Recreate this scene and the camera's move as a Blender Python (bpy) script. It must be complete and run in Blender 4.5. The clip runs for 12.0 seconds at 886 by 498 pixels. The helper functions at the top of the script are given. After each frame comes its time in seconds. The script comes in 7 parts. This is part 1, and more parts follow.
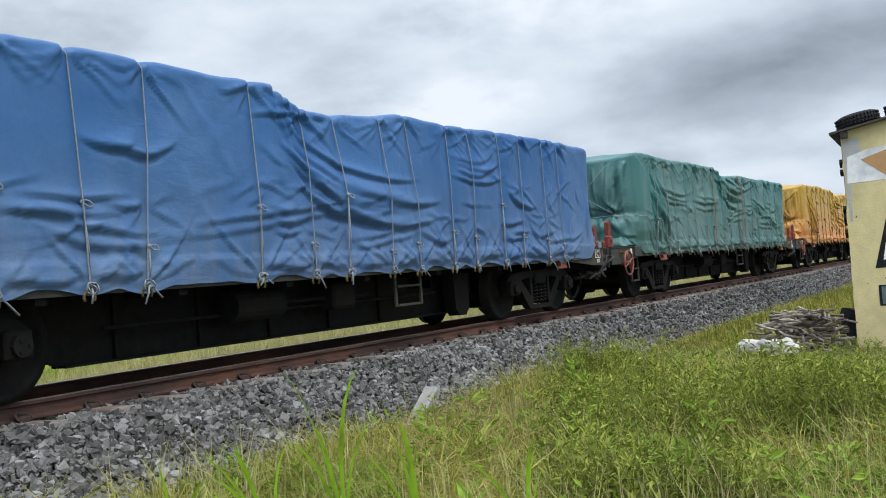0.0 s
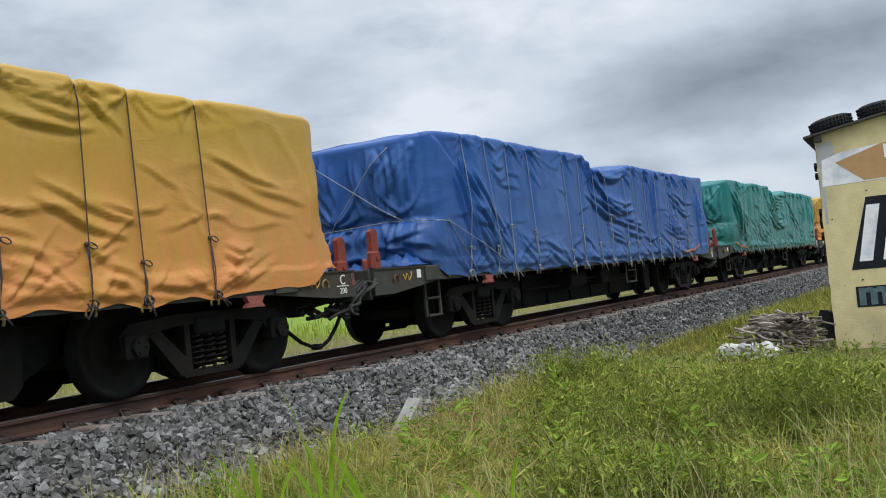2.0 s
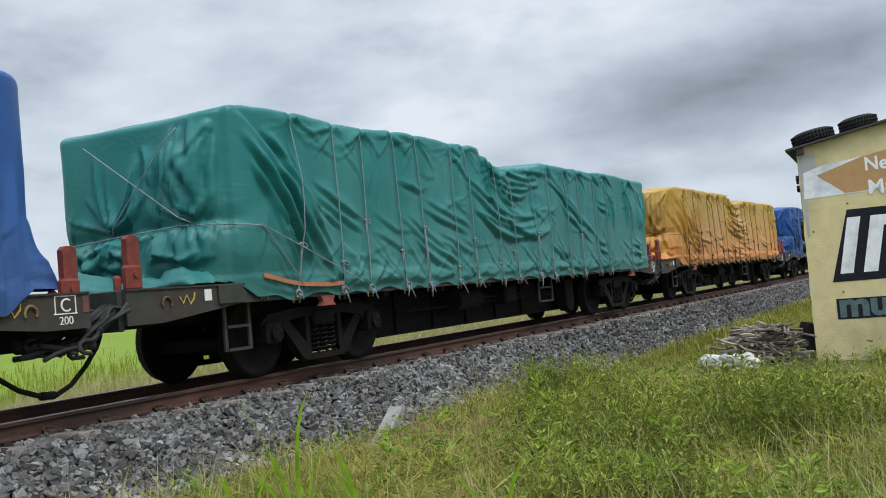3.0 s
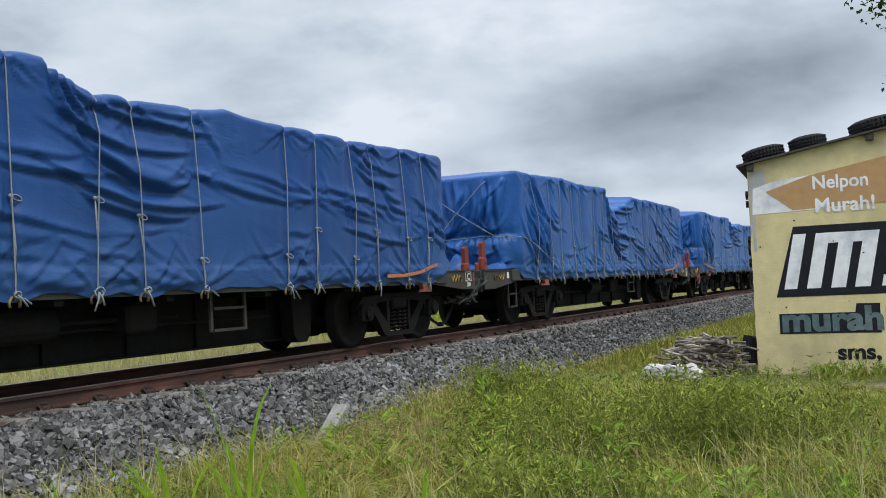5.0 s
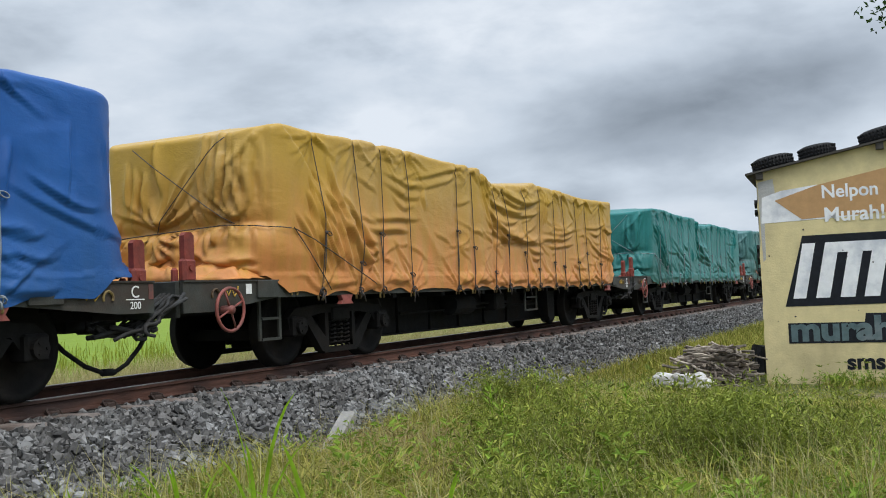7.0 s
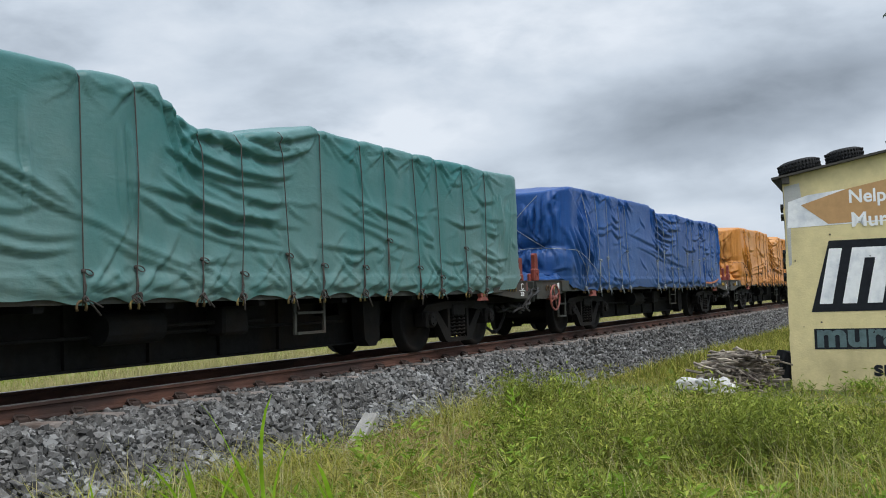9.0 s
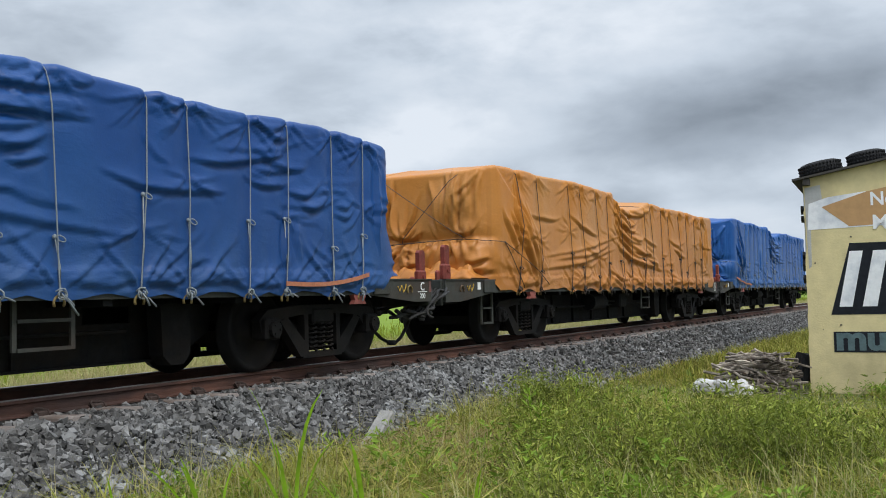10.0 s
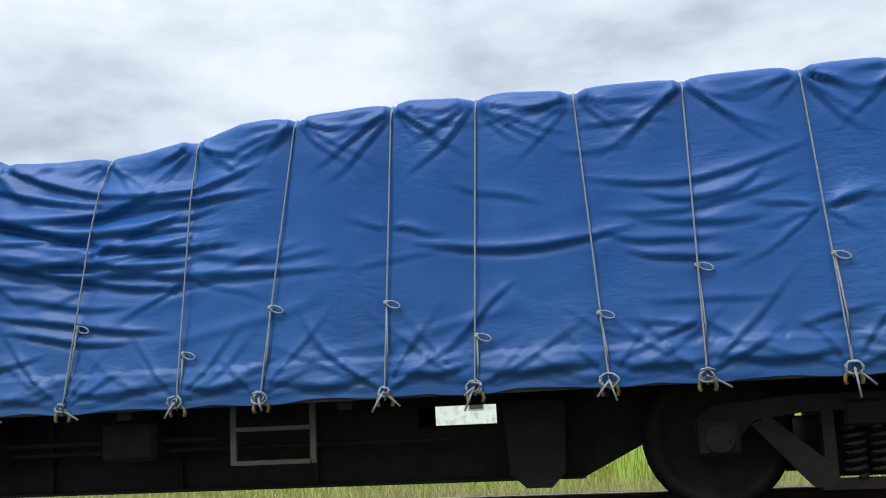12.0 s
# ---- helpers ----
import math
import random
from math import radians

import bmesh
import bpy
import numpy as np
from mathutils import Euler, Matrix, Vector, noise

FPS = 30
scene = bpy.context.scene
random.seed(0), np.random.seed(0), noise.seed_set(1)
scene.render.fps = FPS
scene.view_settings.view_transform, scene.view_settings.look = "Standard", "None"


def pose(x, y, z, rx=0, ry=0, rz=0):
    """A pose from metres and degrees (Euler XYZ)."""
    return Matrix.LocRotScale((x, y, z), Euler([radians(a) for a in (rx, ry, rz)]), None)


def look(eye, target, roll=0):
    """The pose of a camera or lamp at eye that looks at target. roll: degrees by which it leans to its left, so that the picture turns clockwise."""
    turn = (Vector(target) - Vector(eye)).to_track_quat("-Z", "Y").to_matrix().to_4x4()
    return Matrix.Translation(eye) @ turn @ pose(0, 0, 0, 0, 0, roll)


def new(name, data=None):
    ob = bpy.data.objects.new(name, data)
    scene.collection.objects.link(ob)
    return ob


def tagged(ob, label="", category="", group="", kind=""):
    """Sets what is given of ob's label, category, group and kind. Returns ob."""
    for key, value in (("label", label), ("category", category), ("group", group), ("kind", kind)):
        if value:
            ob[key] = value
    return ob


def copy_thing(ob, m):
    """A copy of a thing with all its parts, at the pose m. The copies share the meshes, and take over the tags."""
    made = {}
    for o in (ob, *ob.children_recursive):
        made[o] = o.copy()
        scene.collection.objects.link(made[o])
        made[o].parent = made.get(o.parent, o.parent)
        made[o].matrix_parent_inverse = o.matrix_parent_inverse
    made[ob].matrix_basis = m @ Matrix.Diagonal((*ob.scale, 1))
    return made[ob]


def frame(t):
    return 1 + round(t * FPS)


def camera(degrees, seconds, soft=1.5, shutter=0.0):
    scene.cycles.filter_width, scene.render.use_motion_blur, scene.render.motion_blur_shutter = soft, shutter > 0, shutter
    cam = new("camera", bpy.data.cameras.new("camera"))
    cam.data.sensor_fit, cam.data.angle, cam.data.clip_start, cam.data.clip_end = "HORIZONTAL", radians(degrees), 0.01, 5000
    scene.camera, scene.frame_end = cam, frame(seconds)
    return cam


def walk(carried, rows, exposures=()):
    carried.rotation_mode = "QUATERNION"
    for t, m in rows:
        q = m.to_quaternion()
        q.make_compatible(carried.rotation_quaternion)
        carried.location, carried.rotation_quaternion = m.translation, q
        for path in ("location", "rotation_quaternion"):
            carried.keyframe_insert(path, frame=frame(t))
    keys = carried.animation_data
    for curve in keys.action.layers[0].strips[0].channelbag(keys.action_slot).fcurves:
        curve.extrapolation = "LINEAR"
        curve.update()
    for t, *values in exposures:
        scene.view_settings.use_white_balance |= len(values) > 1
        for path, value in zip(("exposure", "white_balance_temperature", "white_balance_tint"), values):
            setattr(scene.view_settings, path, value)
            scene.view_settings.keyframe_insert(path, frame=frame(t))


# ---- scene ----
# World: the track runs along y, the train comes towards -y. z = 0 is the top of the rails.
EYE = Vector((0.0, 0.0, 0.714))
XC = -7.135            # centre line of the track
RAIL = 0.545           # rail centres from the centre line
PITCH_W = 15.279       # wagon to wagon
SPEED, GAIN = 19.113, 0.023


def cam_pose(yaw, pitch, roll):
    a, b = radians(yaw), radians(pitch)
    way = Vector((-math.sin(a) * math.cos(b), math.cos(a) * math.cos(b), math.sin(b)))
    return look(EYE, EYE + way, roll)


cam = camera(47.67, 12.0, soft=1.0)
walk(cam, [(t, cam_pose(y, p, r)) for t, y, p, r in (
        (0, 30.43, 1.39, -4.35), (0.5, 30.35, 1.54, -4.90), (1, 30.02, 1.65, -5.20), (1.5, 29.59, 1.79, -5.44),
        (2, 29.22, 1.90, -5.55), (2.5, 28.96, 2.15, -5.29), (3, 28.24, 2.30, -5.03), (3.5, 27.24, 2.15, -4.43),
        (3.7, 26.62, 2.12, -4.54), (5.3, 25.44, 2.15, -2.57), (5.5, 25.34, 2.16, -2.70), (6, 25.52, 2.33, -2.79),
        (6.5, 25.64, 2.44, -2.64), (7, 25.94, 2.59, -2.41), (9, 27.27, 2.78, -1.96), (9.5, 27.81, 2.74, -1.71),
        (10, 28.29, 2.72, -1.34), (10.5, 28.71, 2.93, -1.63), (11, 29.22, 2.89, -1.45), (11.1, 29.42, 3.05, -1.70),
        (11.2, 30.88, 3.21, -1.77), (11.3, 34.52, 3.51, -2.55), (11.4, 40.04, 4.06, -3.24), (11.5, 47.34, 4.68, -2.58),
        (11.6, 56.31, 5.49, -2.70), (11.7, 66.58, 6.45, -3.03), (11.8, 77.67, 7.35, -2.91), (11.9, 88.97, 8.10, -2.93),
        (12, 100.34, 8.71, -2.79))], ((0, 0.17), (1.0, 0.1), (2.0, 0.0), (11.2, 0.0), (11.6, 0.08), (12, 0.2)))


def train_y(t):
    """How far the train still has to come at t seconds."""
    return -(SPEED * (t - 12) + GAIN * (t - 12) ** 2)


# ---- node helpers ----
class Nodes:
    def __init__(self, tree):
        self.tree = tree
        tree.nodes.clear()

    def add(self, kind, **values):
        n = self.tree.nodes.new(kind)
        for key, value in values.items():
            slot = key[2:]
            n.inputs[int(slot) if slot.isdigit() else slot.replace("_", " ")].default_value = value
        return n

    def link(self, a, b):
        self.tree.links.new(a, b)

    def math(self, op, a, b=None, clamp=False):
        n = self.add("ShaderNodeMath")
        n.operation, n.use_clamp = op, clamp
        for i, v in enumerate((a, b)):
            if v is None:
                continue
            if isinstance(v, (int, float)):
                n.inputs[i].default_value = v
            else:
                self.link(v, n.inputs[i])
        return n.outputs[0]

    def noise(self, vector, scale, detail=4.0, rough=0.55, distort=0.0):
        n = self.add("ShaderNodeTexNoise", i_Scale=scale, i_Detail=detail, i_Roughness=rough, i_Distortion=distort)
        if vector is not None:
            self.link(vector, n.inputs["Vector"])
        return n.outputs["Fac"]

    def ramp(self, fac, *stops):
        n = self.add("ShaderNodeValToRGB")
        e = n.color_ramp.elements
        while len(e) < len(stops):
            e.new(0.5)
        for el, (at, col) in zip(e, stops):
            el.position = at
            el.color = (*col, 1) if len(col) == 3 else col
        self.link(fac, n.inputs[0])
        return n.outputs[0]

    def mix(self, fac, a, b, blend="MIX"):
        n = self.add("ShaderNodeMix")
        n.data_type, n.blend_type = "RGBA", blend
        for i, v in ((0, fac), (6, a), (7, b)):
            if isinstance(v, (int, float)):
                n.inputs[i].default_value = v
            elif isinstance(v, tuple):
                n.inputs[i].default_value = (*v, 1)
            else:
                self.link(v, n.inputs[i])
        return n.outputs[2]

    def mapped(self, vector, scale=(1, 1, 1), turn=(0, 0, 0)):
        n = self.add("ShaderNodeMapping")
        n.inputs["Scale"].default_value = scale
        n.inputs["Rotation"].default_value = turn
        self.link(vector, n.inputs["Vector"])
        return n.outputs[0]


# ---- sky and light ----
def build_world():
    world = bpy.data.worlds.new("overcast_sky")
    world.use_nodes = True
    scene.world = world
    n = Nodes(world.node_tree)
    gen = n.add("ShaderNodeTexCoord").outputs["Generated"]
    sep = n.add("ShaderNodeSeparateXYZ")
    n.link(gen, sep.inputs[0])
    x, y, z = sep.outputs
    az = n.math("ARCTAN2", n.math("MULTIPLY", x, -1.0), y)
    el = n.math("ARCSINE", z)
    flat = n.add("ShaderNodeCombineXYZ")
    n.link(n.math("MULTIPLY", az, 5.0), flat.inputs[0])
    n.link(n.math("MULTIPLY", el, 11.0), flat.inputs[1])
    big = n.noise(flat.outputs[0], 0.9, 7.0, 0.50, 0.15)
    fine = n.noise(flat.outputs[0], 2.6, 7.0, 0.55, 0.15)
    tone = n.math("ADD", n.math("MULTIPLY", big, 0.72), n.math("MULTIPLY", fine, 0.28))
    # grey undersides of single clouds: azimuth, elevation, half widths (degrees), depth
    for a0, e0, sa, se, deep in ((8, 10.4, 11, 2.6, 0.26), (20, 8.4, 7, 1.6, 0.09), (36, 13.0, 7, 2.0, 0.10), (28, 17.6, 3, 1.1, 0.18),
                                 (52, 12.0, 6, 2.0, 0.08), (14, 5.0, 12, 0.9, 0.10), (25, 14.5, 8, 2.0, -0.10), (30, 9.5, 5, 1.6, -0.08)):
        p = n.math("POWER", n.math("DIVIDE", n.math("SUBTRACT", az, radians(a0)), radians(sa)), 2.0)
        q = n.math("POWER", n.math("DIVIDE", n.math("SUBTRACT", el, radians(e0)), radians(se)), 2.0)
        g = n.math("EXPONENT", n.math("MULTIPLY", n.math("ADD", p, q), -1.0))
        g = n.math("MULTIPLY", g, n.math("ADD", n.math("MULTIPLY", fine, 2.2), -0.1))
        tone = n.math("SUBTRACT", tone, n.math("MULTIPLY", g, deep))
    col = n.ramp(tone, (0.12, (0.25, 0.295, 0.355)), (0.31, (0.41, 0.475, 0.56)), (0.46, (0.62, 0.70, 0.80)), (0.62, (0.80, 0.865, 0.95)))
    # an overcast dome is brighter overhead than near the horizon
    lift = n.add("ShaderNodeMapRange", i_From_Min=0.36, i_From_Max=0.95, i_To_Min=1.0, i_To_Max=2.7)
    n.link(z, lift.inputs["Value"])
    sky = n.add("ShaderNodeTexSky")
    sky.sky_type, sky.sun_disc, sky.sun_elevation, sky.sun_rotation = "NISHITA", False, radians(54.5), radians(113.8)
    bright = n.mix(1.0, col, lift.outputs[0], "MULTIPLY")
    bg = n.add("ShaderNodeBackground", i_Strength=1.0)
    n.link(bright, bg.inputs["Color"])
    bg2 = n.add("ShaderNodeBackground", i_Strength=0.05)
    n.link(sky.outputs[0], bg2.inputs["Color"])
    both = n.add("ShaderNodeMixShader", i_0=0.06)
    n.link(bg.outputs[0], both.inputs[1])
    n.link(bg2.outputs[0], both.inputs[2])
    out = n.add("ShaderNodeOutputWorld")
    n.link(both.outputs[0], out.inputs["Surface"])
    sun = bpy.data.lights.new("sun", "SUN")
    sun.energy, sun.angle, sun.color = 1.75, radians(16), (1.0, 0.97, 0.92)
    lamp = new("sun", sun)
    lamp.matrix_world = look((34, -15, 52), (0, 0, 0))


build_world()
scene.view_settings.exposure = 0.0


# ---- materials ----
def material(name, color, rough=0.7, metal=0.0, spread=0.25, grain=8.0, bump=0.15, bump_scale=40.0, second=None, second_at=0.55, coords="Object", stretch=(1, 1, 1), per_object=0.0, per_island=0.0, spec=0.5):
    """A surface with a base colour, variation at two scales, patches of a second colour, and fine relief."""
    m = bpy.data.materials.new(name)
    m.use_nodes = True
    n = Nodes(m.node_tree)
    vec = n.mapped(n.add("ShaderNodeTexCoord").outputs[coords], stretch)
    coarse = n.noise(vec, grain * 0.18, 5.0, 0.6)
    small = n.noise(vec, grain, 6.0, 0.65)
    dark = tuple(c * (1 - spread) for c in color)
    light = tuple(min(1, c * (1 + spread)) for c in color)
    col = n.ramp(small, (0.3, dark), (0.7, light))
    if second:
        fac = n.ramp(coarse, (second_at - 0.06, (0, 0, 0)), (second_at + 0.1, (1, 1, 1)))
        col = n.mix(fac, col, n.mix(small, tuple(c * 0.7 for c in second), second))
    if per_object or per_island:
        src = n.add("ShaderNodeObjectInfo").outputs["Random"] if per_object else n.add("ShaderNodeNewGeometry").outputs["Random Per Island"]
        k = per_object or per_island
        v = n.math("ADD", n.math("MULTIPLY", src, 2 * k), 1 - k)
        hsv = n.add("ShaderNodeHueSaturation")
        n.link(col, hsv.inputs["Color"])
        n.link(v, hsv.inputs["Value"])
        col = hsv.outputs[0]
    b = n.add("ShaderNodeBsdfPrincipled", i_Roughness=rough, i_Metallic=metal)
    b.inputs["Specular IOR Level"].default_value = spec
    n.link(col, b.inputs["Base Color"])
    r = n.add("ShaderNodeMapRange", i_To_Min=max(0.05, rough - 0.12), i_To_Max=min(1, rough + 0.12))
    n.link(coarse, r.inputs["Value"])
    n.link(r.outputs[0], b.inputs["Roughness"])
    if bump:
        bp = n.add("ShaderNodeBump", i_Strength=bump, i_Distance=0.02)
        n.link(n.noise(vec, bump_scale, 5.0, 0.6), bp.inputs["Height"])
        n.link(bp.outputs[0], b.inputs["Normal"])
    out = n.add("ShaderNodeOutputMaterial")
    n.link(b.outputs[0], out.inputs["Surface"])
    return m


def tarpaulin(name, color, faded, amount, stain, soiled=0.55, reach=2.0):
    """Woven plastic sheet: faded patches, streaks of dirt that ran down, creases and weave."""
    m = bpy.data.materials.new(name)
    m.use_nodes = True
    n = Nodes(m.node_tree)
    vec = n.add("ShaderNodeTexCoord").outputs["Object"]
    cloud = n.noise(vec, 0.45, 4.0, 0.6, 0.4)
    fade = n.ramp(cloud, (0.62 - amount * 0.45, (0, 0, 0)), (0.95 - amount * 0.35, (1, 1, 1)))
    col = n.mix(fade, color, faded)
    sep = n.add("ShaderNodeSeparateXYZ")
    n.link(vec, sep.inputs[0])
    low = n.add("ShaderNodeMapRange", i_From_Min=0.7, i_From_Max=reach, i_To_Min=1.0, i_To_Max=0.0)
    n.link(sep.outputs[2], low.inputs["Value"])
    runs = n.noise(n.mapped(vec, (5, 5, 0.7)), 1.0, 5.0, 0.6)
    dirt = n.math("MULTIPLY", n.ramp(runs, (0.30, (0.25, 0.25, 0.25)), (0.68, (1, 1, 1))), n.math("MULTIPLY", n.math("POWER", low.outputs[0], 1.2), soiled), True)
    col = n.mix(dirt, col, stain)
    speck = n.noise(vec, 22.0, 6.0, 0.7)
    col = n.mix(n.ramp(speck, (0.3, (0.16, 0.16, 0.16)), (0.62, (0, 0, 0))), col, tuple(c * 0.5 for c in color))
    b = n.add("ShaderNodeBsdfPrincipled", i_Roughness=0.46)
    b.inputs["Specular IOR Level"].default_value = 0.36
    n.link(col, b.inputs["Base Color"])
    # small crumples: sharp crests where two slopes of the cloth meet
    def crests(scale, turn, size):
        f = n.noise(n.mapped(vec, scale, turn), size, 3.0, 0.5, 0.35)
        return n.math("SUBTRACT", 1.0, n.math("MULTIPLY", n.math("ABSOLUTE", n.math("SUBTRACT", f, 0.5)), 5.0), True)

    where = n.ramp(n.noise(vec, 0.9, 2.0, 0.5), (0.40, (0.15, 0.15, 0.15)), (0.62, (1, 1, 1)))
    total = n.math("ADD", crests((1.6, 0.8, 2.2), (0.5, 0, 0), 2.6), crests((1.6, 0.9, 2.6), (-0.6, 0, 0), 5.0))
    b1 = n.add("ShaderNodeBump", i_Strength=0.16, i_Distance=0.012)
    n.link(n.math("MULTIPLY", total, where), b1.inputs["Height"])
    b2 = n.add("ShaderNodeBump", i_Strength=0.12, i_Distance=0.01)
    n.link(n.noise(vec, 60.0, 3.0, 0.6), b2.inputs["Height"])
    n.link(b1.outputs[0], b2.inputs["Normal"])
    n.link(b2.outputs[0], b.inputs["Normal"])
    out = n.add("ShaderNodeOutputMaterial")
    n.link(b.outputs[0], out.inputs["Surface"])
    return m


def foliage(name, colors, rough=0.6, through_light=0.22):
    """Leaves and blades: colour by blade, thin enough to let light through."""
    m = bpy.data.materials.new(name)
    m.use_nodes = True
    n = Nodes(m.node_tree)
    rnd = n.add("ShaderNodeNewGeometry").outputs["Random Per Island"]
    steps = [(i / (len(colors) - 1), c) for i, c in enumerate(colors)]
    col = n.ramp(rnd, *steps)
    where = n.add("ShaderNodeTexCoord").outputs["Object"]
    patch = n.noise(where, 1.1, 4.0, 0.6)
    col = n.mix(n.ramp(patch, (0.42, (0, 0, 0)), (0.62, (0.75, 0.75, 0.75))), col, colors[-1])
    other = n.noise(n.mapped(where, (1.7, 1.7, 1.7)), 1.3, 4.0, 0.6)
    col = n.mix(n.ramp(other, (0.50, (0, 0, 0)), (0.66, (0.7, 0.7, 0.7))), col, colors[0])
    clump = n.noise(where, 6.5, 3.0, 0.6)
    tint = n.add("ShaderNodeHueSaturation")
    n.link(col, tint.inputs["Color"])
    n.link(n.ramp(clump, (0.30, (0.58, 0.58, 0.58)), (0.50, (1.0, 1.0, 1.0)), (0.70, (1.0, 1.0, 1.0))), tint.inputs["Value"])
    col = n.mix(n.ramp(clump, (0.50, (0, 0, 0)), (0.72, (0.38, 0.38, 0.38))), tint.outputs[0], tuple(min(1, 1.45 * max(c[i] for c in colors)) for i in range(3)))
    b = n.add("ShaderNodeBsdfPrincipled", i_Roughness=rough)
    b.inputs["Specular IOR Level"].default_value = 0.12
    n.link(col, b.inputs["Base Color"])
    t = n.add("ShaderNodeBsdfTranslucent")
    n.link(col, t.inputs["Color"])
    mx = n.add("ShaderNodeMixShader", i_0=through_light)
    n.link(b.outputs[0], mx.inputs[1])
    n.link(t.outputs[0], mx.inputs[2])
    out = n.add("ShaderNodeOutputMaterial")
    n.link(mx.outputs[0], out.inputs["Surface"])
    return m


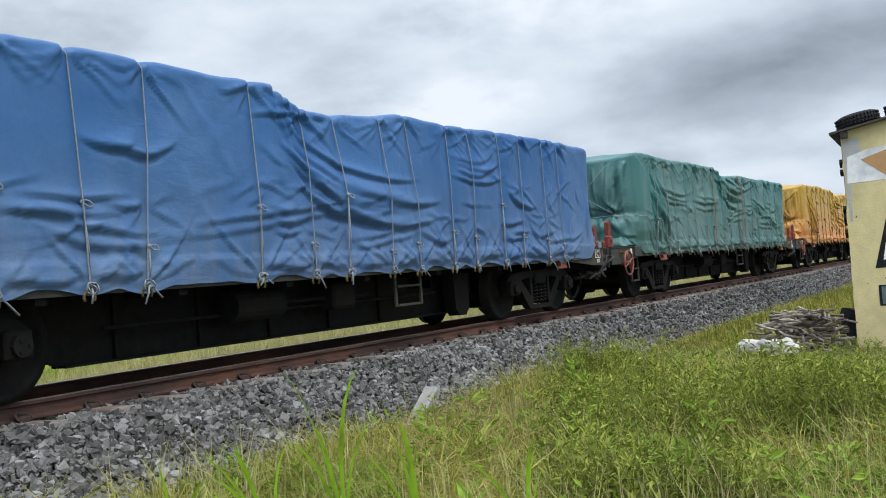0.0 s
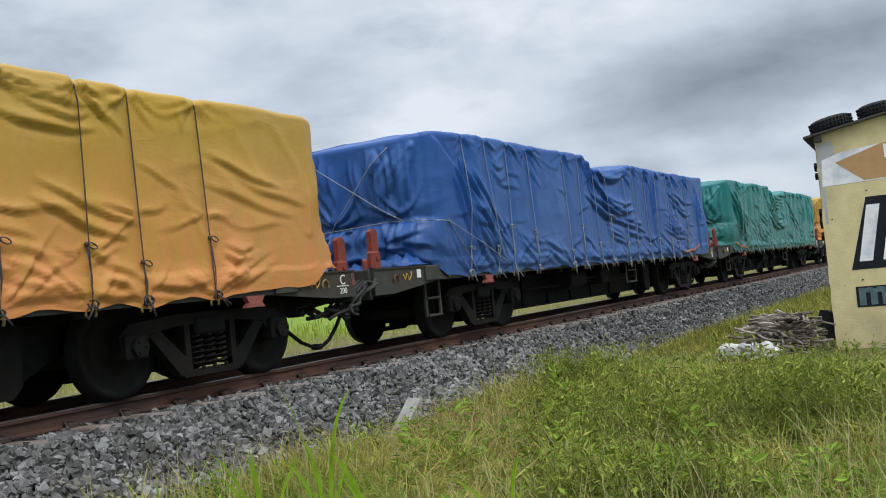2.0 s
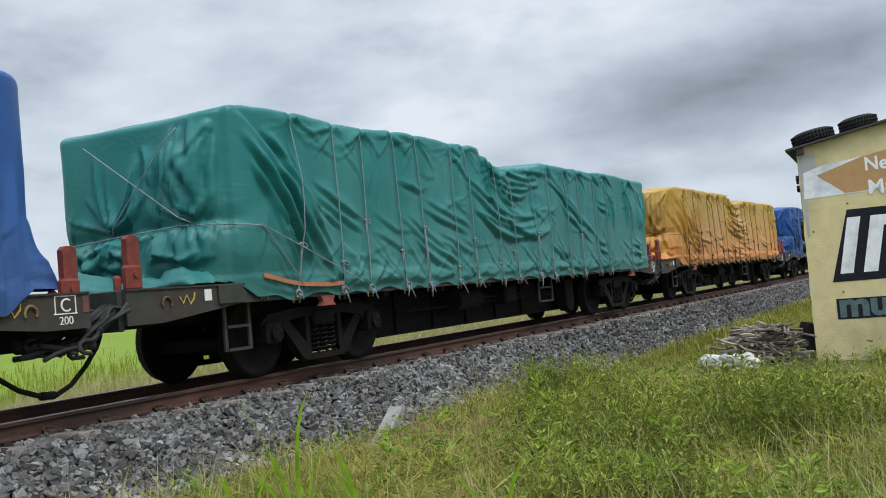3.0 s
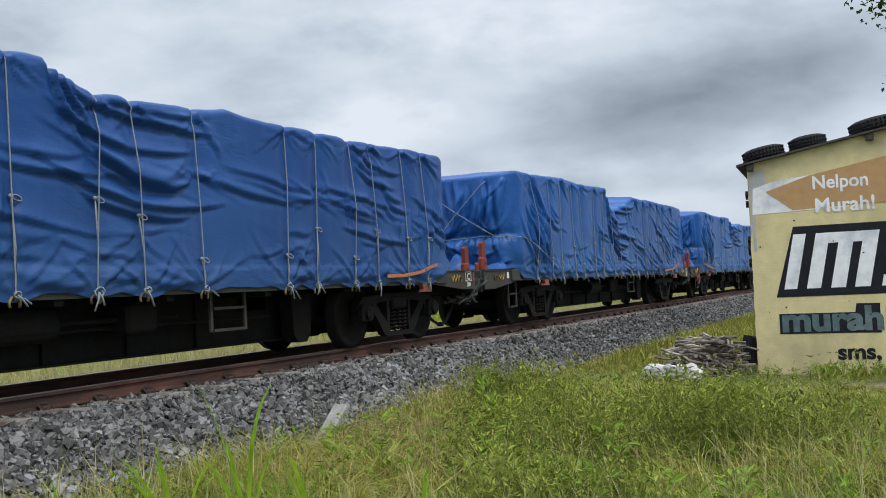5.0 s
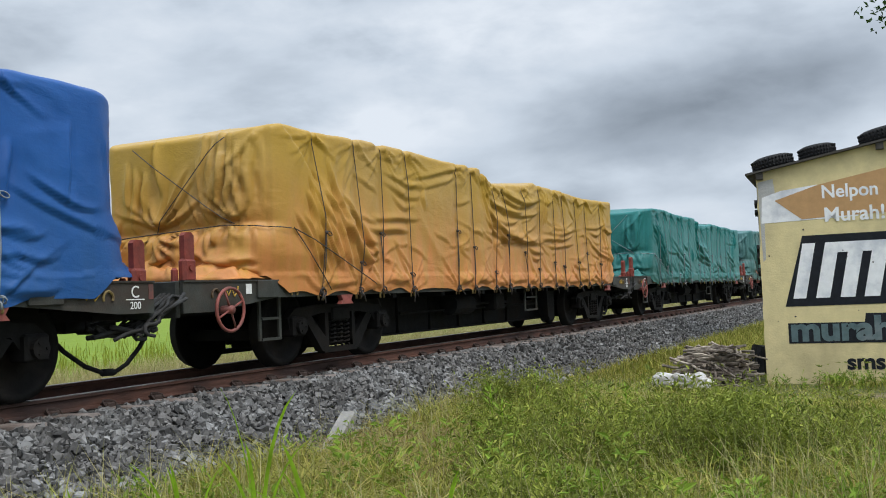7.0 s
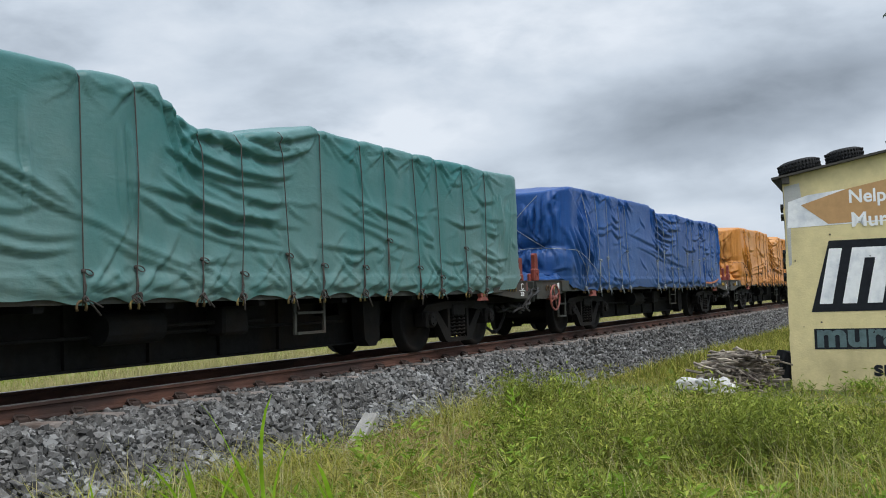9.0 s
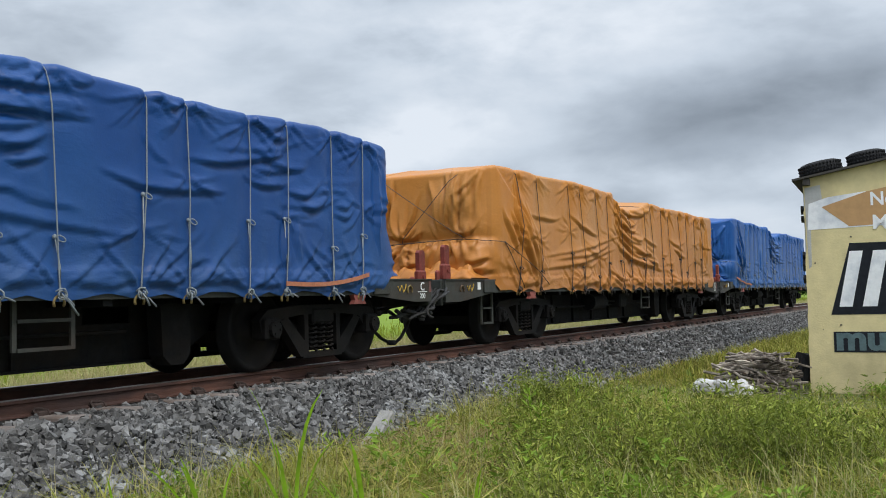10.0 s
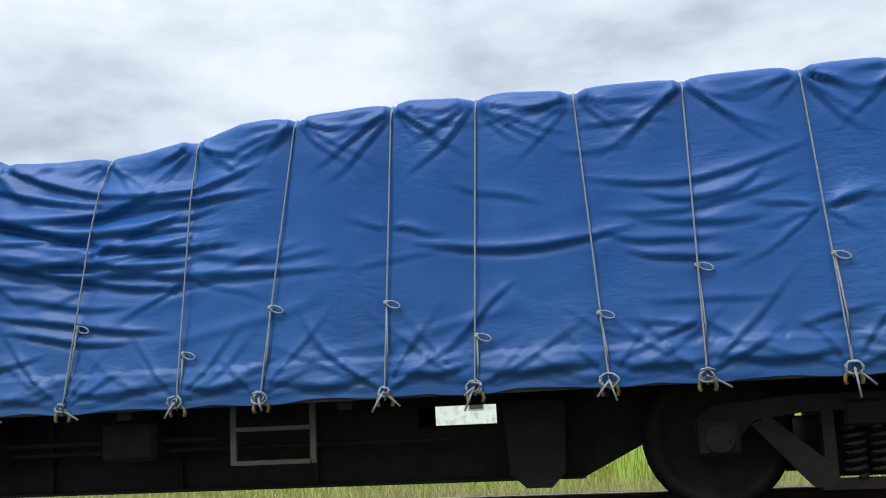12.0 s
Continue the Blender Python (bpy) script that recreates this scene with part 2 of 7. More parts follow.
MAT = dict(
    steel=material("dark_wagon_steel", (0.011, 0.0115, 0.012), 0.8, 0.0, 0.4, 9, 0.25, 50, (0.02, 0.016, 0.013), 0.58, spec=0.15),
    beam=material("grey_green_beam_paint", (0.045, 0.048, 0.042), 0.65, 0.0, 0.3, 7, 0.2, 45, (0.06, 0.045, 0.035), 0.55, spec=0.3),
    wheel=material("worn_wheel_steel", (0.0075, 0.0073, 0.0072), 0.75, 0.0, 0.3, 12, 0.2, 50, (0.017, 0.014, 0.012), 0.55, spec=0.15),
    stake=material("red_oxide_paint", (0.20, 0.034, 0.022), 0.7, 0.0, 0.3, 9, 0.25, 50, (0.08, 0.03, 0.022), 0.55),
    brake=material("brake_red_paint", (0.26, 0.07, 0.055), 0.6, 0.0, 0.3, 14, 0.2, 50, (0.13, 0.06, 0.05), 0.55),
    yellow=material("yellow_chalk_paint", (0.55, 0.35, 0.06), 0.8, 0, 0.2, 30, 0.1, 60),
    white=material("white_paint", (0.72, 0.72, 0.70), 0.7, 0, 0.12, 18, 0.1, 60),
    hook=material("dull_yellow_hook", (0.22, 0.16, 0.05), 0.65, 0.0, 0.3, 25, 0.2, 60, (0.10, 0.06, 0.03), 0.5),
    rope=material("grey_nylon_rope", (0.25, 0.28, 0.30), 0.9, 0, 0.25, 60, 0.3, 160),
    dark_rope=material("dark_rope", (0.06, 0.05, 0.045), 0.9, 0, 0.25, 60, 0.3, 160),
    tangle=material("greasy_grey_rope", (0.036, 0.037, 0.037), 0.9, 0, 0.35, 25, 0.3, 120, (0.03, 0.028, 0.026), 0.5),
    belt=material("worn_brown_belt", (0.24, 0.155, 0.10), 0.85, 0, 0.25, 20, 0.25, 90, (0.12, 0.09, 0.07), 0.52),
    strap=material("faded_orange_strap", (0.42, 0.16, 0.085), 0.85, 0, 0.2, 20, 0.2, 90),
    lamp=material("dark_red_lens", (0.10, 0.012, 0.012), 0.3, 0, 0.2, 20, 0.05, 40),
    rubber=material("black_rubber", (0.013, 0.013, 0.014), 0.75, 0, 0.3, 18, 0.3, 70, (0.03, 0.03, 0.03), 0.6, spec=0.3),
    rail=material("rusty_rail_side", (0.105, 0.046, 0.030), 0.85, 0.0, 0.35, 12, 0.35, 60, (0.055, 0.030, 0.024), 0.5, stretch=(1, 0.25, 1)),
    clip=material("greasy_rail_clip", (0.045, 0.028, 0.022), 0.8, 0.0, 0.3, 20, 0.2, 60),
    railhead=material("worn_rail_head", (0.30, 0.27, 0.25), 0.38, 0.8, 0.2, 30, 0.05, 80, stretch=(1, 0.1, 1)),
    sleeper=material("weathered_concrete_sleeper", (0.30, 0.26, 0.235), 0.9, 0, 0.25, 10, 0.3, 50, (0.20, 0.15, 0.125), 0.5, per_object=0.15),
    stone=material("grey_ballast_stone", (0.112, 0.108, 0.103), 0.88, 0, 0.3, 14, 0.3, 60, (0.24, 0.235, 0.225), 0.56, per_object=0.5),
    stones=material("grey_ballast_stones", (0.112, 0.108, 0.103), 0.85, 0, 0.3, 14, 0.3, 60, (0.25, 0.25, 0.245), 0.55, per_island=0.78),
    concrete=material("old_concrete", (0.28, 0.27, 0.25), 0.9, 0, 0.22, 12, 0.35, 60, (0.24, 0.23, 0.20), 0.55),
    wall=material("pale_yellow_plaster", (0.66, 0.56, 0.30), 0.85, 0, 0.10, 5, 0.25, 35, (0.58, 0.49, 0.27), 0.55),
    bare=material("bare_grey_plaster", (0.40, 0.40, 0.39), 0.9, 0, 0.2, 10, 0.35, 40, (0.5, 0.5, 0.49), 0.5),
    signwhite=material("sign_white_paint", (0.80, 0.81, 0.83), 0.75, 0, 0.06, 12, 0.1, 40, (0.66, 0.69, 0.75), 0.55),
    signbrown=material("sign_tan_paint", (0.46, 0.27, 0.12), 0.8, 0, 0.10, 9, 0.1, 40),
    signblack=material("sign_black_paint", (0.012, 0.014, 0.019), 0.75, 0, 0.35, 9, 0.1, 40, (0.028, 0.03, 0.035), 0.6, spec=0.2),
    signteal=material("sign_teal_paint", (0.085, 0.135, 0.145), 0.75, 0, 0.3, 14, 0.1, 40, (0.20, 0.24, 0.25), 0.56),
    sheet=material("dark_roof_sheet", (0.05, 0.045, 0.04), 0.8, 0, 0.3, 9, 0.2, 40),
    stick=material("dry_stick_bark", (0.29, 0.25, 0.20), 0.95, 0, 0.3, 10, 0.3, 60, (0.12, 0.095, 0.075), 0.5, per_object=0.4),
    stick2=material("dry_sticks_bark", (0.20, 0.165, 0.125), 0.95, 0, 0.3, 10, 0.3, 60, (0.12, 0.095, 0.075), 0.5, per_island=0.45),
    bag=material("white_woven_plastic", (0.56, 0.55, 0.53), 0.6, 0, 0.25, 10, 0.4, 30, (0.30, 0.29, 0.26), 0.52),
    bark=material("tree_bark", (0.10, 0.08, 0.06), 0.95, 0, 0.3, 10, 0.4, 40),
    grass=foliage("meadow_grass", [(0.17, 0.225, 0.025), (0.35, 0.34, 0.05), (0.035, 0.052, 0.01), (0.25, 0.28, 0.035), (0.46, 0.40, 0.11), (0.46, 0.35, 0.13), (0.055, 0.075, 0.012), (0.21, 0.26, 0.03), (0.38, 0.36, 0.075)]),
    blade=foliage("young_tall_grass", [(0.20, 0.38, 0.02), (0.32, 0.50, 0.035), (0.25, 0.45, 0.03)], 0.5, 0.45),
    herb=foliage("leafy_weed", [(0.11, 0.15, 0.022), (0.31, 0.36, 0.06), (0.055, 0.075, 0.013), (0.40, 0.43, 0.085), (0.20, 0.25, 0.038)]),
    stem=foliage("weed_stems", [(0.16, 0.17, 0.05), (0.24, 0.20, 0.08), (0.12, 0.15, 0.04)]),
    withered=foliage("withered_grass", [(0.30, 0.22, 0.10), (0.42, 0.33, 0.16), (0.20, 0.13, 0.06), (0.34, 0.30, 0.11), (0.26, 0.17, 0.08)]),
    weed=foliage("bright_weed", [(0.18, 0.29, 0.03), (0.26, 0.37, 0.05), (0.15, 0.24, 0.03)]),
    dry=foliage("dry_verge_grass", [(0.42, 0.37, 0.18), (0.32, 0.34, 0.11), (0.50, 0.44, 0.25), (0.25, 0.31, 0.07), (0.45, 0.39, 0.20)]),
    rice=foliage("rice_leaves", [(0.20, 0.25, 0.028), (0.26, 0.28, 0.045), (0.22, 0.26, 0.032)]),
    leaf=foliage("tree_leaves", [(0.035, 0.075, 0.02), (0.06, 0.11, 0.028), (0.045, 0.09, 0.022)]),
    palm=foliage("banana_leaves", [(0.09, 0.17, 0.035), (0.13, 0.22, 0.05), (0.08, 0.15, 0.03)]),
)


# ---- mesh helpers ----
def box(bm, x0, x1, y0, y1, z0, z1, bevel=0.0):
    made = bmesh.ops.create_cube(bm, size=1.0, matrix=Matrix.LocRotScale(((x0 + x1) / 2, (y0 + y1) / 2, (z0 + z1) / 2), None, (abs(x1 - x0), abs(y1 - y0), abs(z1 - z0))))
    if bevel:
        edges = list({e for v in made["verts"] for e in v.link_edges})
        bmesh.ops.bevel(bm, geom=edges, offset=bevel, segments=1, affect="EDGES")
    return bm


def rod(bm, a, b, r, seg=8, r2=None):
    a, b = Vector(a), Vector(b)
    d = b - a
    m = Matrix.Translation((a + b) / 2) @ d.to_track_quat("Z", "Y").to_matrix().to_4x4()
    bmesh.ops.create_cone(bm, cap_ends=True, segments=seg, radius1=r, radius2=r if r2 is None else r2, depth=d.length, matrix=m)
    return bm


def prism(bm, outline, x0, x1):
    """A plate between x0 and x1 whose outline is given as (y, z)."""
    a = [bm.verts.new((x0, y, z)) for y, z in outline]
    b = [bm.verts.new((x1, y, z)) for y, z in outline]
    bm.faces.new(a)
    bm.faces.new(b[::-1])
    k = len(outline)
    for i in range(k):
        bm.faces.new((a[i], b[i], b[(i + 1) % k], a[(i + 1) % k]))
    bmesh.ops.recalc_face_normals(bm, faces=bm.faces)
    return bm


def tube(bm, points, r, seg=5):
    """A bent rod through the points."""
    rings = []
    for i, p in enumerate(points):
        p = Vector(p)
        d = (Vector(points[min(i + 1, len(points) - 1)]) - Vector(points[max(i - 1, 0)])).normalized()
        s = d.orthogonal().normalized()
        t = d.cross(s)
        rings.append([bm.verts.new(p + r * (math.cos(k * math.tau / seg) * s + math.sin(k * math.tau / seg) * t)) for k in range(seg)])
    for a, b in zip(rings, rings[1:]):
        shift = min(range(seg), key=lambda k: (b[k].co - a[0].co).length)
        b[:] = b[shift:] + b[:shift]
        for k in range(seg):
            bm.faces.new((a[k], a[(k + 1) % seg], b[(k + 1) % seg], b[k]))
    bm.faces.new(rings[0][::-1])
    bm.faces.new(rings[-1])
    return bm


def ring(bm, centre, axis, radius, r, seg=20, tubeseg=6, start=0.0, end=math.tau):
    axis = Vector(axis).normalized()
    s = axis.orthogonal().normalized()
    t = axis.cross(s)
    pts = [Vector(centre) + radius * (math.cos(a) * s + math.sin(a) * t) for a in np.linspace(start, end, seg)]
    return tube(bm, pts, r, tubeseg)


def smooth(me):
    me.polygons.foreach_set("use_smooth", np.ones(len(me.polygons), dtype=bool))


def part(name, bm, mat, parent=None, label="", round_off=False, at=None):
    me = bpy.data.meshes.new(name)
    bm.normal_update()
    bm.to_mesh(me)
    bm.free()
    me.materials.append(mat)
    if round_off:
        smooth(me)
    ob = new(name, me)
    if parent:
        ob.parent = parent
    if at:
        ob.matrix_basis = at
    if label:
        tagged(ob, label)
    return ob


def lathe(bm, profile, seg=24, axis="X"):
    """Turn a profile of (along, radius) round an axis."""
    rings = []
    for a, r in profile:
        row = []
        for k in range(seg):
            c, s = math.cos(k * math.tau / seg) * r, math.sin(k * math.tau / seg) * r
            row.append(bm.verts.new((a, c, s) if axis == "X" else (c, s, a)))
        rings.append(row)
    for a, b in zip(rings, rings[1:]):
        for k in range(seg):
            bm.faces.new((a[k], a[(k + 1) % seg], b[(k + 1) % seg], b[k]))
    for row in (rings[0], rings[-1]):
        bm.faces.new(row)
    bmesh.ops.recalc_face_normals(bm, faces=bm.faces)
    return bm


def from_arrays(name, verts, quads=None, tris=None, mat=None, parent=None, soft=False):
    """A mesh from arrays of vertices and faces."""
    me = bpy.data.meshes.new(name)
    loops, starts, n = [], [], 0
    for f in (quads, tris):
        if f is not None and len(f):
            f = np.asarray(f, dtype=np.int32)
            starts.append(n + np.arange(len(f)) * f.shape[1])
            loops.append(f.ravel())
            n += f.size
    me.vertices.add(len(verts))
    me.vertices.foreach_set("co", np.asarray(verts, dtype=np.float32).ravel())
    me.loops.add(n)
    me.loops.foreach_set("vertex_index", np.concatenate(loops))
    starts = np.concatenate(starts).astype(np.int32)
    me.polygons.add(len(starts))
    me.polygons.foreach_set("loop_start", starts)
    me.update(calc_edges=True)
    me.validate()
    me.materials.append(mat)
    me.polygons.foreach_set("use_smooth", np.full(len(me.polygons), bool(soft)))
    ob = new(name, me)
    if parent:
        ob.parent = parent
    return ob


# ---- ground ----
def ground_height(x, y):
    """Height of the soil under grass, verge and field."""
    d = x - XC
    if d > 0:
        z = -0.66 - 0.10 * min(1, max(0, (d - 2.0) / 4.0))
    else:
        z = -0.62 - 0.33 * min(1, max(0, (-d - 5.0) / 1.5))
    return z + 0.025 * noise.noise((x * 0.7, y * 0.7, 3.1)) * (1 if abs(y) < 80 else 0)


def build_ground():
    xs = sorted({-3000, -1200, -500, -200, -90, -45, -30, -22, -18, *np.arange(-15, 6.1, 0.6).round(2), 9, 14, 25, 60, 200, 800, 3000})
    ys = sorted({-3000, -900, -300, -120, -60, -30, *np.arange(-15, 45.1, 1.0).round(2), 55, 70, 90, 130, 200, 350, 700, 1500, 3000})
    verts = [(x, y, ground_height(x, y)) for y in ys for x in xs]
    w = len(xs)
    quads = [(j * w + i, j * w + i + 1, (j + 1) * w + i + 1, (j + 1) * w + i) for j in range(len(ys) - 1) for i in range(w - 1)]
    m = bpy.data.materials.new("soil_and_fields")
    m.use_nodes = True
    n = Nodes(m.node_tree)
    pos = n.add("ShaderNodeNewGeometry").outputs["Position"]
    sep = n.add("ShaderNodeSeparateXYZ")
    n.link(pos, sep.inputs[0])
    small = n.noise(pos, 9.0, 6.0, 0.65)
    wide = n.noise(pos, 0.5, 5.0, 0.6)
    soil = n.ramp(small, (0.3, (0.055, 0.06, 0.02)), (0.55, (0.10, 0.115, 0.035)), (0.75, (0.17, 0.15, 0.085)))
    bare = n.ramp(small, (0.3, (0.16, 0.125, 0.09)), (0.7, (0.27, 0.21, 0.155)))
    soil = n.mix(n.ramp(wide, (0.58, (0, 0, 0)), (0.68, (1, 1, 1))), soil, bare)
    straw = n.ramp(n.noise(n.mapped(pos, (3, 0.6, 1)), 2.0, 6.0, 0.7), (0.35, (0.17, 0.18, 0.06)), (0.5, (0.30, 0.27, 0.13)), (0.7, (0.37, 0.31, 0.18)))
    rice = n.ramp(n.noise(n.mapped(pos, (1.2, 0.25, 1)), 1.2, 6.0, 0.7), (0.3, (0.13, 0.20, 0.022)), (0.6, (0.185, 0.26, 0.035)), (0.8, (0.215, 0.25, 0.06)))
    edge = n.math("ADD", sep.outputs[0], n.math("MULTIPLY", n.math("SUBTRACT", wide, 0.5), 1.5))
    to_rice = n.math("LESS_THAN", edge, -12.6)
    to_straw = n.math("LESS_THAN", sep.outputs[0], -8.0)
    col = n.mix(to_rice, n.mix(to_straw, soil, straw), rice)
    b = n.add("ShaderNodeBsdfPrincipled", i_Roughness=0.95)
    b.inputs["Specular IOR Level"].default_value = 0.15
    n.link(col, b.inputs["Base Color"])
    bp = n.add("ShaderNodeBump", i_Strength=0.6, i_Distance=0.05)
    n.link(n.noise(pos, 14.0, 6.0, 0.7), bp.inputs["Height"])
    n.link(bp.outputs[0], b.inputs["Normal"])
    out = n.add("ShaderNodeOutputMaterial")
    n.link(b.outputs[0], out.inputs["Surface"])
    ob = from_arrays("ground", verts, quads, None, m)
    tagged(ob, "flat soil with grass, dry verge and green rice field", "ground", kind="structure")


def bed_height(d):
    """Height of the ballast at a distance from the centre line."""
    d = abs(d)
    if d < 1.15:
        return -0.165
    return max(-0.165 - (d - 1.15) * 0.50, -0.72)


def build_bed():
    ds = [-2.35, -2.0, -1.6, -1.2, -0.6, 0, 0.6, 1.2, 1.6, 2.0, 2.35]
    ys = sorted({-400, -150, -60, *np.arange(-20, 60.1, 1.0).round(2), 80, 120, 200, 400, 900})
    verts = [(XC + d, y, bed_height(d) - 0.055 + 0.012 * noise.noise((d * 2, y * 1.3, 0))) for y in ys for d in ds]
    w = len(ds)
    quads = [(j * w + i, j * w + i + 1, (j + 1) * w + i + 1, (j + 1) * w + i) for j in range(len(ys) - 1) for i in range(w - 1)]
    m = bpy.data.materials.new("ballast_gravel")
    m.use_nodes = True
    n = Nodes(m.node_tree)
    pos = n.add("ShaderNodeNewGeometry").outputs["Position"]
    vor = n.add("ShaderNodeTexVoronoi", i_Scale=15.0)
    n.link(pos, vor.inputs["Vector"])
    bw = n.add("ShaderNodeRGBToBW")
    n.link(vor.outputs["Color"], bw.inputs[0])
    col = n.ramp(bw.outputs[0], (0.2, (0.082, 0.080, 0.076)), (0.55, (0.165, 0.162, 0.154)), (0.85, (0.30, 0.295, 0.285)))
    # shade in the gaps between the stones, painted into the colour
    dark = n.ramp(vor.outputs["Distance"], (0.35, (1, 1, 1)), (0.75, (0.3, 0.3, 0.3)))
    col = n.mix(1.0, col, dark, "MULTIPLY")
    b = n.add("ShaderNodeBsdfPrincipled", i_Roughness=0.9)
    n.link(col, b.inputs["Base Color"])
    bp = n.add("ShaderNodeBump", i_Strength=1.0, i_Distance=0.05)
    bp.invert = True
    n.link(vor.outputs["Distance"], bp.inputs["Height"])
    n.link(bp.outputs[0], b.inputs["Normal"])
    out = n.add("ShaderNodeOutputMaterial")
    n.link(b.outputs[0], out.inputs["Surface"])
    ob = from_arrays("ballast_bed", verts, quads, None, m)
    return tagged(ob, "raised bed of grey crushed stone under the track", "ballast", kind="structure")


build_ground()
BED = build_bed()


# ---- track ----
RAIL_PROFILE = ((-0.057, -0.138), (0.057, -0.138), (0.057, -0.126), (0.010, -0.112), (0.008, -0.040), (0.033, -0.030), (0.034, -0.006), (0.026, 0.0),
                (-0.026, 0.0), (-0.034, -0.006), (-0.033, -0.030), (-0.008, -0.040), (-0.010, -0.112), (-0.057, -0.126))


def build_track():
    track = tagged(new("railway_track"), "rusty steel rails on concrete sleepers in stone ballast", "railway track", kind="structure")
    track.location = (XC, 0, 0)
    for side in (1, -1):
        bm = bmesh.new()
        ys = [-400, -60, -20, 0, 20, 40, 60, 100, 200, 400, 900]
        rows = [[bm.verts.new((side * RAIL + x, y, z)) for x, z in RAIL_PROFILE] for y in ys]
        k = len(RAIL_PROFILE)
        for a, b in zip(rows, rows[1:]):
            for i in range(k):
                f = bm.faces.new((a[i], b[i], b[(i + 1) % k], a[(i + 1) % k]))
                f.material_index = 1 if i in (6, 7, 8) else 0
        bmesh.ops.recalc_face_normals(bm, faces=bm.faces)
        ob = part("rail", bm, MAT["rail"], track, "rusty rail with a worn bright head")
        ob.data.materials.append(MAT["railhead"])
    bm = bmesh.new()
    pts = ((-1.06, -0.165), (-0.35, -0.19), (0.35, -0.19), (1.06, -0.165))
    rows = []
    for x, top in pts:
        rows.append([bm.verts.new((x, y, z)) for y, z in ((-0.12, -0.36), (-0.09, top + 0.03 - 0.012), (-0.075, top + 0.03), (0.075, top + 0.03), (0.09, top + 0.03 - 0.012), (0.12, -0.36))])
    for a, b in zip(rows, rows[1:]):
        for i in range(5):
            bm.faces.new((a[i], a[i + 1], b[i + 1], b[i]))
    bm.faces.new(rows[0])
    bm.faces.new(rows[-1])
    bmesh.ops.recalc_face_normals(bm, faces=bm.faces)
    first = part("sleeper", bm, MAT["sleeper"], track)
    clip = bmesh.new()
    box(clip, -0.02, 0.075, -0.05, 0.05, -0.15, -0.10, 0.01)
    tube(clip, [(0.07, -0.06, -0.13), (0.03, -0.06, -0.09), (0.0, -0.02, -0.085), (0.03, 0.02, -0.085), (0.06, 0.05, -0.10), (0.09, 0.05, -0.13)], 0.011, 5)
    pad = part("rail_clip", clip, MAT["clip"], track)
    rng = random.Random(4)
    for i in range(110):
        y = -6.0 + i * 0.6 + rng.uniform(-0.02, 0.02)
        ob = first if i == 0 else new("sleeper", first.data)
        ob.parent = track
        ob.matrix_basis = pose(rng.uniform(-0.02, 0.02), y, rng.uniform(0.002, 0.016), 0, 0, rng.uniform(-0.8, 0.8))
        if i < 70:
            c = pad if i == 0 else new("rail_clip", pad.data)
            c.parent = track
            c.matrix_basis = pose(RAIL + 0.045, y, 0)
    far = bmesh.new()
    for y in np.arange(60.4, 330, 0.6):
        box(far, -1.0, 1.0, y - 0.1, y + 0.1, -0.36, -0.15)
    for y in np.arange(-60, -6.5, 0.6):
        box(far, -1.0, 1.0, y - 0.1, y + 0.1, -0.36, -0.15)
    tagged(part("distant_sleepers", far, MAT["sleeper"], track), kind="stuff")


build_track()


# ---- wagons ----
HW = 1.02          # half width of the deck
FRONT, REAR = -11.5, 3.5
BOGIES = (-8.43, 1.40)


def wheelset(parent, y):
    bm = bmesh.new()
    for s in (1, -1):
        tmp = bmesh.new()
        lathe(tmp, [(-0.075, 0.12), (-0.07, 0.40), (-0.062, 0.452), (-0.045, 0.458), (-0.035, 0.435), (0.062, 0.425), (0.068, 0.36), (0.03, 0.34), (0.02, 0.15), (0.07, 0.13), (0.075, 0.07)], 32)
        for v in tmp.verts:
            v.co.x = s * (v.co.x + RAIL + 0.012)
        me = bpy.data.meshes.new("tmp")
        tmp.to_mesh(me)
        tmp.free()
        bm.from_mesh(me)
        bpy.data.meshes.remove(me)
    rod(bm, (-0.62, 0, 0), (0.62, 0, 0), 0.075, 12)
    for a in (0.3, 1.87, 3.44, 5.0):
        rod(bm, (RAIL + 0.095, 0.05 * math.cos(a), 0.05 * math.sin(a)), (RAIL + 0.115, 0.05 * math.cos(a), 0.05 * math.sin(a)), 0.014, 6)
    bmesh.ops.recalc_face_normals(bm, faces=bm.faces)
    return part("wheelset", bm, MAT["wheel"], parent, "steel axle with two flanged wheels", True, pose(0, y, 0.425))


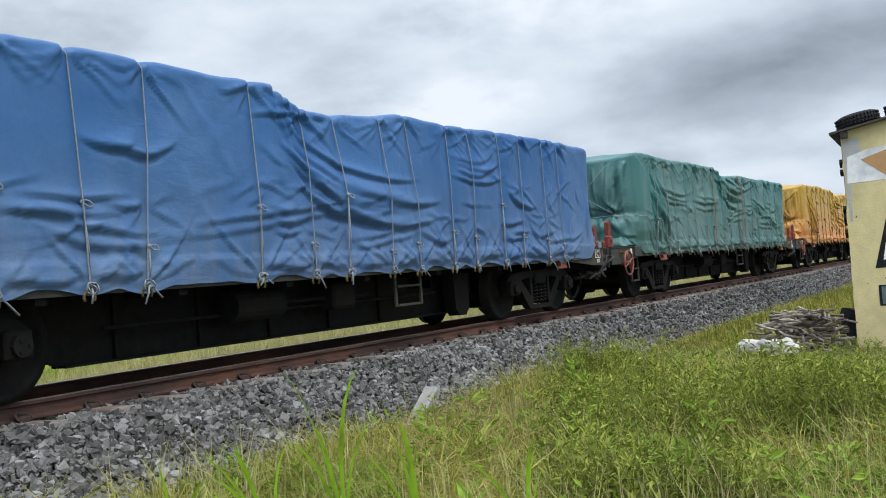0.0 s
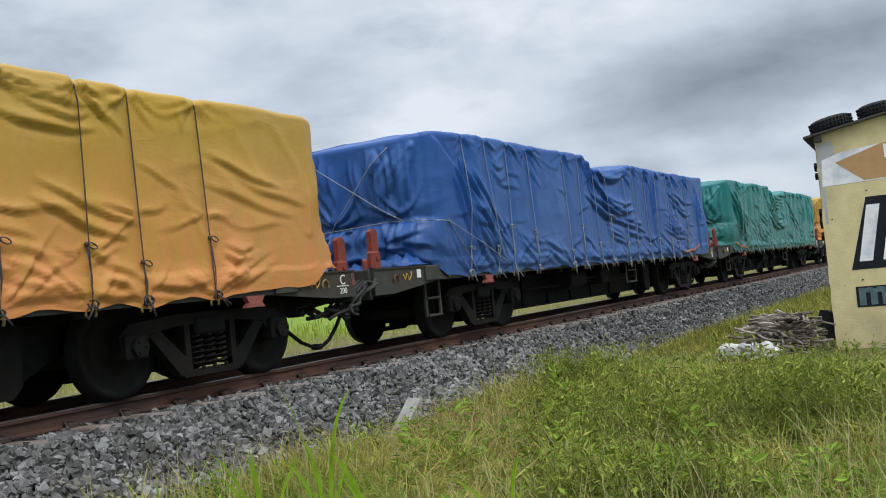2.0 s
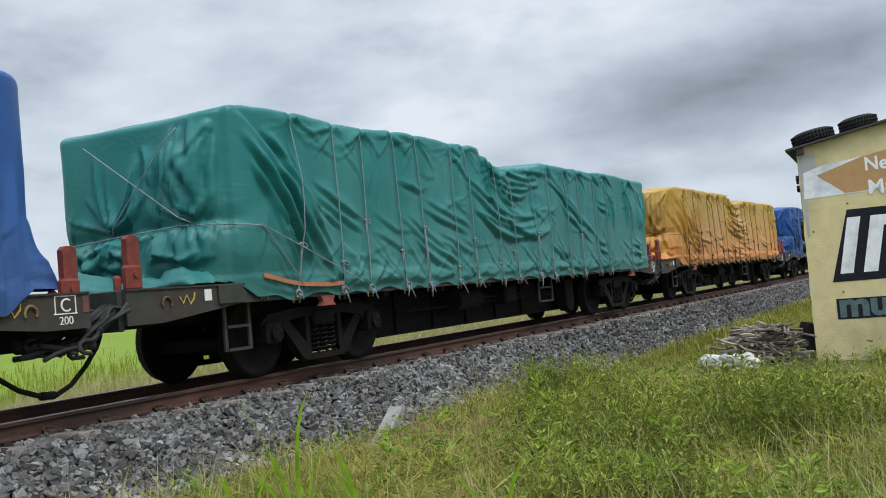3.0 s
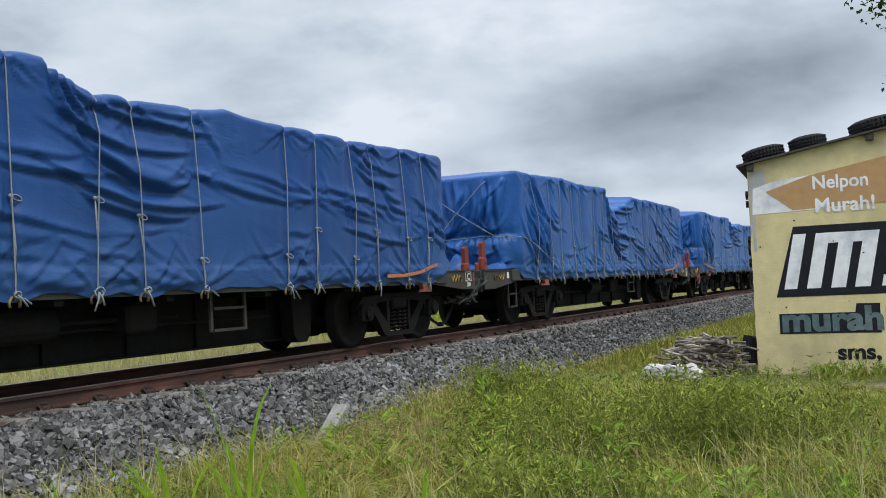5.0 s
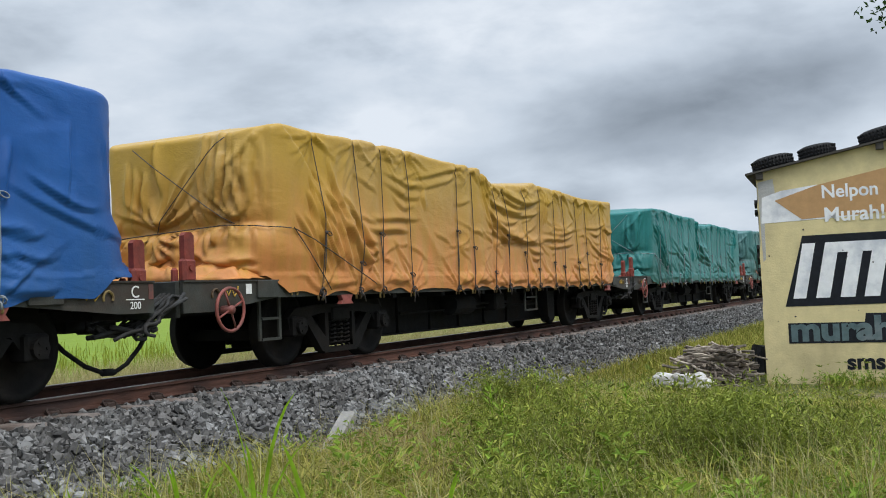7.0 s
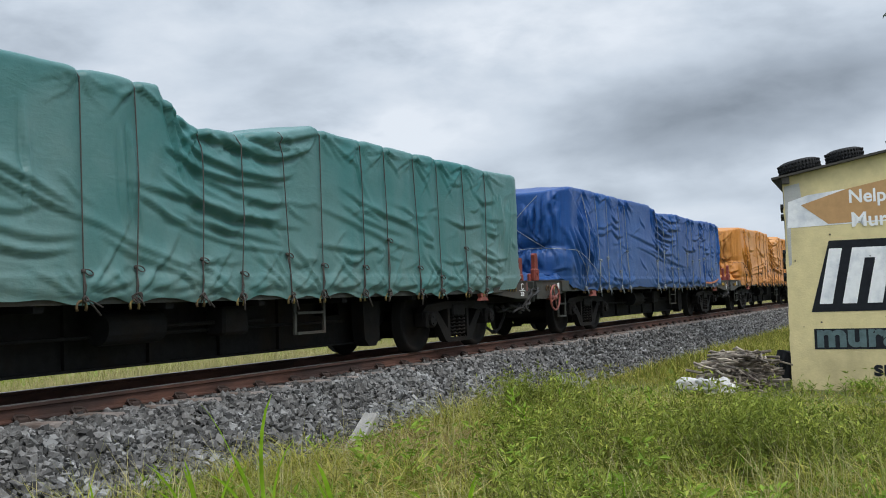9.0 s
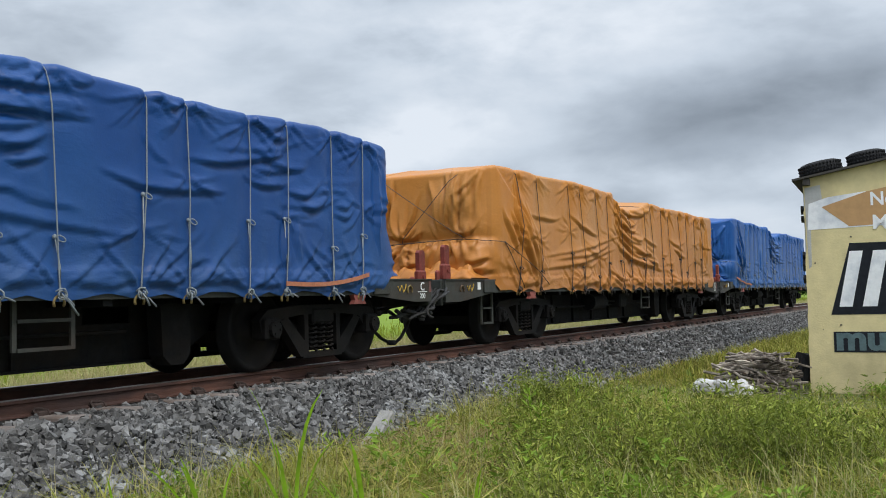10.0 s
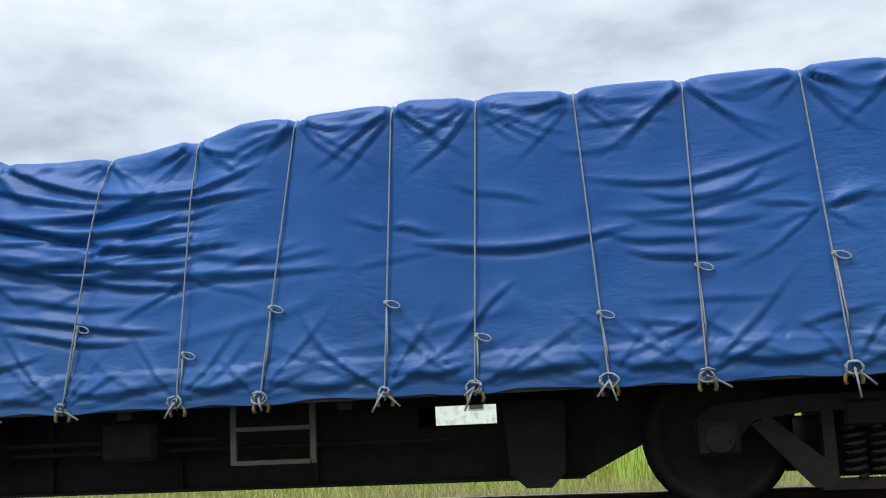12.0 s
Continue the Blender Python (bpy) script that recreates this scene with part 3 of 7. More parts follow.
def bogie(parent, y):
    bm = bmesh.new()
    for s in (1, -1):
        x0, x1 = s * 0.70, s * 0.80
        # cast side frame: arched top member, sloping struts, spring pocket
        prism(bm, [(-1.08, 0.52), (-0.95, 0.62), (-0.45, 0.66), (0.45, 0.66), (0.95, 0.62), (1.08, 0.52), (1.05, 0.40), (0.80, 0.42), (0.72, 0.52), (0.4, 0.56), (-0.4, 0.56), (-0.72, 0.52), (-0.80, 0.42), (-1.05, 0.40)], x0, x1)
        for k in (1, -1):
            prism(bm, [(k * 0.74, 0.50), (k * 0.62, 0.54), (k * 0.26, 0.22), (k * 0.26, 0.12), (k * 0.40, 0.12)], x0, x1)
            box(bm, x0, x1, k * 0.26, k * 0.33, 0.12, 0.60)
            box(bm, s * 0.66, s * 0.86, k * 0.925 - 0.12, k * 0.925 + 0.12, 0.32, 0.54, 0.02)
            rod(bm, (s * 0.86, k * 0.925, 0.425), (s * 0.90, k * 0.925, 0.425), 0.085, 12)
            for b in range(3):
                a = b * math.tau / 3
                rod(bm, (s * 0.89, k * 0.925 + 0.05 * math.cos(a), 0.425 + 0.05 * math.sin(a)), (s * 0.912, k * 0.925 + 0.05 * math.cos(a), 0.425 + 0.05 * math.sin(a)), 0.013, 6)
        box(bm, x0, x1, -0.36, 0.36, 0.10, 0.16)
    box(bm, -0.82, 0.82, -0.2, 0.2, 0.46, 0.62, 0.02)
    # lower block of the bolster, added to stop light showing through
    box(bm, -0.60, 0.60, -0.30, 0.30, 0.16, 0.50, 0.02)
    box(bm, -0.5, 0.5, -1.2, -1.12, 0.3, 0.42)
    for k in (1, -1):
        box(bm, -0.62, 0.62, k * 0.44 - 0.04, k * 0.44 + 0.04, 0.22, 0.36)
    bmesh.ops.recalc_face_normals(bm, faces=bm.faces)
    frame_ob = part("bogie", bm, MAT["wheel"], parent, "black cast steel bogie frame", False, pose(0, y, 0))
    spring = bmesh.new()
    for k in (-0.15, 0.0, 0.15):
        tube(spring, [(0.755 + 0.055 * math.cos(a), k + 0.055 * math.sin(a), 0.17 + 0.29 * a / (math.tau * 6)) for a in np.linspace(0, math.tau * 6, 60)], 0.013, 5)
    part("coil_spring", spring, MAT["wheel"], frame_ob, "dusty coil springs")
    return frame_ob, [wheelset(frame_ob, k * 0.925) for k in (-1, 1)]


def ladder(parent, y0, y1, bottom, x=0.86):
    bm = bmesh.new()
    for y in (y0, y1):
        box(bm, x - 0.012, x + 0.012, y - 0.02, y + 0.02, bottom, 0.80)
    for z in (bottom + 0.015, bottom + 0.23):
        box(bm, x - 0.02, x + 0.03, y0 + 0.015, y1 - 0.015, z - 0.015, z + 0.012)
    return part("step_ladder", bm, MAT["beam"], parent, "grey steel step ladder")


def hook(parent, y, z=0.735, x=HW + 0.012):
    bm = bmesh.new()
    tube(bm, [(x, y + 0.055 * math.cos(a), z + 0.055 * math.sin(a)) for a in np.linspace(-0.5, math.pi + 0.5, 9)], 0.012, 5)
    return part("lashing_hook", bm, MAT["hook"], parent)


def build_wagon(handbrake):
    w = new("freight_wagon")
    bm = bmesh.new()
    box(bm, -0.98, 0.98, FRONT + 0.06, REAR - 0.06, 0.86, 0.925, 0.01)
    part("deck", bm, MAT["steel"], w, "dark steel deck")
    for s in (1, -1):
        bm = bmesh.new()
        prism(bm, [(FRONT + 0.05, 0.93), (REAR - 0.05, 0.93), (REAR - 0.05, 0.66), (REAR - 0.45, 0.66), (REAR - 1.5, 0.755), (FRONT + 1.5, 0.755), (FRONT + 0.45, 0.64), (FRONT + 0.05, 0.64)], s * 0.985, s * HW)
        box(bm, s * 0.93, s * (HW + 0.015), FRONT + 0.05, REAR - 0.05, 0.925, 0.94)
        for y in (FRONT + 1.32, REAR - 1.25):
            box(bm, s * HW, s * (HW + 0.03), y - 0.17, y + 0.17, 0.755, 0.938, 0.008)
        bmesh.ops.recalc_face_normals(bm, faces=bm.faces)
        part("side_beam", bm, MAT["beam"], w, "grey-green painted side beam")
    for y, k in ((FRONT, 1), (REAR, -1)):
        bm = bmesh.new()
        box(bm, -0.98, 0.98, y, y + k * 0.06, 0.60, 0.935, 0.008)
        box(bm, -0.55, -0.35, y - k * 0.02, y + k * 0.05, 0.64, 0.84)
        part("end_beam", bm, MAT["beam"], w, "dark grey end beam")
        bm = bmesh.new()
        box(bm, -0.09, 0.09, y - k * 0.16, y + k * 0.2, 0.50, 0.72, 0.03)
        box(bm, -0.05, 0.13, y - k * 0.22, y - k * 0.14, 0.48, 0.74, 0.02)
        rod(bm, (0.10, y - k * 0.1, 0.56), (0.45, y - k * 0.06, 0.62), 0.018, 6)
        rod(bm, (0.45, y - k * 0.06, 0.62), (0.80, y - k * 0.03, 0.72), 0.018, 6)
        part("coupler", bm, MAT["steel"], w, "steel knuckle coupler")
    # deep centre sill between the bogies, with a slot to look through
    for s in (1, -1):
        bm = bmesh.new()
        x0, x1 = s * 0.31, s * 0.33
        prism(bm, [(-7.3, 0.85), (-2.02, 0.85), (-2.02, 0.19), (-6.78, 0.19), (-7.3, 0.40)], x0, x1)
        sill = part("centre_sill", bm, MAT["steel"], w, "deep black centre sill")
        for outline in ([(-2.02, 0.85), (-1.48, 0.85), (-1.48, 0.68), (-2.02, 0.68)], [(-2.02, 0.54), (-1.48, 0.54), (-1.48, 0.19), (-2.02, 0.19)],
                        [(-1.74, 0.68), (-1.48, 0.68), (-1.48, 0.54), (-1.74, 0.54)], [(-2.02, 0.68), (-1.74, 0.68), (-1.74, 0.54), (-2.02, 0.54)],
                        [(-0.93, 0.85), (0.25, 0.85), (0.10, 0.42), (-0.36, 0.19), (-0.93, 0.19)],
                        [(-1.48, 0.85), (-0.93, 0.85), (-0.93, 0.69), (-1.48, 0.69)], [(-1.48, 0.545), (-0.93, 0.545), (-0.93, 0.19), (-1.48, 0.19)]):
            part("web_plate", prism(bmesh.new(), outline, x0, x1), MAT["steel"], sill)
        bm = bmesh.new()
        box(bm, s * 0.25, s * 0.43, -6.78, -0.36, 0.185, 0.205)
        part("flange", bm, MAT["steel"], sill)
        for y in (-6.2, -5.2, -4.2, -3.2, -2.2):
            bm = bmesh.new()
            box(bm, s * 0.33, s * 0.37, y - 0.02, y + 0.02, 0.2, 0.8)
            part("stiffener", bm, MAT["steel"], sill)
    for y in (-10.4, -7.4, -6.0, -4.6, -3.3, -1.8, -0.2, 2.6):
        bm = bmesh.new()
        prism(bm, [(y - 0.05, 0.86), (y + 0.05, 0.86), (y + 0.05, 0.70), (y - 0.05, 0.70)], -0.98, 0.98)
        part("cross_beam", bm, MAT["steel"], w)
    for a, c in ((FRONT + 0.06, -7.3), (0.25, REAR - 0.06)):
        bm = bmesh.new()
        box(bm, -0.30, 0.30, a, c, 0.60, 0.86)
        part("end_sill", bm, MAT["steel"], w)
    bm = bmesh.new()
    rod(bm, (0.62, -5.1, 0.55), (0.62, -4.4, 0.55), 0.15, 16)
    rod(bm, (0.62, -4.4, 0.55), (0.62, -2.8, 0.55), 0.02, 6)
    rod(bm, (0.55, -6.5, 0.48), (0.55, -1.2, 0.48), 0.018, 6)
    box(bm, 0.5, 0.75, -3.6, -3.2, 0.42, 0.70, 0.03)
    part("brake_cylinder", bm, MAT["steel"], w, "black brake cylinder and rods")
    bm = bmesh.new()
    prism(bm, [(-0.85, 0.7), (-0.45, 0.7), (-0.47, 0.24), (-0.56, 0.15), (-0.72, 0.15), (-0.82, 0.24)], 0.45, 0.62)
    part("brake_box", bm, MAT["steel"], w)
    wheels = []
    for y in BOGIES:
        wheels += bogie(w, y)[1]
    for y, s in ((FRONT + 0.20, 1), (FRONT + 0.20, -1)):
        bm = bmesh.new()
        box(bm, s * 0.87, s * 0.97, y - 0.055, y + 0.125, 0.92, 1.15, 0.03)
        rod(bm, (s * 0.965, y + 0.03, 1.06), (s * 0.985, y + 0.03, 1.06), 0.03, 8)
        prism(bm, [(y - 0.03, 1.12), (y + 0.105, 1.12), (y + 0.105, 1.36), (y + 0.07, 1.39), (y + 0.0, 1.39), (y - 0.03, 1.36)], s * 0.89, s * 0.95)
        box(bm, s * 0.84, s * 0.90, y - 0.12, y - 0.05, 0.84, 1.06, 0.02)
        part("end_stake", bm, MAT["stake"], w, "red-brown steel end stake")
    ladder(w, -10.10, -9.75, 0.31)
    ladder(w, -2.59, -2.05, 0.375)
    for y in (-8.65, 1.78):
        bm = bmesh.new()
        prism(bm, [(y - 0.13, 0.76), (y + 0.13, 0.76), (y + 0.09, 0.70), (y + 0.13, 0.655), (y - 0.13, 0.655), (y - 0.09, 0.70)], HW - 0.04, HW + 0.02)
        part("stake_pocket", bm, MAT["brake"], w, "worn red stake pocket")
    for y in (-11.0, -9.7, 2.9):
        hook(w, y, 0.80)
    # painted marks on the beam ends
    bm = bmesh.new()
    box(bm, HW, HW + 0.004, -10.52, -10.43, 0.80, 0.90)
    part("plate", bm, MAT["white"], w, "small white plate")
    for y in (-10.33, 3.385):
        bm = bmesh.new()
        box(bm, HW, HW + 0.004, y, y + 0.055, 0.78, 0.91)
        part("reflector", bm, MAT["brake"], w, "faded red reflector")
    bm = bmesh.new()
    box(bm, HW, HW + 0.004, 3.11, 3.33, 0.776, 0.785)
    if not handbrake:
        box(bm, HW, HW + 0.004, 3.13, 3.31, 0.911, 0.919)
        for a in (3.12, 3.312):
            box(bm, HW, HW + 0.004, a, a + 0.009, 0.785, 0.919)
    part("mark_frame", bm, MAT["white"], w, "white painted frame of a load mark")
    for text, size, z in (("C", 0.145, 0.797), ("200", 0.088, 0.70)):
        cu = bpy.data.curves.new("mark", "FONT")
        cu.body, cu.size, cu.align_x, cu.extrude = text, size, "CENTER", 0.002
        cu.materials.append(MAT["white"])
        ob = new("load_mark", cu)
        ob.parent = w
        ob.matrix_basis = pose(HW + 0.004, 3.22, z, 90, 0, 90)
    for y in (-10.75, 2.72):
        bm = bmesh.new()
        tube(bm, [(HW + 0.003, y + a, 0.83 + b) for a, b in ((-0.09, 0.02), (-0.05, -0.04), (0.0, 0.03), (0.04, -0.05), (0.09, 0.0), (0.1, 0.05))], 0.008, 4)
        part("chalk_mark", bm, MAT["yellow"], w, "yellow chalk scrawl")
    rng = random.Random(12)
    for i in range(13):
        bm = bmesh.new()
        u = rng.uniform
        x, y, sag = 1.07 - 0.028 * i, FRONT - 0.02, u(-0.09, 0.06)
        pts = [Vector((x, y + 0.06, 0.84 - u(0, 0.10))), Vector((x + u(-0.04, 0.05), y - 0.07, 0.76 + sag)), Vector((x - 0.06 + u(-0.05, 0.05), y - 0.16 + u(-0.04, 0.04), 0.66 + sag)),
               Vector((x - 0.02, y - 0.27 + u(-0.05, 0.05), 0.58 + sag)), Vector((x - 0.06, y - 0.40 + u(-0.05, 0.05), 0.54 + u(-0.05, 0.04)))]
        if i % 2:
            pts += [Vector((x - 0.10, y - 0.55, 0.52 + u(-0.06, 0.04))), Vector((x - 0.14, y - 0.70 + u(-0.1, 0.05), 0.54 + u(-0.1, 0.02)))]
        else:
            pts += [Vector((x - 0.04 + u(-0.06, 0.06), y - 0.46, 0.47 + u(-0.05, 0.05))), Vector((x - 0.02, y - 0.36 + u(-0.1, 0.1), 0.44 + u(-0.04, 0.05)))]
        # round off the bends
        fine = [pts[0]]
        for p, q in zip(pts, pts[1:]):
            fine += [p * 0.75 + q * 0.25, p * 0.25 + q * 0.75]
        tube(bm, fine + [pts[-1]], 0.016 + 0.010 * u(0, 1), 6)
        if i % 3 == 0:
            bmesh.ops.create_icosphere(bm, subdivisions=1, radius=0.045, matrix=Matrix.Translation(pts[2 + i % 2]) @ Matrix.Diagonal((1, 1.2, 0.8, 1)))
        part("coupling_rope", bm, MAT["tangle"], w, "tangled greasy grey rope at the coupling" if i == 0 else "", True)
    if handbrake:
        hb = bmesh.new()
        c = Vector((HW + 0.10, -10.9, 0.655))
        ring(hb, c, (1, 0, 0), 0.205, 0.017, 28, 6)
        for a in (0.4, 2.0, 3.55, 5.1):
            rod(hb, c, c + Vector((0, 0.2 * math.cos(a), 0.2 * math.sin(a))), 0.011, 6)
        rod(hb, c - Vector((0.16, 0, 0)), c + Vector((0.03, 0, 0)), 0.04, 10)
        part("handbrake_wheel", hb, MAT["brake"], w, "faded red handbrake wheel", True)
    return w, wheels


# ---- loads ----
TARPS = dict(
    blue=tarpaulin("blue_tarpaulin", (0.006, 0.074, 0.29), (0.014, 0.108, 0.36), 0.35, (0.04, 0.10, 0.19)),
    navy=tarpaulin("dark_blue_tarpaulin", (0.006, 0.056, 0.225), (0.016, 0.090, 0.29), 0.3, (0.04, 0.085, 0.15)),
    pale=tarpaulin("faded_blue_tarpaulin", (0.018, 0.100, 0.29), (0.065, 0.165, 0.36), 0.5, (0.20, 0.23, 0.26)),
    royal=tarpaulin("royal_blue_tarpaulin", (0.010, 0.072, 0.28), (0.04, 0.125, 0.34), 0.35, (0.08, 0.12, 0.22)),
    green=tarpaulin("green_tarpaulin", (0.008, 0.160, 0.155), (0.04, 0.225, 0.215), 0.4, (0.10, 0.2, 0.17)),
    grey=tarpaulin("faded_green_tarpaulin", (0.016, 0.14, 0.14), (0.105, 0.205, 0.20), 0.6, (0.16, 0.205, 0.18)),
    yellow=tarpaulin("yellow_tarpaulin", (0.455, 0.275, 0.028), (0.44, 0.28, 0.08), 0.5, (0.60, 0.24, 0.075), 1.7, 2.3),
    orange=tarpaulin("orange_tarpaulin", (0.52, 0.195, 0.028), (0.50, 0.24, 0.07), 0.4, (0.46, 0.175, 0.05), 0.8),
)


HOOKS = [y for k in range(10) for y in (-9.77 + 1.375 * k, -9.77 + 0.565 + 1.375 * k)]


def crease(v, k):
    return max(0.0, 1 - abs(v) * k)


def drift(a, b, seed):
    """Smooth random values from -1 to 1 over arrays of places."""
    i, j = np.floor(a).astype(np.int64), np.floor(b).astype(np.int64)
    u, v = a - i, b - j
    u, v = u * u * u * (u * (6 * u - 15) + 10), v * v * v * (v * (6 * v - 15) + 10)

    def corner(p, q):
        k = (p * 374761393 + q * 668265263 + seed * 982451653) & 0x7FFFFFFF
        k = ((k ^ (k >> 13)) * 1274126177) & 0x7FFFFFFF
        k = ((k ^ (k >> 16)) * 69069 + 12345) & 0x7FFFFFFF
        return (k >> 7) / float(0x7FFFFFFF >> 7) * 2 - 1

    return (corner(i, j) * (1 - u) + corner(i + 1, j) * u) * (1 - v) + (corner(i, j + 1) * (1 - u) + corner(i + 1, j + 1) * u) * v


def gate(v, low, high):
    t = np.clip((v - low) / (high - low), 0, 1)
    return t * t * (3 - 2 * t)


class FoldField:
    """Heights of the folds of a sheet over a flat face, summed from single tapered folds."""

    def __init__(self, a0, a1, b0, b1, step=0.014, broad=1.0, strong=1.0):
        self.broad, self.strong = broad, strong
        self.a0, self.b0, self.step = a0, b0, step
        self.na, self.nb = int((a1 - a0) / step) + 2, int((b1 - b0) / step) + 2
        self.h = np.zeros((self.na, self.nb))
        self.a = np.broadcast_to((a0 + np.arange(self.na) * step)[:, None], self.h.shape)
        self.b = np.broadcast_to((b0 + np.arange(self.nb) * step)[None, :], self.h.shape)

    def add(self, p, q, width, depth, sag=0.0, drawn=False):
        """A fold from p to q: soft above its crest, tucked in below it; sag bends it downwards, drawn: strongest at p."""
        width, depth = width * self.broad, depth * self.strong
        flip = p[0] > q[0]
        (pa, pb), (qa, qb) = (q, p) if flip else (p, q)
        length = math.hypot(qa - pa, qb - pb)
        if length < 0.05:
            return
        reach = abs(sag) + width * 4
        i0, i1 = max(0, int((pa - reach - self.a0) / self.step)), min(self.na, int((qa + reach - self.a0) / self.step) + 1)
        lo, hi = min(pb, qb), max(pb, qb)
        j0, j1 = max(0, int((lo - reach - self.b0) / self.step)), min(self.nb, int((hi + reach - self.b0) / self.step) + 1)
        if i1 <= i0 or j1 <= j0:
            return
        a, b = self.a[i0:i1, j0:j1] - pa, self.b[i0:i1, j0:j1] - pb
        ca, cb = (qa - pa) / length, (qb - pb) / length
        t = (a * ca + b * cb) / length
        d = b * ca - a * cb
        inside = np.clip(t, 0, 1)
        d = d + sag * 4 * inside * (1 - inside) + 0.25 * width * np.sin(inside * 9 + pa * 7)
        g = 1 - inside if flip else inside
        if drawn:
            w = width * (0.45 + 0.9 * g)
            ends = np.clip(g / 0.10, 0, 1) * (1 - g) ** 1.1
        else:
            w = width * (0.5 + 0.7 * np.sin(math.pi * inside))
            ends = np.clip(4 * inside * (1 - inside), 0, 1) ** 0.8
        body = np.where(d > 0, np.exp(-np.abs(d) / (1.4 * w)), np.exp(-(d / (0.5 * w)) ** 2)) - 0.38 * np.exp(-((d + 1.1 * w) / (0.75 * w)) ** 2)
        self.h[i0:i1, j0:j1] += depth * body * ends * ((t >= 0) & (t <= 1))

    def fan(self, rng, at, low, high, count, length, width, depth, sag=0.0):
        """Folds that spread from one point between two directions."""
        for i in range(count):
            a = radians(low + (high - low) * (i + rng.uniform(0.1, 0.9)) / count)
            n = rng.uniform(*length)
            start = (at[0] + 0.02 * math.cos(a), at[1] + 0.02 * math.sin(a))
            self.add(start, (at[0] + n * math.cos(a), at[1] + n * math.sin(a)), rng.uniform(*width), rng.uniform(*depth), sag * rng.uniform(-0.3, 1), True)

    def bundle(self, rng, p, q, count, gap, width, depth, sag=0.0):
        """A few folds that run side by side, each a little different."""
        length = math.hypot(q[0] - p[0], q[1] - p[1]) + 1e-6
        na, nb = -(q[1] - p[1]) / length, (q[0] - p[0]) / length
        off = 0.0
        for i in range(count):
            u = rng.uniform
            a, b = u(-0.1, 0.25), u(0.75, 1.1)
            k = off * u(0.8, 1.3)
            self.add((p[0] + (q[0] - p[0]) * a + na * off, p[1] + (q[1] - p[1]) * a + nb * off), (p[0] + (q[0] - p[0]) * b + na * k, p[1] + (q[1] - p[1]) * b + nb * k), u(*width), u(*depth), sag * u(0.6, 1.3))
            off += gap * u(0.7, 1.5)

    def limit(self, most):
        self.h = most * np.tanh(self.h / most)

    def at(self, a, b):
        u, v = (a - self.a0) / self.step, (b - self.b0) / self.step
        u, v = min(max(u, 0.0), self.na - 1.001), min(max(v, 0.0), self.nb - 1.001)
        i, j = int(u), int(v)
        u, v = u - i, v - j
        h = self.h
        return (h[i, j] * (1 - u) + h[i + 1, j] * u) * (1 - v) + (h[i, j + 1] * (1 - u) + h[i + 1, j + 1] * u) * v


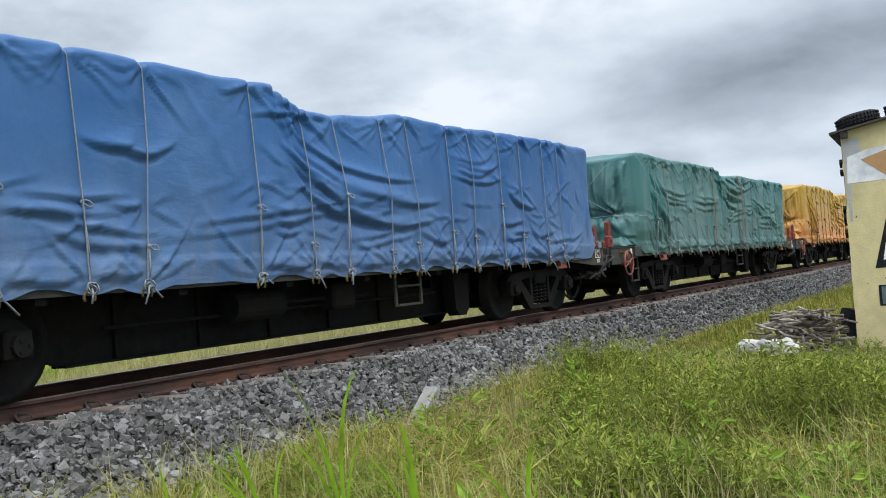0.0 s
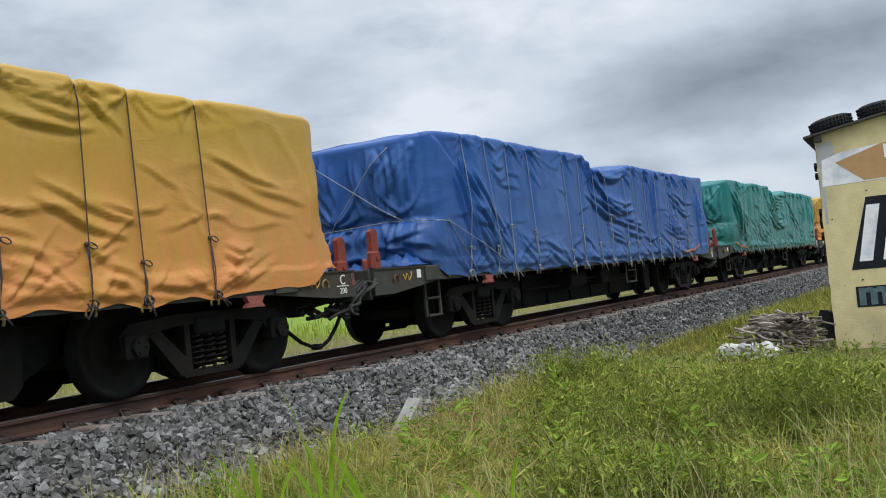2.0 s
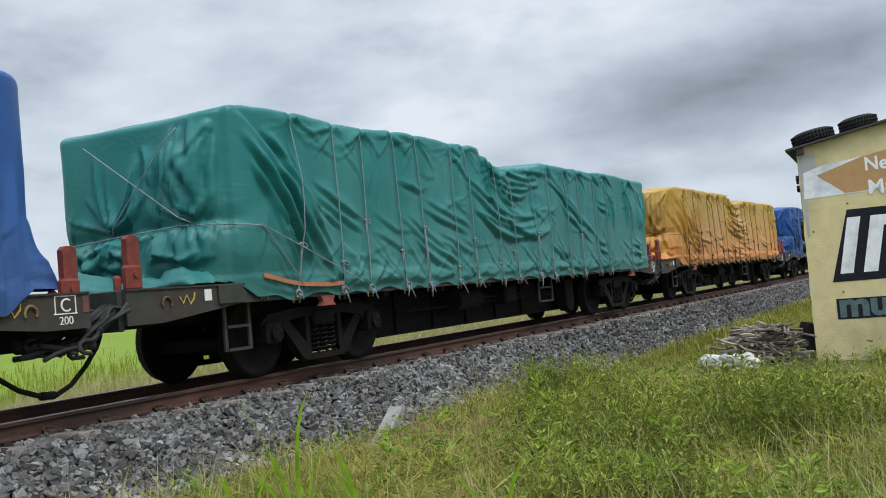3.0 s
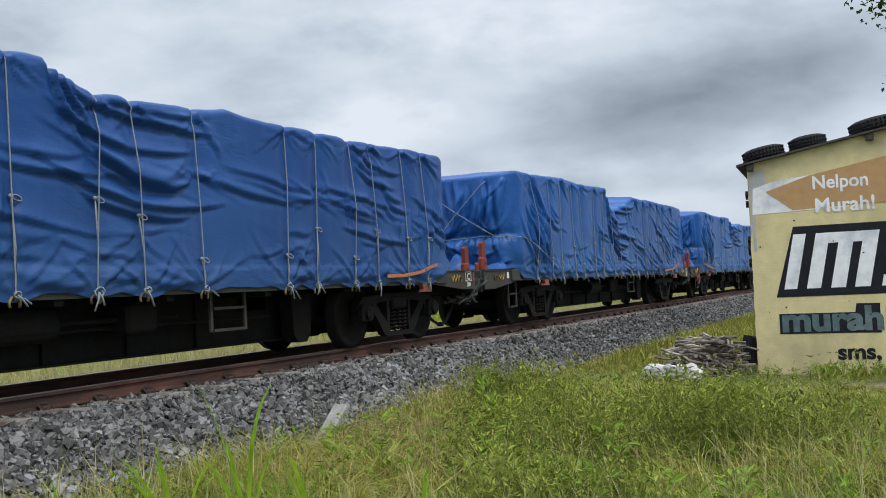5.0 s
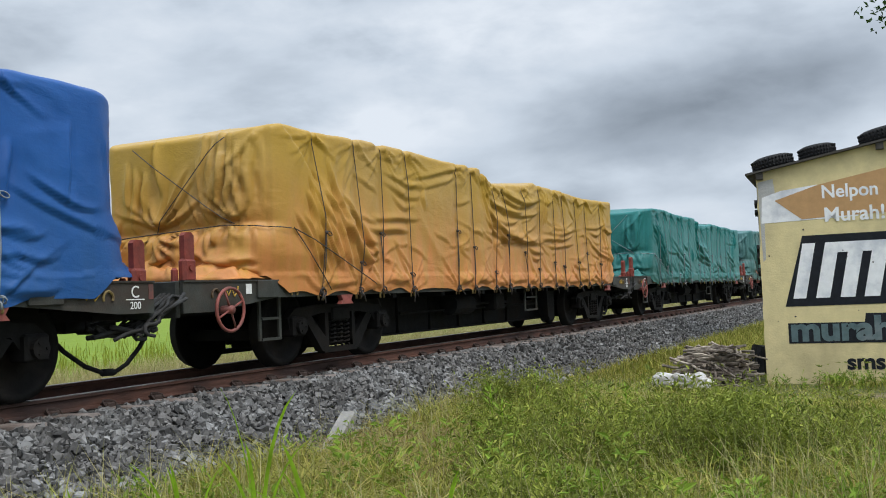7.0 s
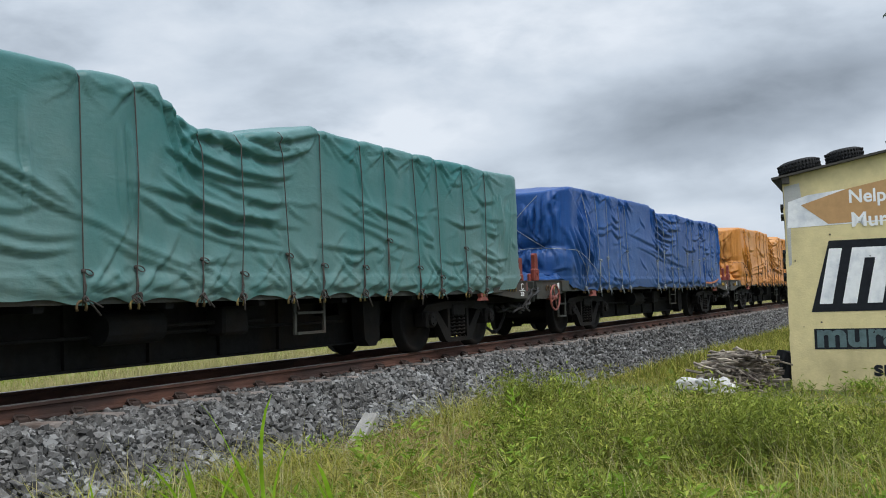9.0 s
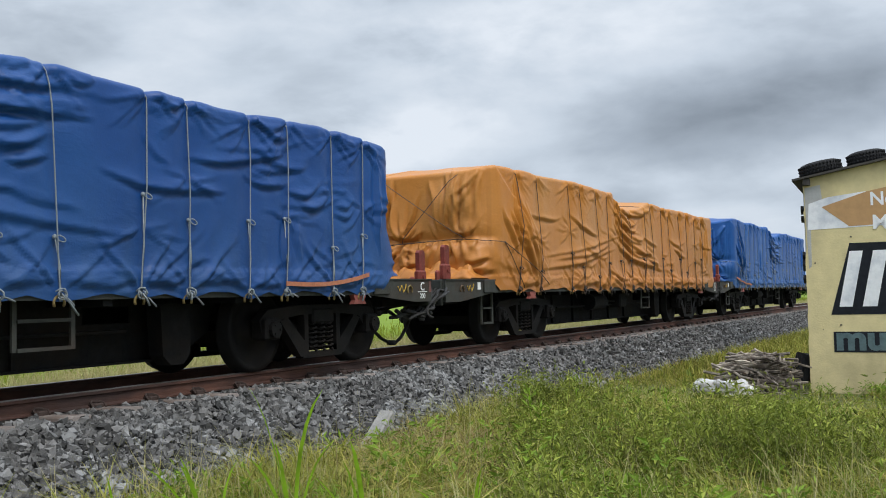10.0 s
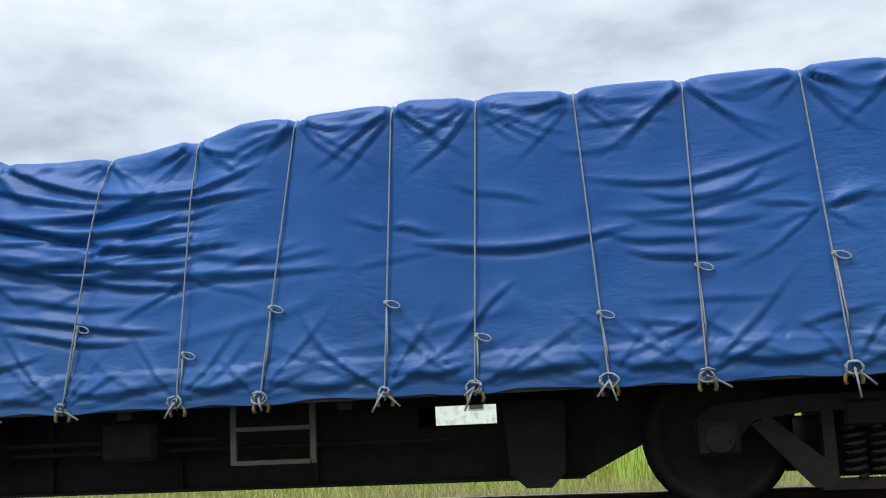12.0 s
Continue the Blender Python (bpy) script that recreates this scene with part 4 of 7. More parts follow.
class Load:
    """The shape of one sheeted load: two stacks of goods with a slack stretch between them."""

    def __init__(self, seed, gap=0.2, top=2.57, rear=2.15, back=2.50):
        self.seed, self.gap, self.rear = seed, gap, rear + 0.58
        self.top, self.back, self.front = top, back, -10.24
        rng = random.Random(seed)
        self.ropes = [y for y in HOOKS if -9.5 < y < rear - 0.2 and (seed == 1 or rng.random() > 0.08)]
        self.lean = [rng.uniform(-0.12, 0.12) for _ in self.ropes]
        if seed == 1:
            known = {-3.70: 0.30, -2.90: 0.15, -2.33: 0.28, -1.55: 0.12, -0.99: 0.10, -0.18: -0.10, 0.38: 0.0, 1.23: -0.12, -4.26: 0.0, -5.07: 0.0}
            self.lean = [next((v for k, v in known.items() if abs(k - y) < 0.1), l) for y, l in zip(self.ropes, self.lean)]
        self.side_field = FoldField(self.front - 0.2, self.rear + 0.2, 0.70, 2.78, 0.014, 1.1 if seed == 1 else 1.3, 1.45 if seed == 1 else 1.7)
        self.end_field = FoldField(-1.2, 1.6, 0.70, 2.78, 0.014, 1.25, 2.5)
        self.fold_side(random.Random(seed * 17 + 3))
        self.fold_end(random.Random(seed * 19 + 5))
        self.side_field.limit(0.10)
        self.end_field.limit(0.13)

    def fold_side(self, rng):
        """Tension folds of the long side: slung between the ropes, pinched at their ends, drawn to corners and slack."""
        f, u, k = self.side_field, rng.uniform, self.seed * 31
        y, z = f.a, f.b
        tilt = u(-0.30, 0.05)                            # the way most of the slack of this sheet runs
        upright = u(0.4, 1.0)
        for i, (y0, l) in enumerate(zip(self.ropes, self.lean)):
            top = self.height(y0 + l) - 0.03
            gap = self.ropes[i + 1] - y0 if i + 1 < len(self.ropes) else 0.6
            f.fan(rng, (y0 + l, top), -50, -3, rng.randint(3, 5), (0.25, 0.75), (0.014, 0.024), (0.016, 0.032), 0.05)
            f.fan(rng, (y0 + l, top), -177, -130, rng.randint(3, 5), (0.25, 0.75), (0.014, 0.024), (0.016, 0.032), 0.05)
            f.fan(rng, (y0, 0.81), 6, 55, rng.randint(2, 4), (0.4, 1.0), (0.018, 0.028), (0.018, 0.034), 0.08)
            f.fan(rng, (y0, 0.81), 125, 174, rng.randint(2, 4), (0.4, 1.0), (0.018, 0.028), (0.018, 0.034), 0.08)
            if rng.random() < 0.75:                      # pinched again where the slip knot holds it
                m = u(1.1, 1.9)
                f.fan(rng, (y0 + l * (m - 0.8) / 1.7, m), -35, 25, rng.randint(1, 3), (0.3, 0.8), (0.018, 0.03), (0.014, 0.028), 0.05)
                f.fan(rng, (y0 + l * (m - 0.8) / 1.7, m), 155, 215, rng.randint(1, 3), (0.3, 0.8), (0.018, 0.03), (0.014, 0.028), 0.05)
            for c in range(rng.randint(0, 2)):           # slung over to a rope farther on
                m, n = u(1.0, top - 0.2), gap * rng.choice((1.0, 1.6, 2.2, 3.0))
                f.bundle(rng, (y0, m), (y0 + n, m + n * (tilt + u(-0.2, 0.2))), rng.randint(1, 3), 0.10, (0.022, 0.036), (0.014, 0.030), u(0.0, 0.12))
            if gap < 1.0:                                # the hem hangs in swags
                f.add((y0, 0.92), (y0 + gap, 0.92 + u(-0.03, 0.03)), u(0.024, 0.036), u(0.022, 0.042), u(0.02, 0.07))
        for i in range(5):                               # down from the leading corner
            a, b, n, turn = self.front + u(0.3, 1.5), u(2.0, 2.5), u(0.8, 1.7), radians(u(40, 64))
            f.bundle(rng, (a, b), (a + n * math.cos(turn), max(0.85, b - n * math.sin(turn))), rng.randint(2, 4), -0.13, (0.026, 0.045), (0.024, 0.046), u(-0.06, 0.08))
        for i in range(4):                               # the slack between the stacks
            m = u(1.5, 2.35)
            f.bundle(rng, (-4.75 + u(-0.1, 0.3), m + 0.15), (-2.3 + u(-0.6, 0.3), m + u(-0.35, 0.05)), rng.randint(2, 3), 0.11, (0.026, 0.045), (0.022 + 0.05 * self.gap, 0.036 + 0.08 * self.gap), u(0.08, 0.26))
        f.fan(rng, (-4.72, self.height(-4.75) - 0.05), -75, -25, 5, (0.6, 1.3), (0.022, 0.036), (0.030, 0.050), 0.05)
        for i in range(int(9 * upright)):                # upright drapes, most of them at the trailing end
            a = self.rear - 0.4 - 1.6 * u(0, 1) ** 1.5 if i % 3 else u(self.front + 0.6, self.rear - 0.5)
            b = u(1.7, 2.5)
            f.bundle(rng, (a, b), (a + u(-0.10, 0.10), max(0.85, b - u(0.5, 1.2))), rng.randint(1, 3), 0.12, (0.022, 0.036), (0.016, 0.034), u(-0.03, 0.03))
        for i in range(26):                              # loose creases
            a, b, n, turn = u(self.front + 0.3, self.rear - 0.3), u(0.95, 2.5), u(0.25, 0.9), math.atan(tilt) + rng.gauss(0, 0.5)
            f.add((a, b), (a + n * math.cos(turn), b + n * math.sin(turn)), u(0.016, 0.026), u(0.006, 0.015), u(-0.03, 0.05))
        f.h += 0.010 * gate(drift(y * 0.8, z * 1.0, k + 1), 0.0, 0.5) * (1 - np.minimum(1, 2.6 * np.abs(drift(y * 1.6 + 1.2 * z, z * 3.2 - 0.6 * y, k + 2))))

    def fold_end(self, rng):
        """Drapes across the leading end, gathered by the rope round its foot."""
        f, u = self.end_field, rng.uniform
        for i in range(6):
            x, z = u(-0.8, 0.8), u(2.2, 2.58)
            f.bundle(rng, (x, z), (x + u(-0.2, 0.2), z - u(0.5, 1.0)), rng.randint(1, 3), 0.12, (0.024, 0.042), (0.020, 0.038), u(-0.03, 0.03))
        f.bundle(rng, (0.55, 2.5), (0.48, 1.65), 5, 0.11, (0.024, 0.036), (0.030, 0.055), u(-0.03, 0.03))
        f.fan(rng, (1.0, 2.5), 215, 265, 4, (0.5, 1.0), (0.024, 0.040), (0.022, 0.044), 0.04)
        tie = u(-0.5, -0.15)                             # where a crossing rope is tied to the foot rope
        f.fan(rng, (tie, 1.52), 15, 165, 8, (0.3, 0.85), (0.020, 0.034), (0.026, 0.050), 0.03)
        f.fan(rng, (tie, 1.47), 195, 345, 7, (0.25, 0.55), (0.022, 0.036), (0.040, 0.075), 0.03)
        f.fan(rng, (0.72, 1.55), 40, 170, 6, (0.25, 0.7), (0.020, 0.032), (0.020, 0.040), 0.03)
        for i in range(20):                              # gathers under the foot rope
            x = -0.95 + 2.0 * (i + u(-0.35, 0.35)) / 20
            z = 1.50 + 0.04 * x
            f.add((x, z), (x + u(-0.18, 0.18), z - u(0.25, 0.55)), u(0.024, 0.042), u(0.030, 0.075), u(-0.04, 0.04), True)
            if i % 3 == 0:
                f.add((x, z + 0.02), (x + u(-0.15, 0.15), z + u(0.2, 0.5)), u(0.018, 0.030), u(0.014, 0.030), 0.0, True)
        for i in range(12):                              # crumpled where it lies on the deck
            x, z = u(-0.95, 0.9), u(0.95, 1.25)
            f.add((x, z), (x + u(0.2, 0.5), z + u(-0.12, 0.12)), u(0.022, 0.036), u(0.024, 0.050), u(-0.05, 0.08))

    def n(self, a, b, c=0.0):
        return noise.noise((a + self.seed * 7.3, b + self.seed * 3.1, c + self.seed))

    def height(self, y):
        """The top edge of the load along the wagon."""
        z = self.top + (self.back - self.top) * min(1, max(0, (y + 3.5) / 1.5))
        if -4.75 < y < -2.45:
            t = (y + 4.75) / 2.3
            z -= self.gap * min(1, math.sin(math.pi * t ** 0.62) ** 0.8 * 1.02)
        t = min((abs(y - r - l) for r, l in zip(self.ropes, self.lean)), default=1)
        z -= 0.020 * math.exp(-(t / 0.09) ** 2)
        z += 0.050 * self.n(y * 0.6, 1.7) + 0.015 * self.n(y * 2.6, 5.2)
        e = max(0, 1 - (y - self.front) / 0.5, 1 - (self.rear - y) / 0.5)
        return z + 0.045 - 0.09 * e * e

    def hem(self, y):
        t = min(abs(y - r) for r in self.ropes)
        k = 0.4 if self.seed == 1 else 1.0
        return 0.772 - 0.012 * (1 - k) + k * (0.03 * self.n(y * 1.1, 8.8) - 0.026 * math.cos(min(1, t / 0.36) * math.pi) + 0.02 * self.n(y * 4.0, 2.2))

    def bulge(self, y, z, side):
        """How far the sheet stands out from the flat side at a place."""
        n = self.n
        h = min(1, max(0, (z - 0.8) / 1.7))
        t = min(abs(y - r - l * h) for r, l in zip(self.ropes, self.lean)) if side in (1, 3) else 0.4
        out = 0.036 * (1 - math.exp(-(t / 0.12) ** 2)) * (0.4 + 0.6 * h)
        slack = max(0, 1 - abs(y + 3.6) / 1.25) if side == 1 else 0
        out -= 0.45 * self.gap * slack * h
        warp = 0.6 * n(y * 0.7, z * 0.7, 6)
        # broad soft folds
        a = 0.35 + 0.9 * n(y * 0.3, side, 7)
        c, s = math.cos(a), math.sin(a)
        u, v = y * c + z * s, z * c - y * s
        out += 0.016 * crease(n(u * 0.5, v * 1.8 + warp, 1), 2.2) * (0.3 + 0.9 * abs(n(y * 0.6, z * 0.6, 4)))
        out += self.side_field.at(y, z) if side == 1 else 0.0
        fold = y - self.front
        if side == 1 and 0.2 < fold < 2.6:
            # the end of the sheet is wrapped over the side, its edge slants down from the top corner
            d = (2.62 - 0.78 * (fold - 0.25) + 0.05 * n(fold * 2.0, 3.0, 81)) - z
            out += 0.045 * min(1, max(0, d / 0.035 + 0.5)) * min(1, (2.6 - fold) * 2) * min(1, max(0, z - 0.95) * 4)
        out += 0.04 * n(y * 0.5, z * 0.6, 31) + 0.003 * n(y * 6, z * 5, 23)
        if z < 1.0:
            out = max(out, 0.0) * (0.35 + 0.65 * max(0, (z - 0.75) / 0.25)) + 0.016
        return out

    def end_folds(self, x, z):
        """Upright drapes of the sheet across an end."""
        n = self.n
        return self.end_field.at(x, z) + 0.03 * n(x * 0.8, z * 0.8, 76) + 0.022 * n(x * 2.2, z * 0.7, 71)

    def place(self, px, py, nx, ny, z, side):
        e = ny * ny
        o = self.bulge(py, z, 1 if nx > 0 else 3) * (1 - e) if e < 0.999 else 0.0
        if e > 0.001:
            o += e * self.end_folds(px + (0.7 * (py - self.front) if px > 0 else 0.0), z)
        if ny < -0.05:
            # drawn in by the rope round the end, the skirt swells below it
            rope = 1.50 + 0.04 * px
            low = min(1, max(0, (rope - z) / 0.55))
            swell = 0.10 * math.sin(min(1, low * 1.05) ** 0.75 * math.pi * 0.93) * (0.75 + 0.6 * self.n(px * 1.6, 4.0))
            o += -ny * (swell - 0.045 * math.exp(-((z - rope) / 0.10) ** 2))
        elif ny > 0.05:
            low = min(1, max(0, (1.52 - z) / 0.5))
            py += min(1, ny * 1.5) * (0.14 * low ** 0.8 + 0.12 * low * crease(self.n(px * 3.5 + py, z * 5.0, 79), 3.2))
        return Vector((px + nx * o, py + ny * o, z))


def build_load(seed, color, label, gap=0.2, top=2.57, rear=2.15, back=2.50, rope="rope", strap=(), holes=0, belts=()):
    s = Load(seed, gap, top, rear, back)
    load = tagged(new("sheeted_load"), label, "tarpaulin load", "sheeted loads on the train")
    hw, r, rb, far = HW + 0.004, 0.42, 0.50, 0.12
    rear = s.rear
    # outline seen from above: rounded rectangle, finest on the open side
    line, close = [], seed == 1
    for y in np.arange(s.front + r, rear - rb, 0.016 if close else 0.022):
        line.append((hw, y, 1.0, 0.0, 1))
    for a in np.linspace(0, math.pi / 2, 22):
        line.append((hw - rb + rb * math.cos(a), rear - rb + rb * math.sin(a), math.cos(a), math.sin(a), 1))
    for x in np.arange(hw - rb - 0.15, -hw + rb, -0.15):
        line.append((x, rear, 0.0, 1.0, 2))
    for a in np.linspace(math.pi / 2, math.pi, 4):
        line.append((-hw + rb + rb * math.cos(a), rear - rb + rb * math.sin(a), math.cos(a), math.sin(a), 3))
    for y in np.arange(rear - rb - 0.2, s.front + far, -0.2):
        line.append((-hw, y, -1.0, 0.0, 3))
    for a in np.linspace(math.pi, 1.5 * math.pi, 12):
        line.append((-hw + far + far * math.cos(a), s.front + far + far * math.sin(a), math.cos(a), math.sin(a), 4))
    for x in np.arange(-hw + far + 0.022, hw - r, 0.022):
        line.append((x, s.front, 0.0, -1.0, 4))
    for a in np.linspace(1.5 * math.pi, math.tau, 26)[:-1]:
        line.append((hw - r + r * math.cos(a), s.front + r + r * math.sin(a), math.cos(a), math.sin(a), 1))
    walls, inner = 96 if close else 68, 4
    verts, k = [], len(line)
    for x, y, nx, ny, side in line:
        top_z = s.height(y)
        hem = s.hem(y)
        if abs(ny) > 0.02:
            hem += (0.968 + 0.03 * abs(s.n(x * 4, 5.5)) - hem) * min(1, (abs(ny) - 0.02) / (0.25 if ny > 0 else 0.6))
        for i in range(walls):
            z = hem + (top_z - 0.06 - hem) * i / (walls - 1)
            verts.append(s.place(x, y, nx, ny, z, side))
        edge = Vector(verts[-1])
        for i in range(1, 5):
            a = i / 4 * math.pi / 2
            verts.append((edge.x - nx * 0.06 * (1 - math.cos(a)), edge.y - ny * 0.06 * (1 - math.cos(a)), edge.z + 0.06 * math.sin(a)))
        ax = 0.0
        ay = min(max(y, s.front + 1.0), rear - 1.0)
        ex, ey, ez = verts[-1]
        for i in range(1, inner + 1):
            f = i / inner
            vx, vy = ex + (ax - ex) * f, ey + (ay - ey) * f
            z = s.height(vy) + 0.05 * math.sin(f * math.pi / 2) + 0.02 * s.n(vx * 2, vy * 2, 40)
            g = min(1, f * 3)
            verts.append((vx, vy, ez * (1 - g) + z * g))
    m = walls + 4 + inner
    quads = np.array([(j * m + i, ((j + 1) % k) * m + i, ((j + 1) % k) * m + i + 1, j * m + i + 1) for j in range(k) for i in range(m - 1)])
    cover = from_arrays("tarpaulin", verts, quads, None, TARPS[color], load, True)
    tagged(cover, label.split(" roped")[0])

    def skin(y, z, off=0.012):
        top_z = s.height(y)
        if z < top_z - 0.06:
            p = s.place(hw, y, 1.0, 0.0, z, 1)
            return p + Vector((off, 0, 0))
        a = math.asin(min(1, (z - top_z + 0.06) / 0.06))
        p = s.place(hw, y, 1.0, 0.0, top_z - 0.06, 1)
        return Vector((p.x - 0.06 * (1 - math.cos(a)) + off * math.cos(a), y, z + off * math.sin(a)))

    def taut(values):
        """Bridge the hollows, as a line under tension does."""
        out, i = list(values), 0
        while i < len(values) - 1:
            j = max(range(i + 1, len(values)), key=lambda q: ((values[q] - values[i]) / (q - i), q))
            for q in range(i + 1, j):
                out[q] = values[i] + (values[j] - values[i]) * (q - i) / (j - i)
            i = j
        return out

    rng = random.Random(seed + 50)
    mat = MAT[rope]
    for y0, l in zip(s.ropes, s.lean):
        bm = bmesh.new()
        top_z = s.height(y0 + l)
        pts = []
        for i in range(31):
            z = 0.77 + (top_z - 0.005 - 0.77) * i / 30
            y = y0 + l * (z - 0.77) / (top_z - 0.77)
            p = skin(y, max(z, 0.80), 0.013)
            pts.append(Vector((p.x, y, z)))
        # a taut line: keep it outside, cut over the hollows
        for p, x in zip(pts[:29], taut([p.x for p in pts[:29]])):
            p.x = x
        last = pts[-1]
        for f in (0.2, 0.5, 1.0):
            yy = y0 + l
            pts.append(Vector((last.x * (1 - f), yy, s.height(yy) + 0.012 + 0.05 * math.sin(f * math.pi / 2))))
        pts[0] = Vector((HW + 0.03, y0, 0.745))
        tube(bm, pts, 0.006, 5)
        # doubled part, slip loop and tail
        k = rng.choice((rng.uniform(0.98, 1.15), rng.uniform(1.1, 1.45), rng.uniform(1.3, 1.62)))
        base = Vector((skin(y0, 0.82).x + 0.012, y0, 0.76))
        up = skin(y0 + l * 0.3, k, 0.024)
        tube(bm, [base, (base + up) / 2 + Vector((0.004, 0.016, 0)), up], 0.0068, 5)
        loop = [up + Vector((0.012, 0.045 - 0.045 * math.cos(a), 0.022 * math.sin(a) - 0.012 * (1 - math.cos(a)))) for a in np.linspace(0, math.tau, 10)]
        tube(bm, loop, 0.006, 4)
        bmesh.ops.create_icosphere(bm, subdivisions=1, radius=0.022, matrix=Matrix.Translation(up))
        part("rope", bm, mat, load, "", True)
        bm = bmesh.new()
        c = Vector((skin(y0, 0.82).x + 0.02, y0, 0.80))
        for i in range(rng.choice((2, 3, 3))):
            a0, rr = rng.uniform(0, 6), rng.uniform(0.025, 0.06)
            tube(bm, [c + Vector((0.012 * math.sin(a * 2), rr * math.cos(a + a0) + rng.uniform(-0.008, 0.008), rr * 0.8 * math.sin(a + a0))) for a in np.linspace(0, 5.2, 8)], 0.007, 4)
        for i in range(rng.choice((1, 2, 2))):
            d, drop = rng.uniform(-0.08, 0.16), rng.uniform(0.05, 0.17)
            tube(bm, [c, c + Vector((0.02, d * 0.4, -drop * 0.4)), c + Vector((0.02, d, -drop))], 0.008, 4, )
        part("knot", bm, mat, load, "", True)
        bm = bmesh.new()
        tube(bm, [(HW + 0.02, y0 + 0.05 * math.cos(a), 0.735 + 0.05 * math.sin(a)) for a in np.linspace(-0.6, math.pi + 0.6, 9)], 0.0125, 5)
        part("lashing_ring", bm, MAT["hook"], load, "dull yellow lashing ring", True)
    # ropes crossing the leading end, and one round the foot of the load
    def face(x, z):
        rr = r if x > 0 else far
        g = math.asin(max(-1, min(1, (abs(x) - hw + rr) / rr))) if abs(x) > hw - rr else 0.0
        nx, ny = math.copysign(math.sin(g), x), -math.cos(g)
        p = s.place(x, s.front + rr * (1 + ny), nx, ny, z, 4 if g < 0.01 else 1)
        return p + 0.032 * Vector((nx, ny, 0))

    for a, b in (((0.70, 1.53), (-0.62, 2.42)), ((-0.34, 1.49), (0.62, 2.44))):
        bm = bmesh.new()
        pts = [face(a[0] + (b[0] - a[0]) * f, min(a[1] + (b[1] - a[1]) * f, s.height(s.front) - 0.06)) for f in np.linspace(0, 1, 40)]
        for p, y in zip(pts, taut([-p.y for p in pts])):
            p.y = -y
        tube(bm, pts, 0.0058, 5)
        part("cross_rope", bm, mat, load, "", True)
    bm = bmesh.new()
    pts = [face(x, 1.50 + 0.04 * x) for x in np.linspace(-0.95, 0.58, 36)]
    for p, y in zip(pts, taut([-p.y for p in pts])):
        p.y = -y
    for g in np.linspace(0.15, 1.45, 10):
        q = s.place(hw - r + r * math.sin(g), s.front + r - r * math.cos(g), math.sin(g), -math.cos(g), 1.52 - 0.03 * g, 1)
        pts.append(q + 0.045 * Vector((math.sin(g), -math.cos(g), 0)))
    run = [skin(s.front + 0.5 + 1.7 * f, 1.47 - 0.60 * f, 0.016) for f in np.linspace(0, 1, 24)]
    for p, x in zip(run, taut([p.x for p in run])):
        p.x = x
    tube(bm, pts + run, 0.0062, 5)
    part("foot_rope", bm, mat, load, "", True)
    bm = bmesh.new()
    run = [skin(s.front + 0.46 + 0.75 * f, 1.49 - 0.67 * f, 0.016) for f in np.linspace(0, 1, 20)]
    for p, x in zip(run, taut([p.x for p in run])):
        p.x = x
    tube(bm, run, 0.0058, 5)
    part("slant_rope", bm, mat, load, "", True)
    # spare cloth bunched on the deck in front
    rng = random.Random(seed + 90)
    heap = FoldField(-1.1, 1.1, s.front - 0.6, s.front + 0.6, 0.02)
    for i in range(46):
        x, y, a = rng.uniform(-1, 1), s.front + rng.uniform(-0.38, 0.3), rng.gauss(0.0, 0.7)
        n = rng.uniform(0.18, 0.6)
        heap.add((x, y), (x + n * math.cos(a), y + n * math.sin(a) * 0.6), rng.uniform(0.025, 0.05), rng.uniform(0.03, 0.07), rng.uniform(-0.06, 0.06))
    heap.limit(0.10)
    verts, quads, w = [], [], 100
    for j in range(26):
        for i in range(w):
            x = -0.95 + 1.90 * i / (w - 1)
            y = s.front - 0.34 + 0.70 * j / 25
            lip = 0.24 * s.n(x * 1.3, 3.3, 63) + 0.06 * s.n(x * 3.4, 1.3, 65)
            edge = min(1, j / 5) ** 0.7 * min(1, (0.96 - abs(x)) * 8)
            z = 0.955 + edge * (0.05 + 0.16 * abs(s.n(x * 1.6, y * 2.2, 60)) + 1.7 * max(-0.03, heap.at(x, y)))
            verts.append((x + 0.04 * s.n(y * 5, x * 3, 62) * edge, y + lip * (1 - j / 25), max(z, 0.947)))
            if i and j:
                quads.append(((j - 1) * w + i - 1, (j - 1) * w + i, j * w + i, j * w + i - 1))
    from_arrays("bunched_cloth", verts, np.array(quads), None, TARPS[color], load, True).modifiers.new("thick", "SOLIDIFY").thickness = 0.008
    if strap:
        for y0, y1, z0, z1 in strap:
            vs = []
            for f in np.linspace(0, 1, 12):
                y = y0 + (y1 - y0) * f
                z = z0 + (z1 - z0) * f - 0.05 * math.sin(math.pi * f)
                for e in (-0.022, 0.022):
                    p = skin(min(max(y, s.front + 0.45), rear - 0.52), max(z, 0.81), 0.03) if s.front < y < rear else Vector((HW - 0.05, y, z))
                    vs.append((p.x, y, z + e))
            q = [(2 * i, 2 * i + 2, 2 * i + 3, 2 * i + 1) for i in range(11)]
            st = from_arrays("strap", vs, np.array(q), None, MAT["strap"], load)
            tagged(st, "faded orange webbing strap")
            st.modifiers.new("thick", "SOLIDIFY").thickness = 0.006
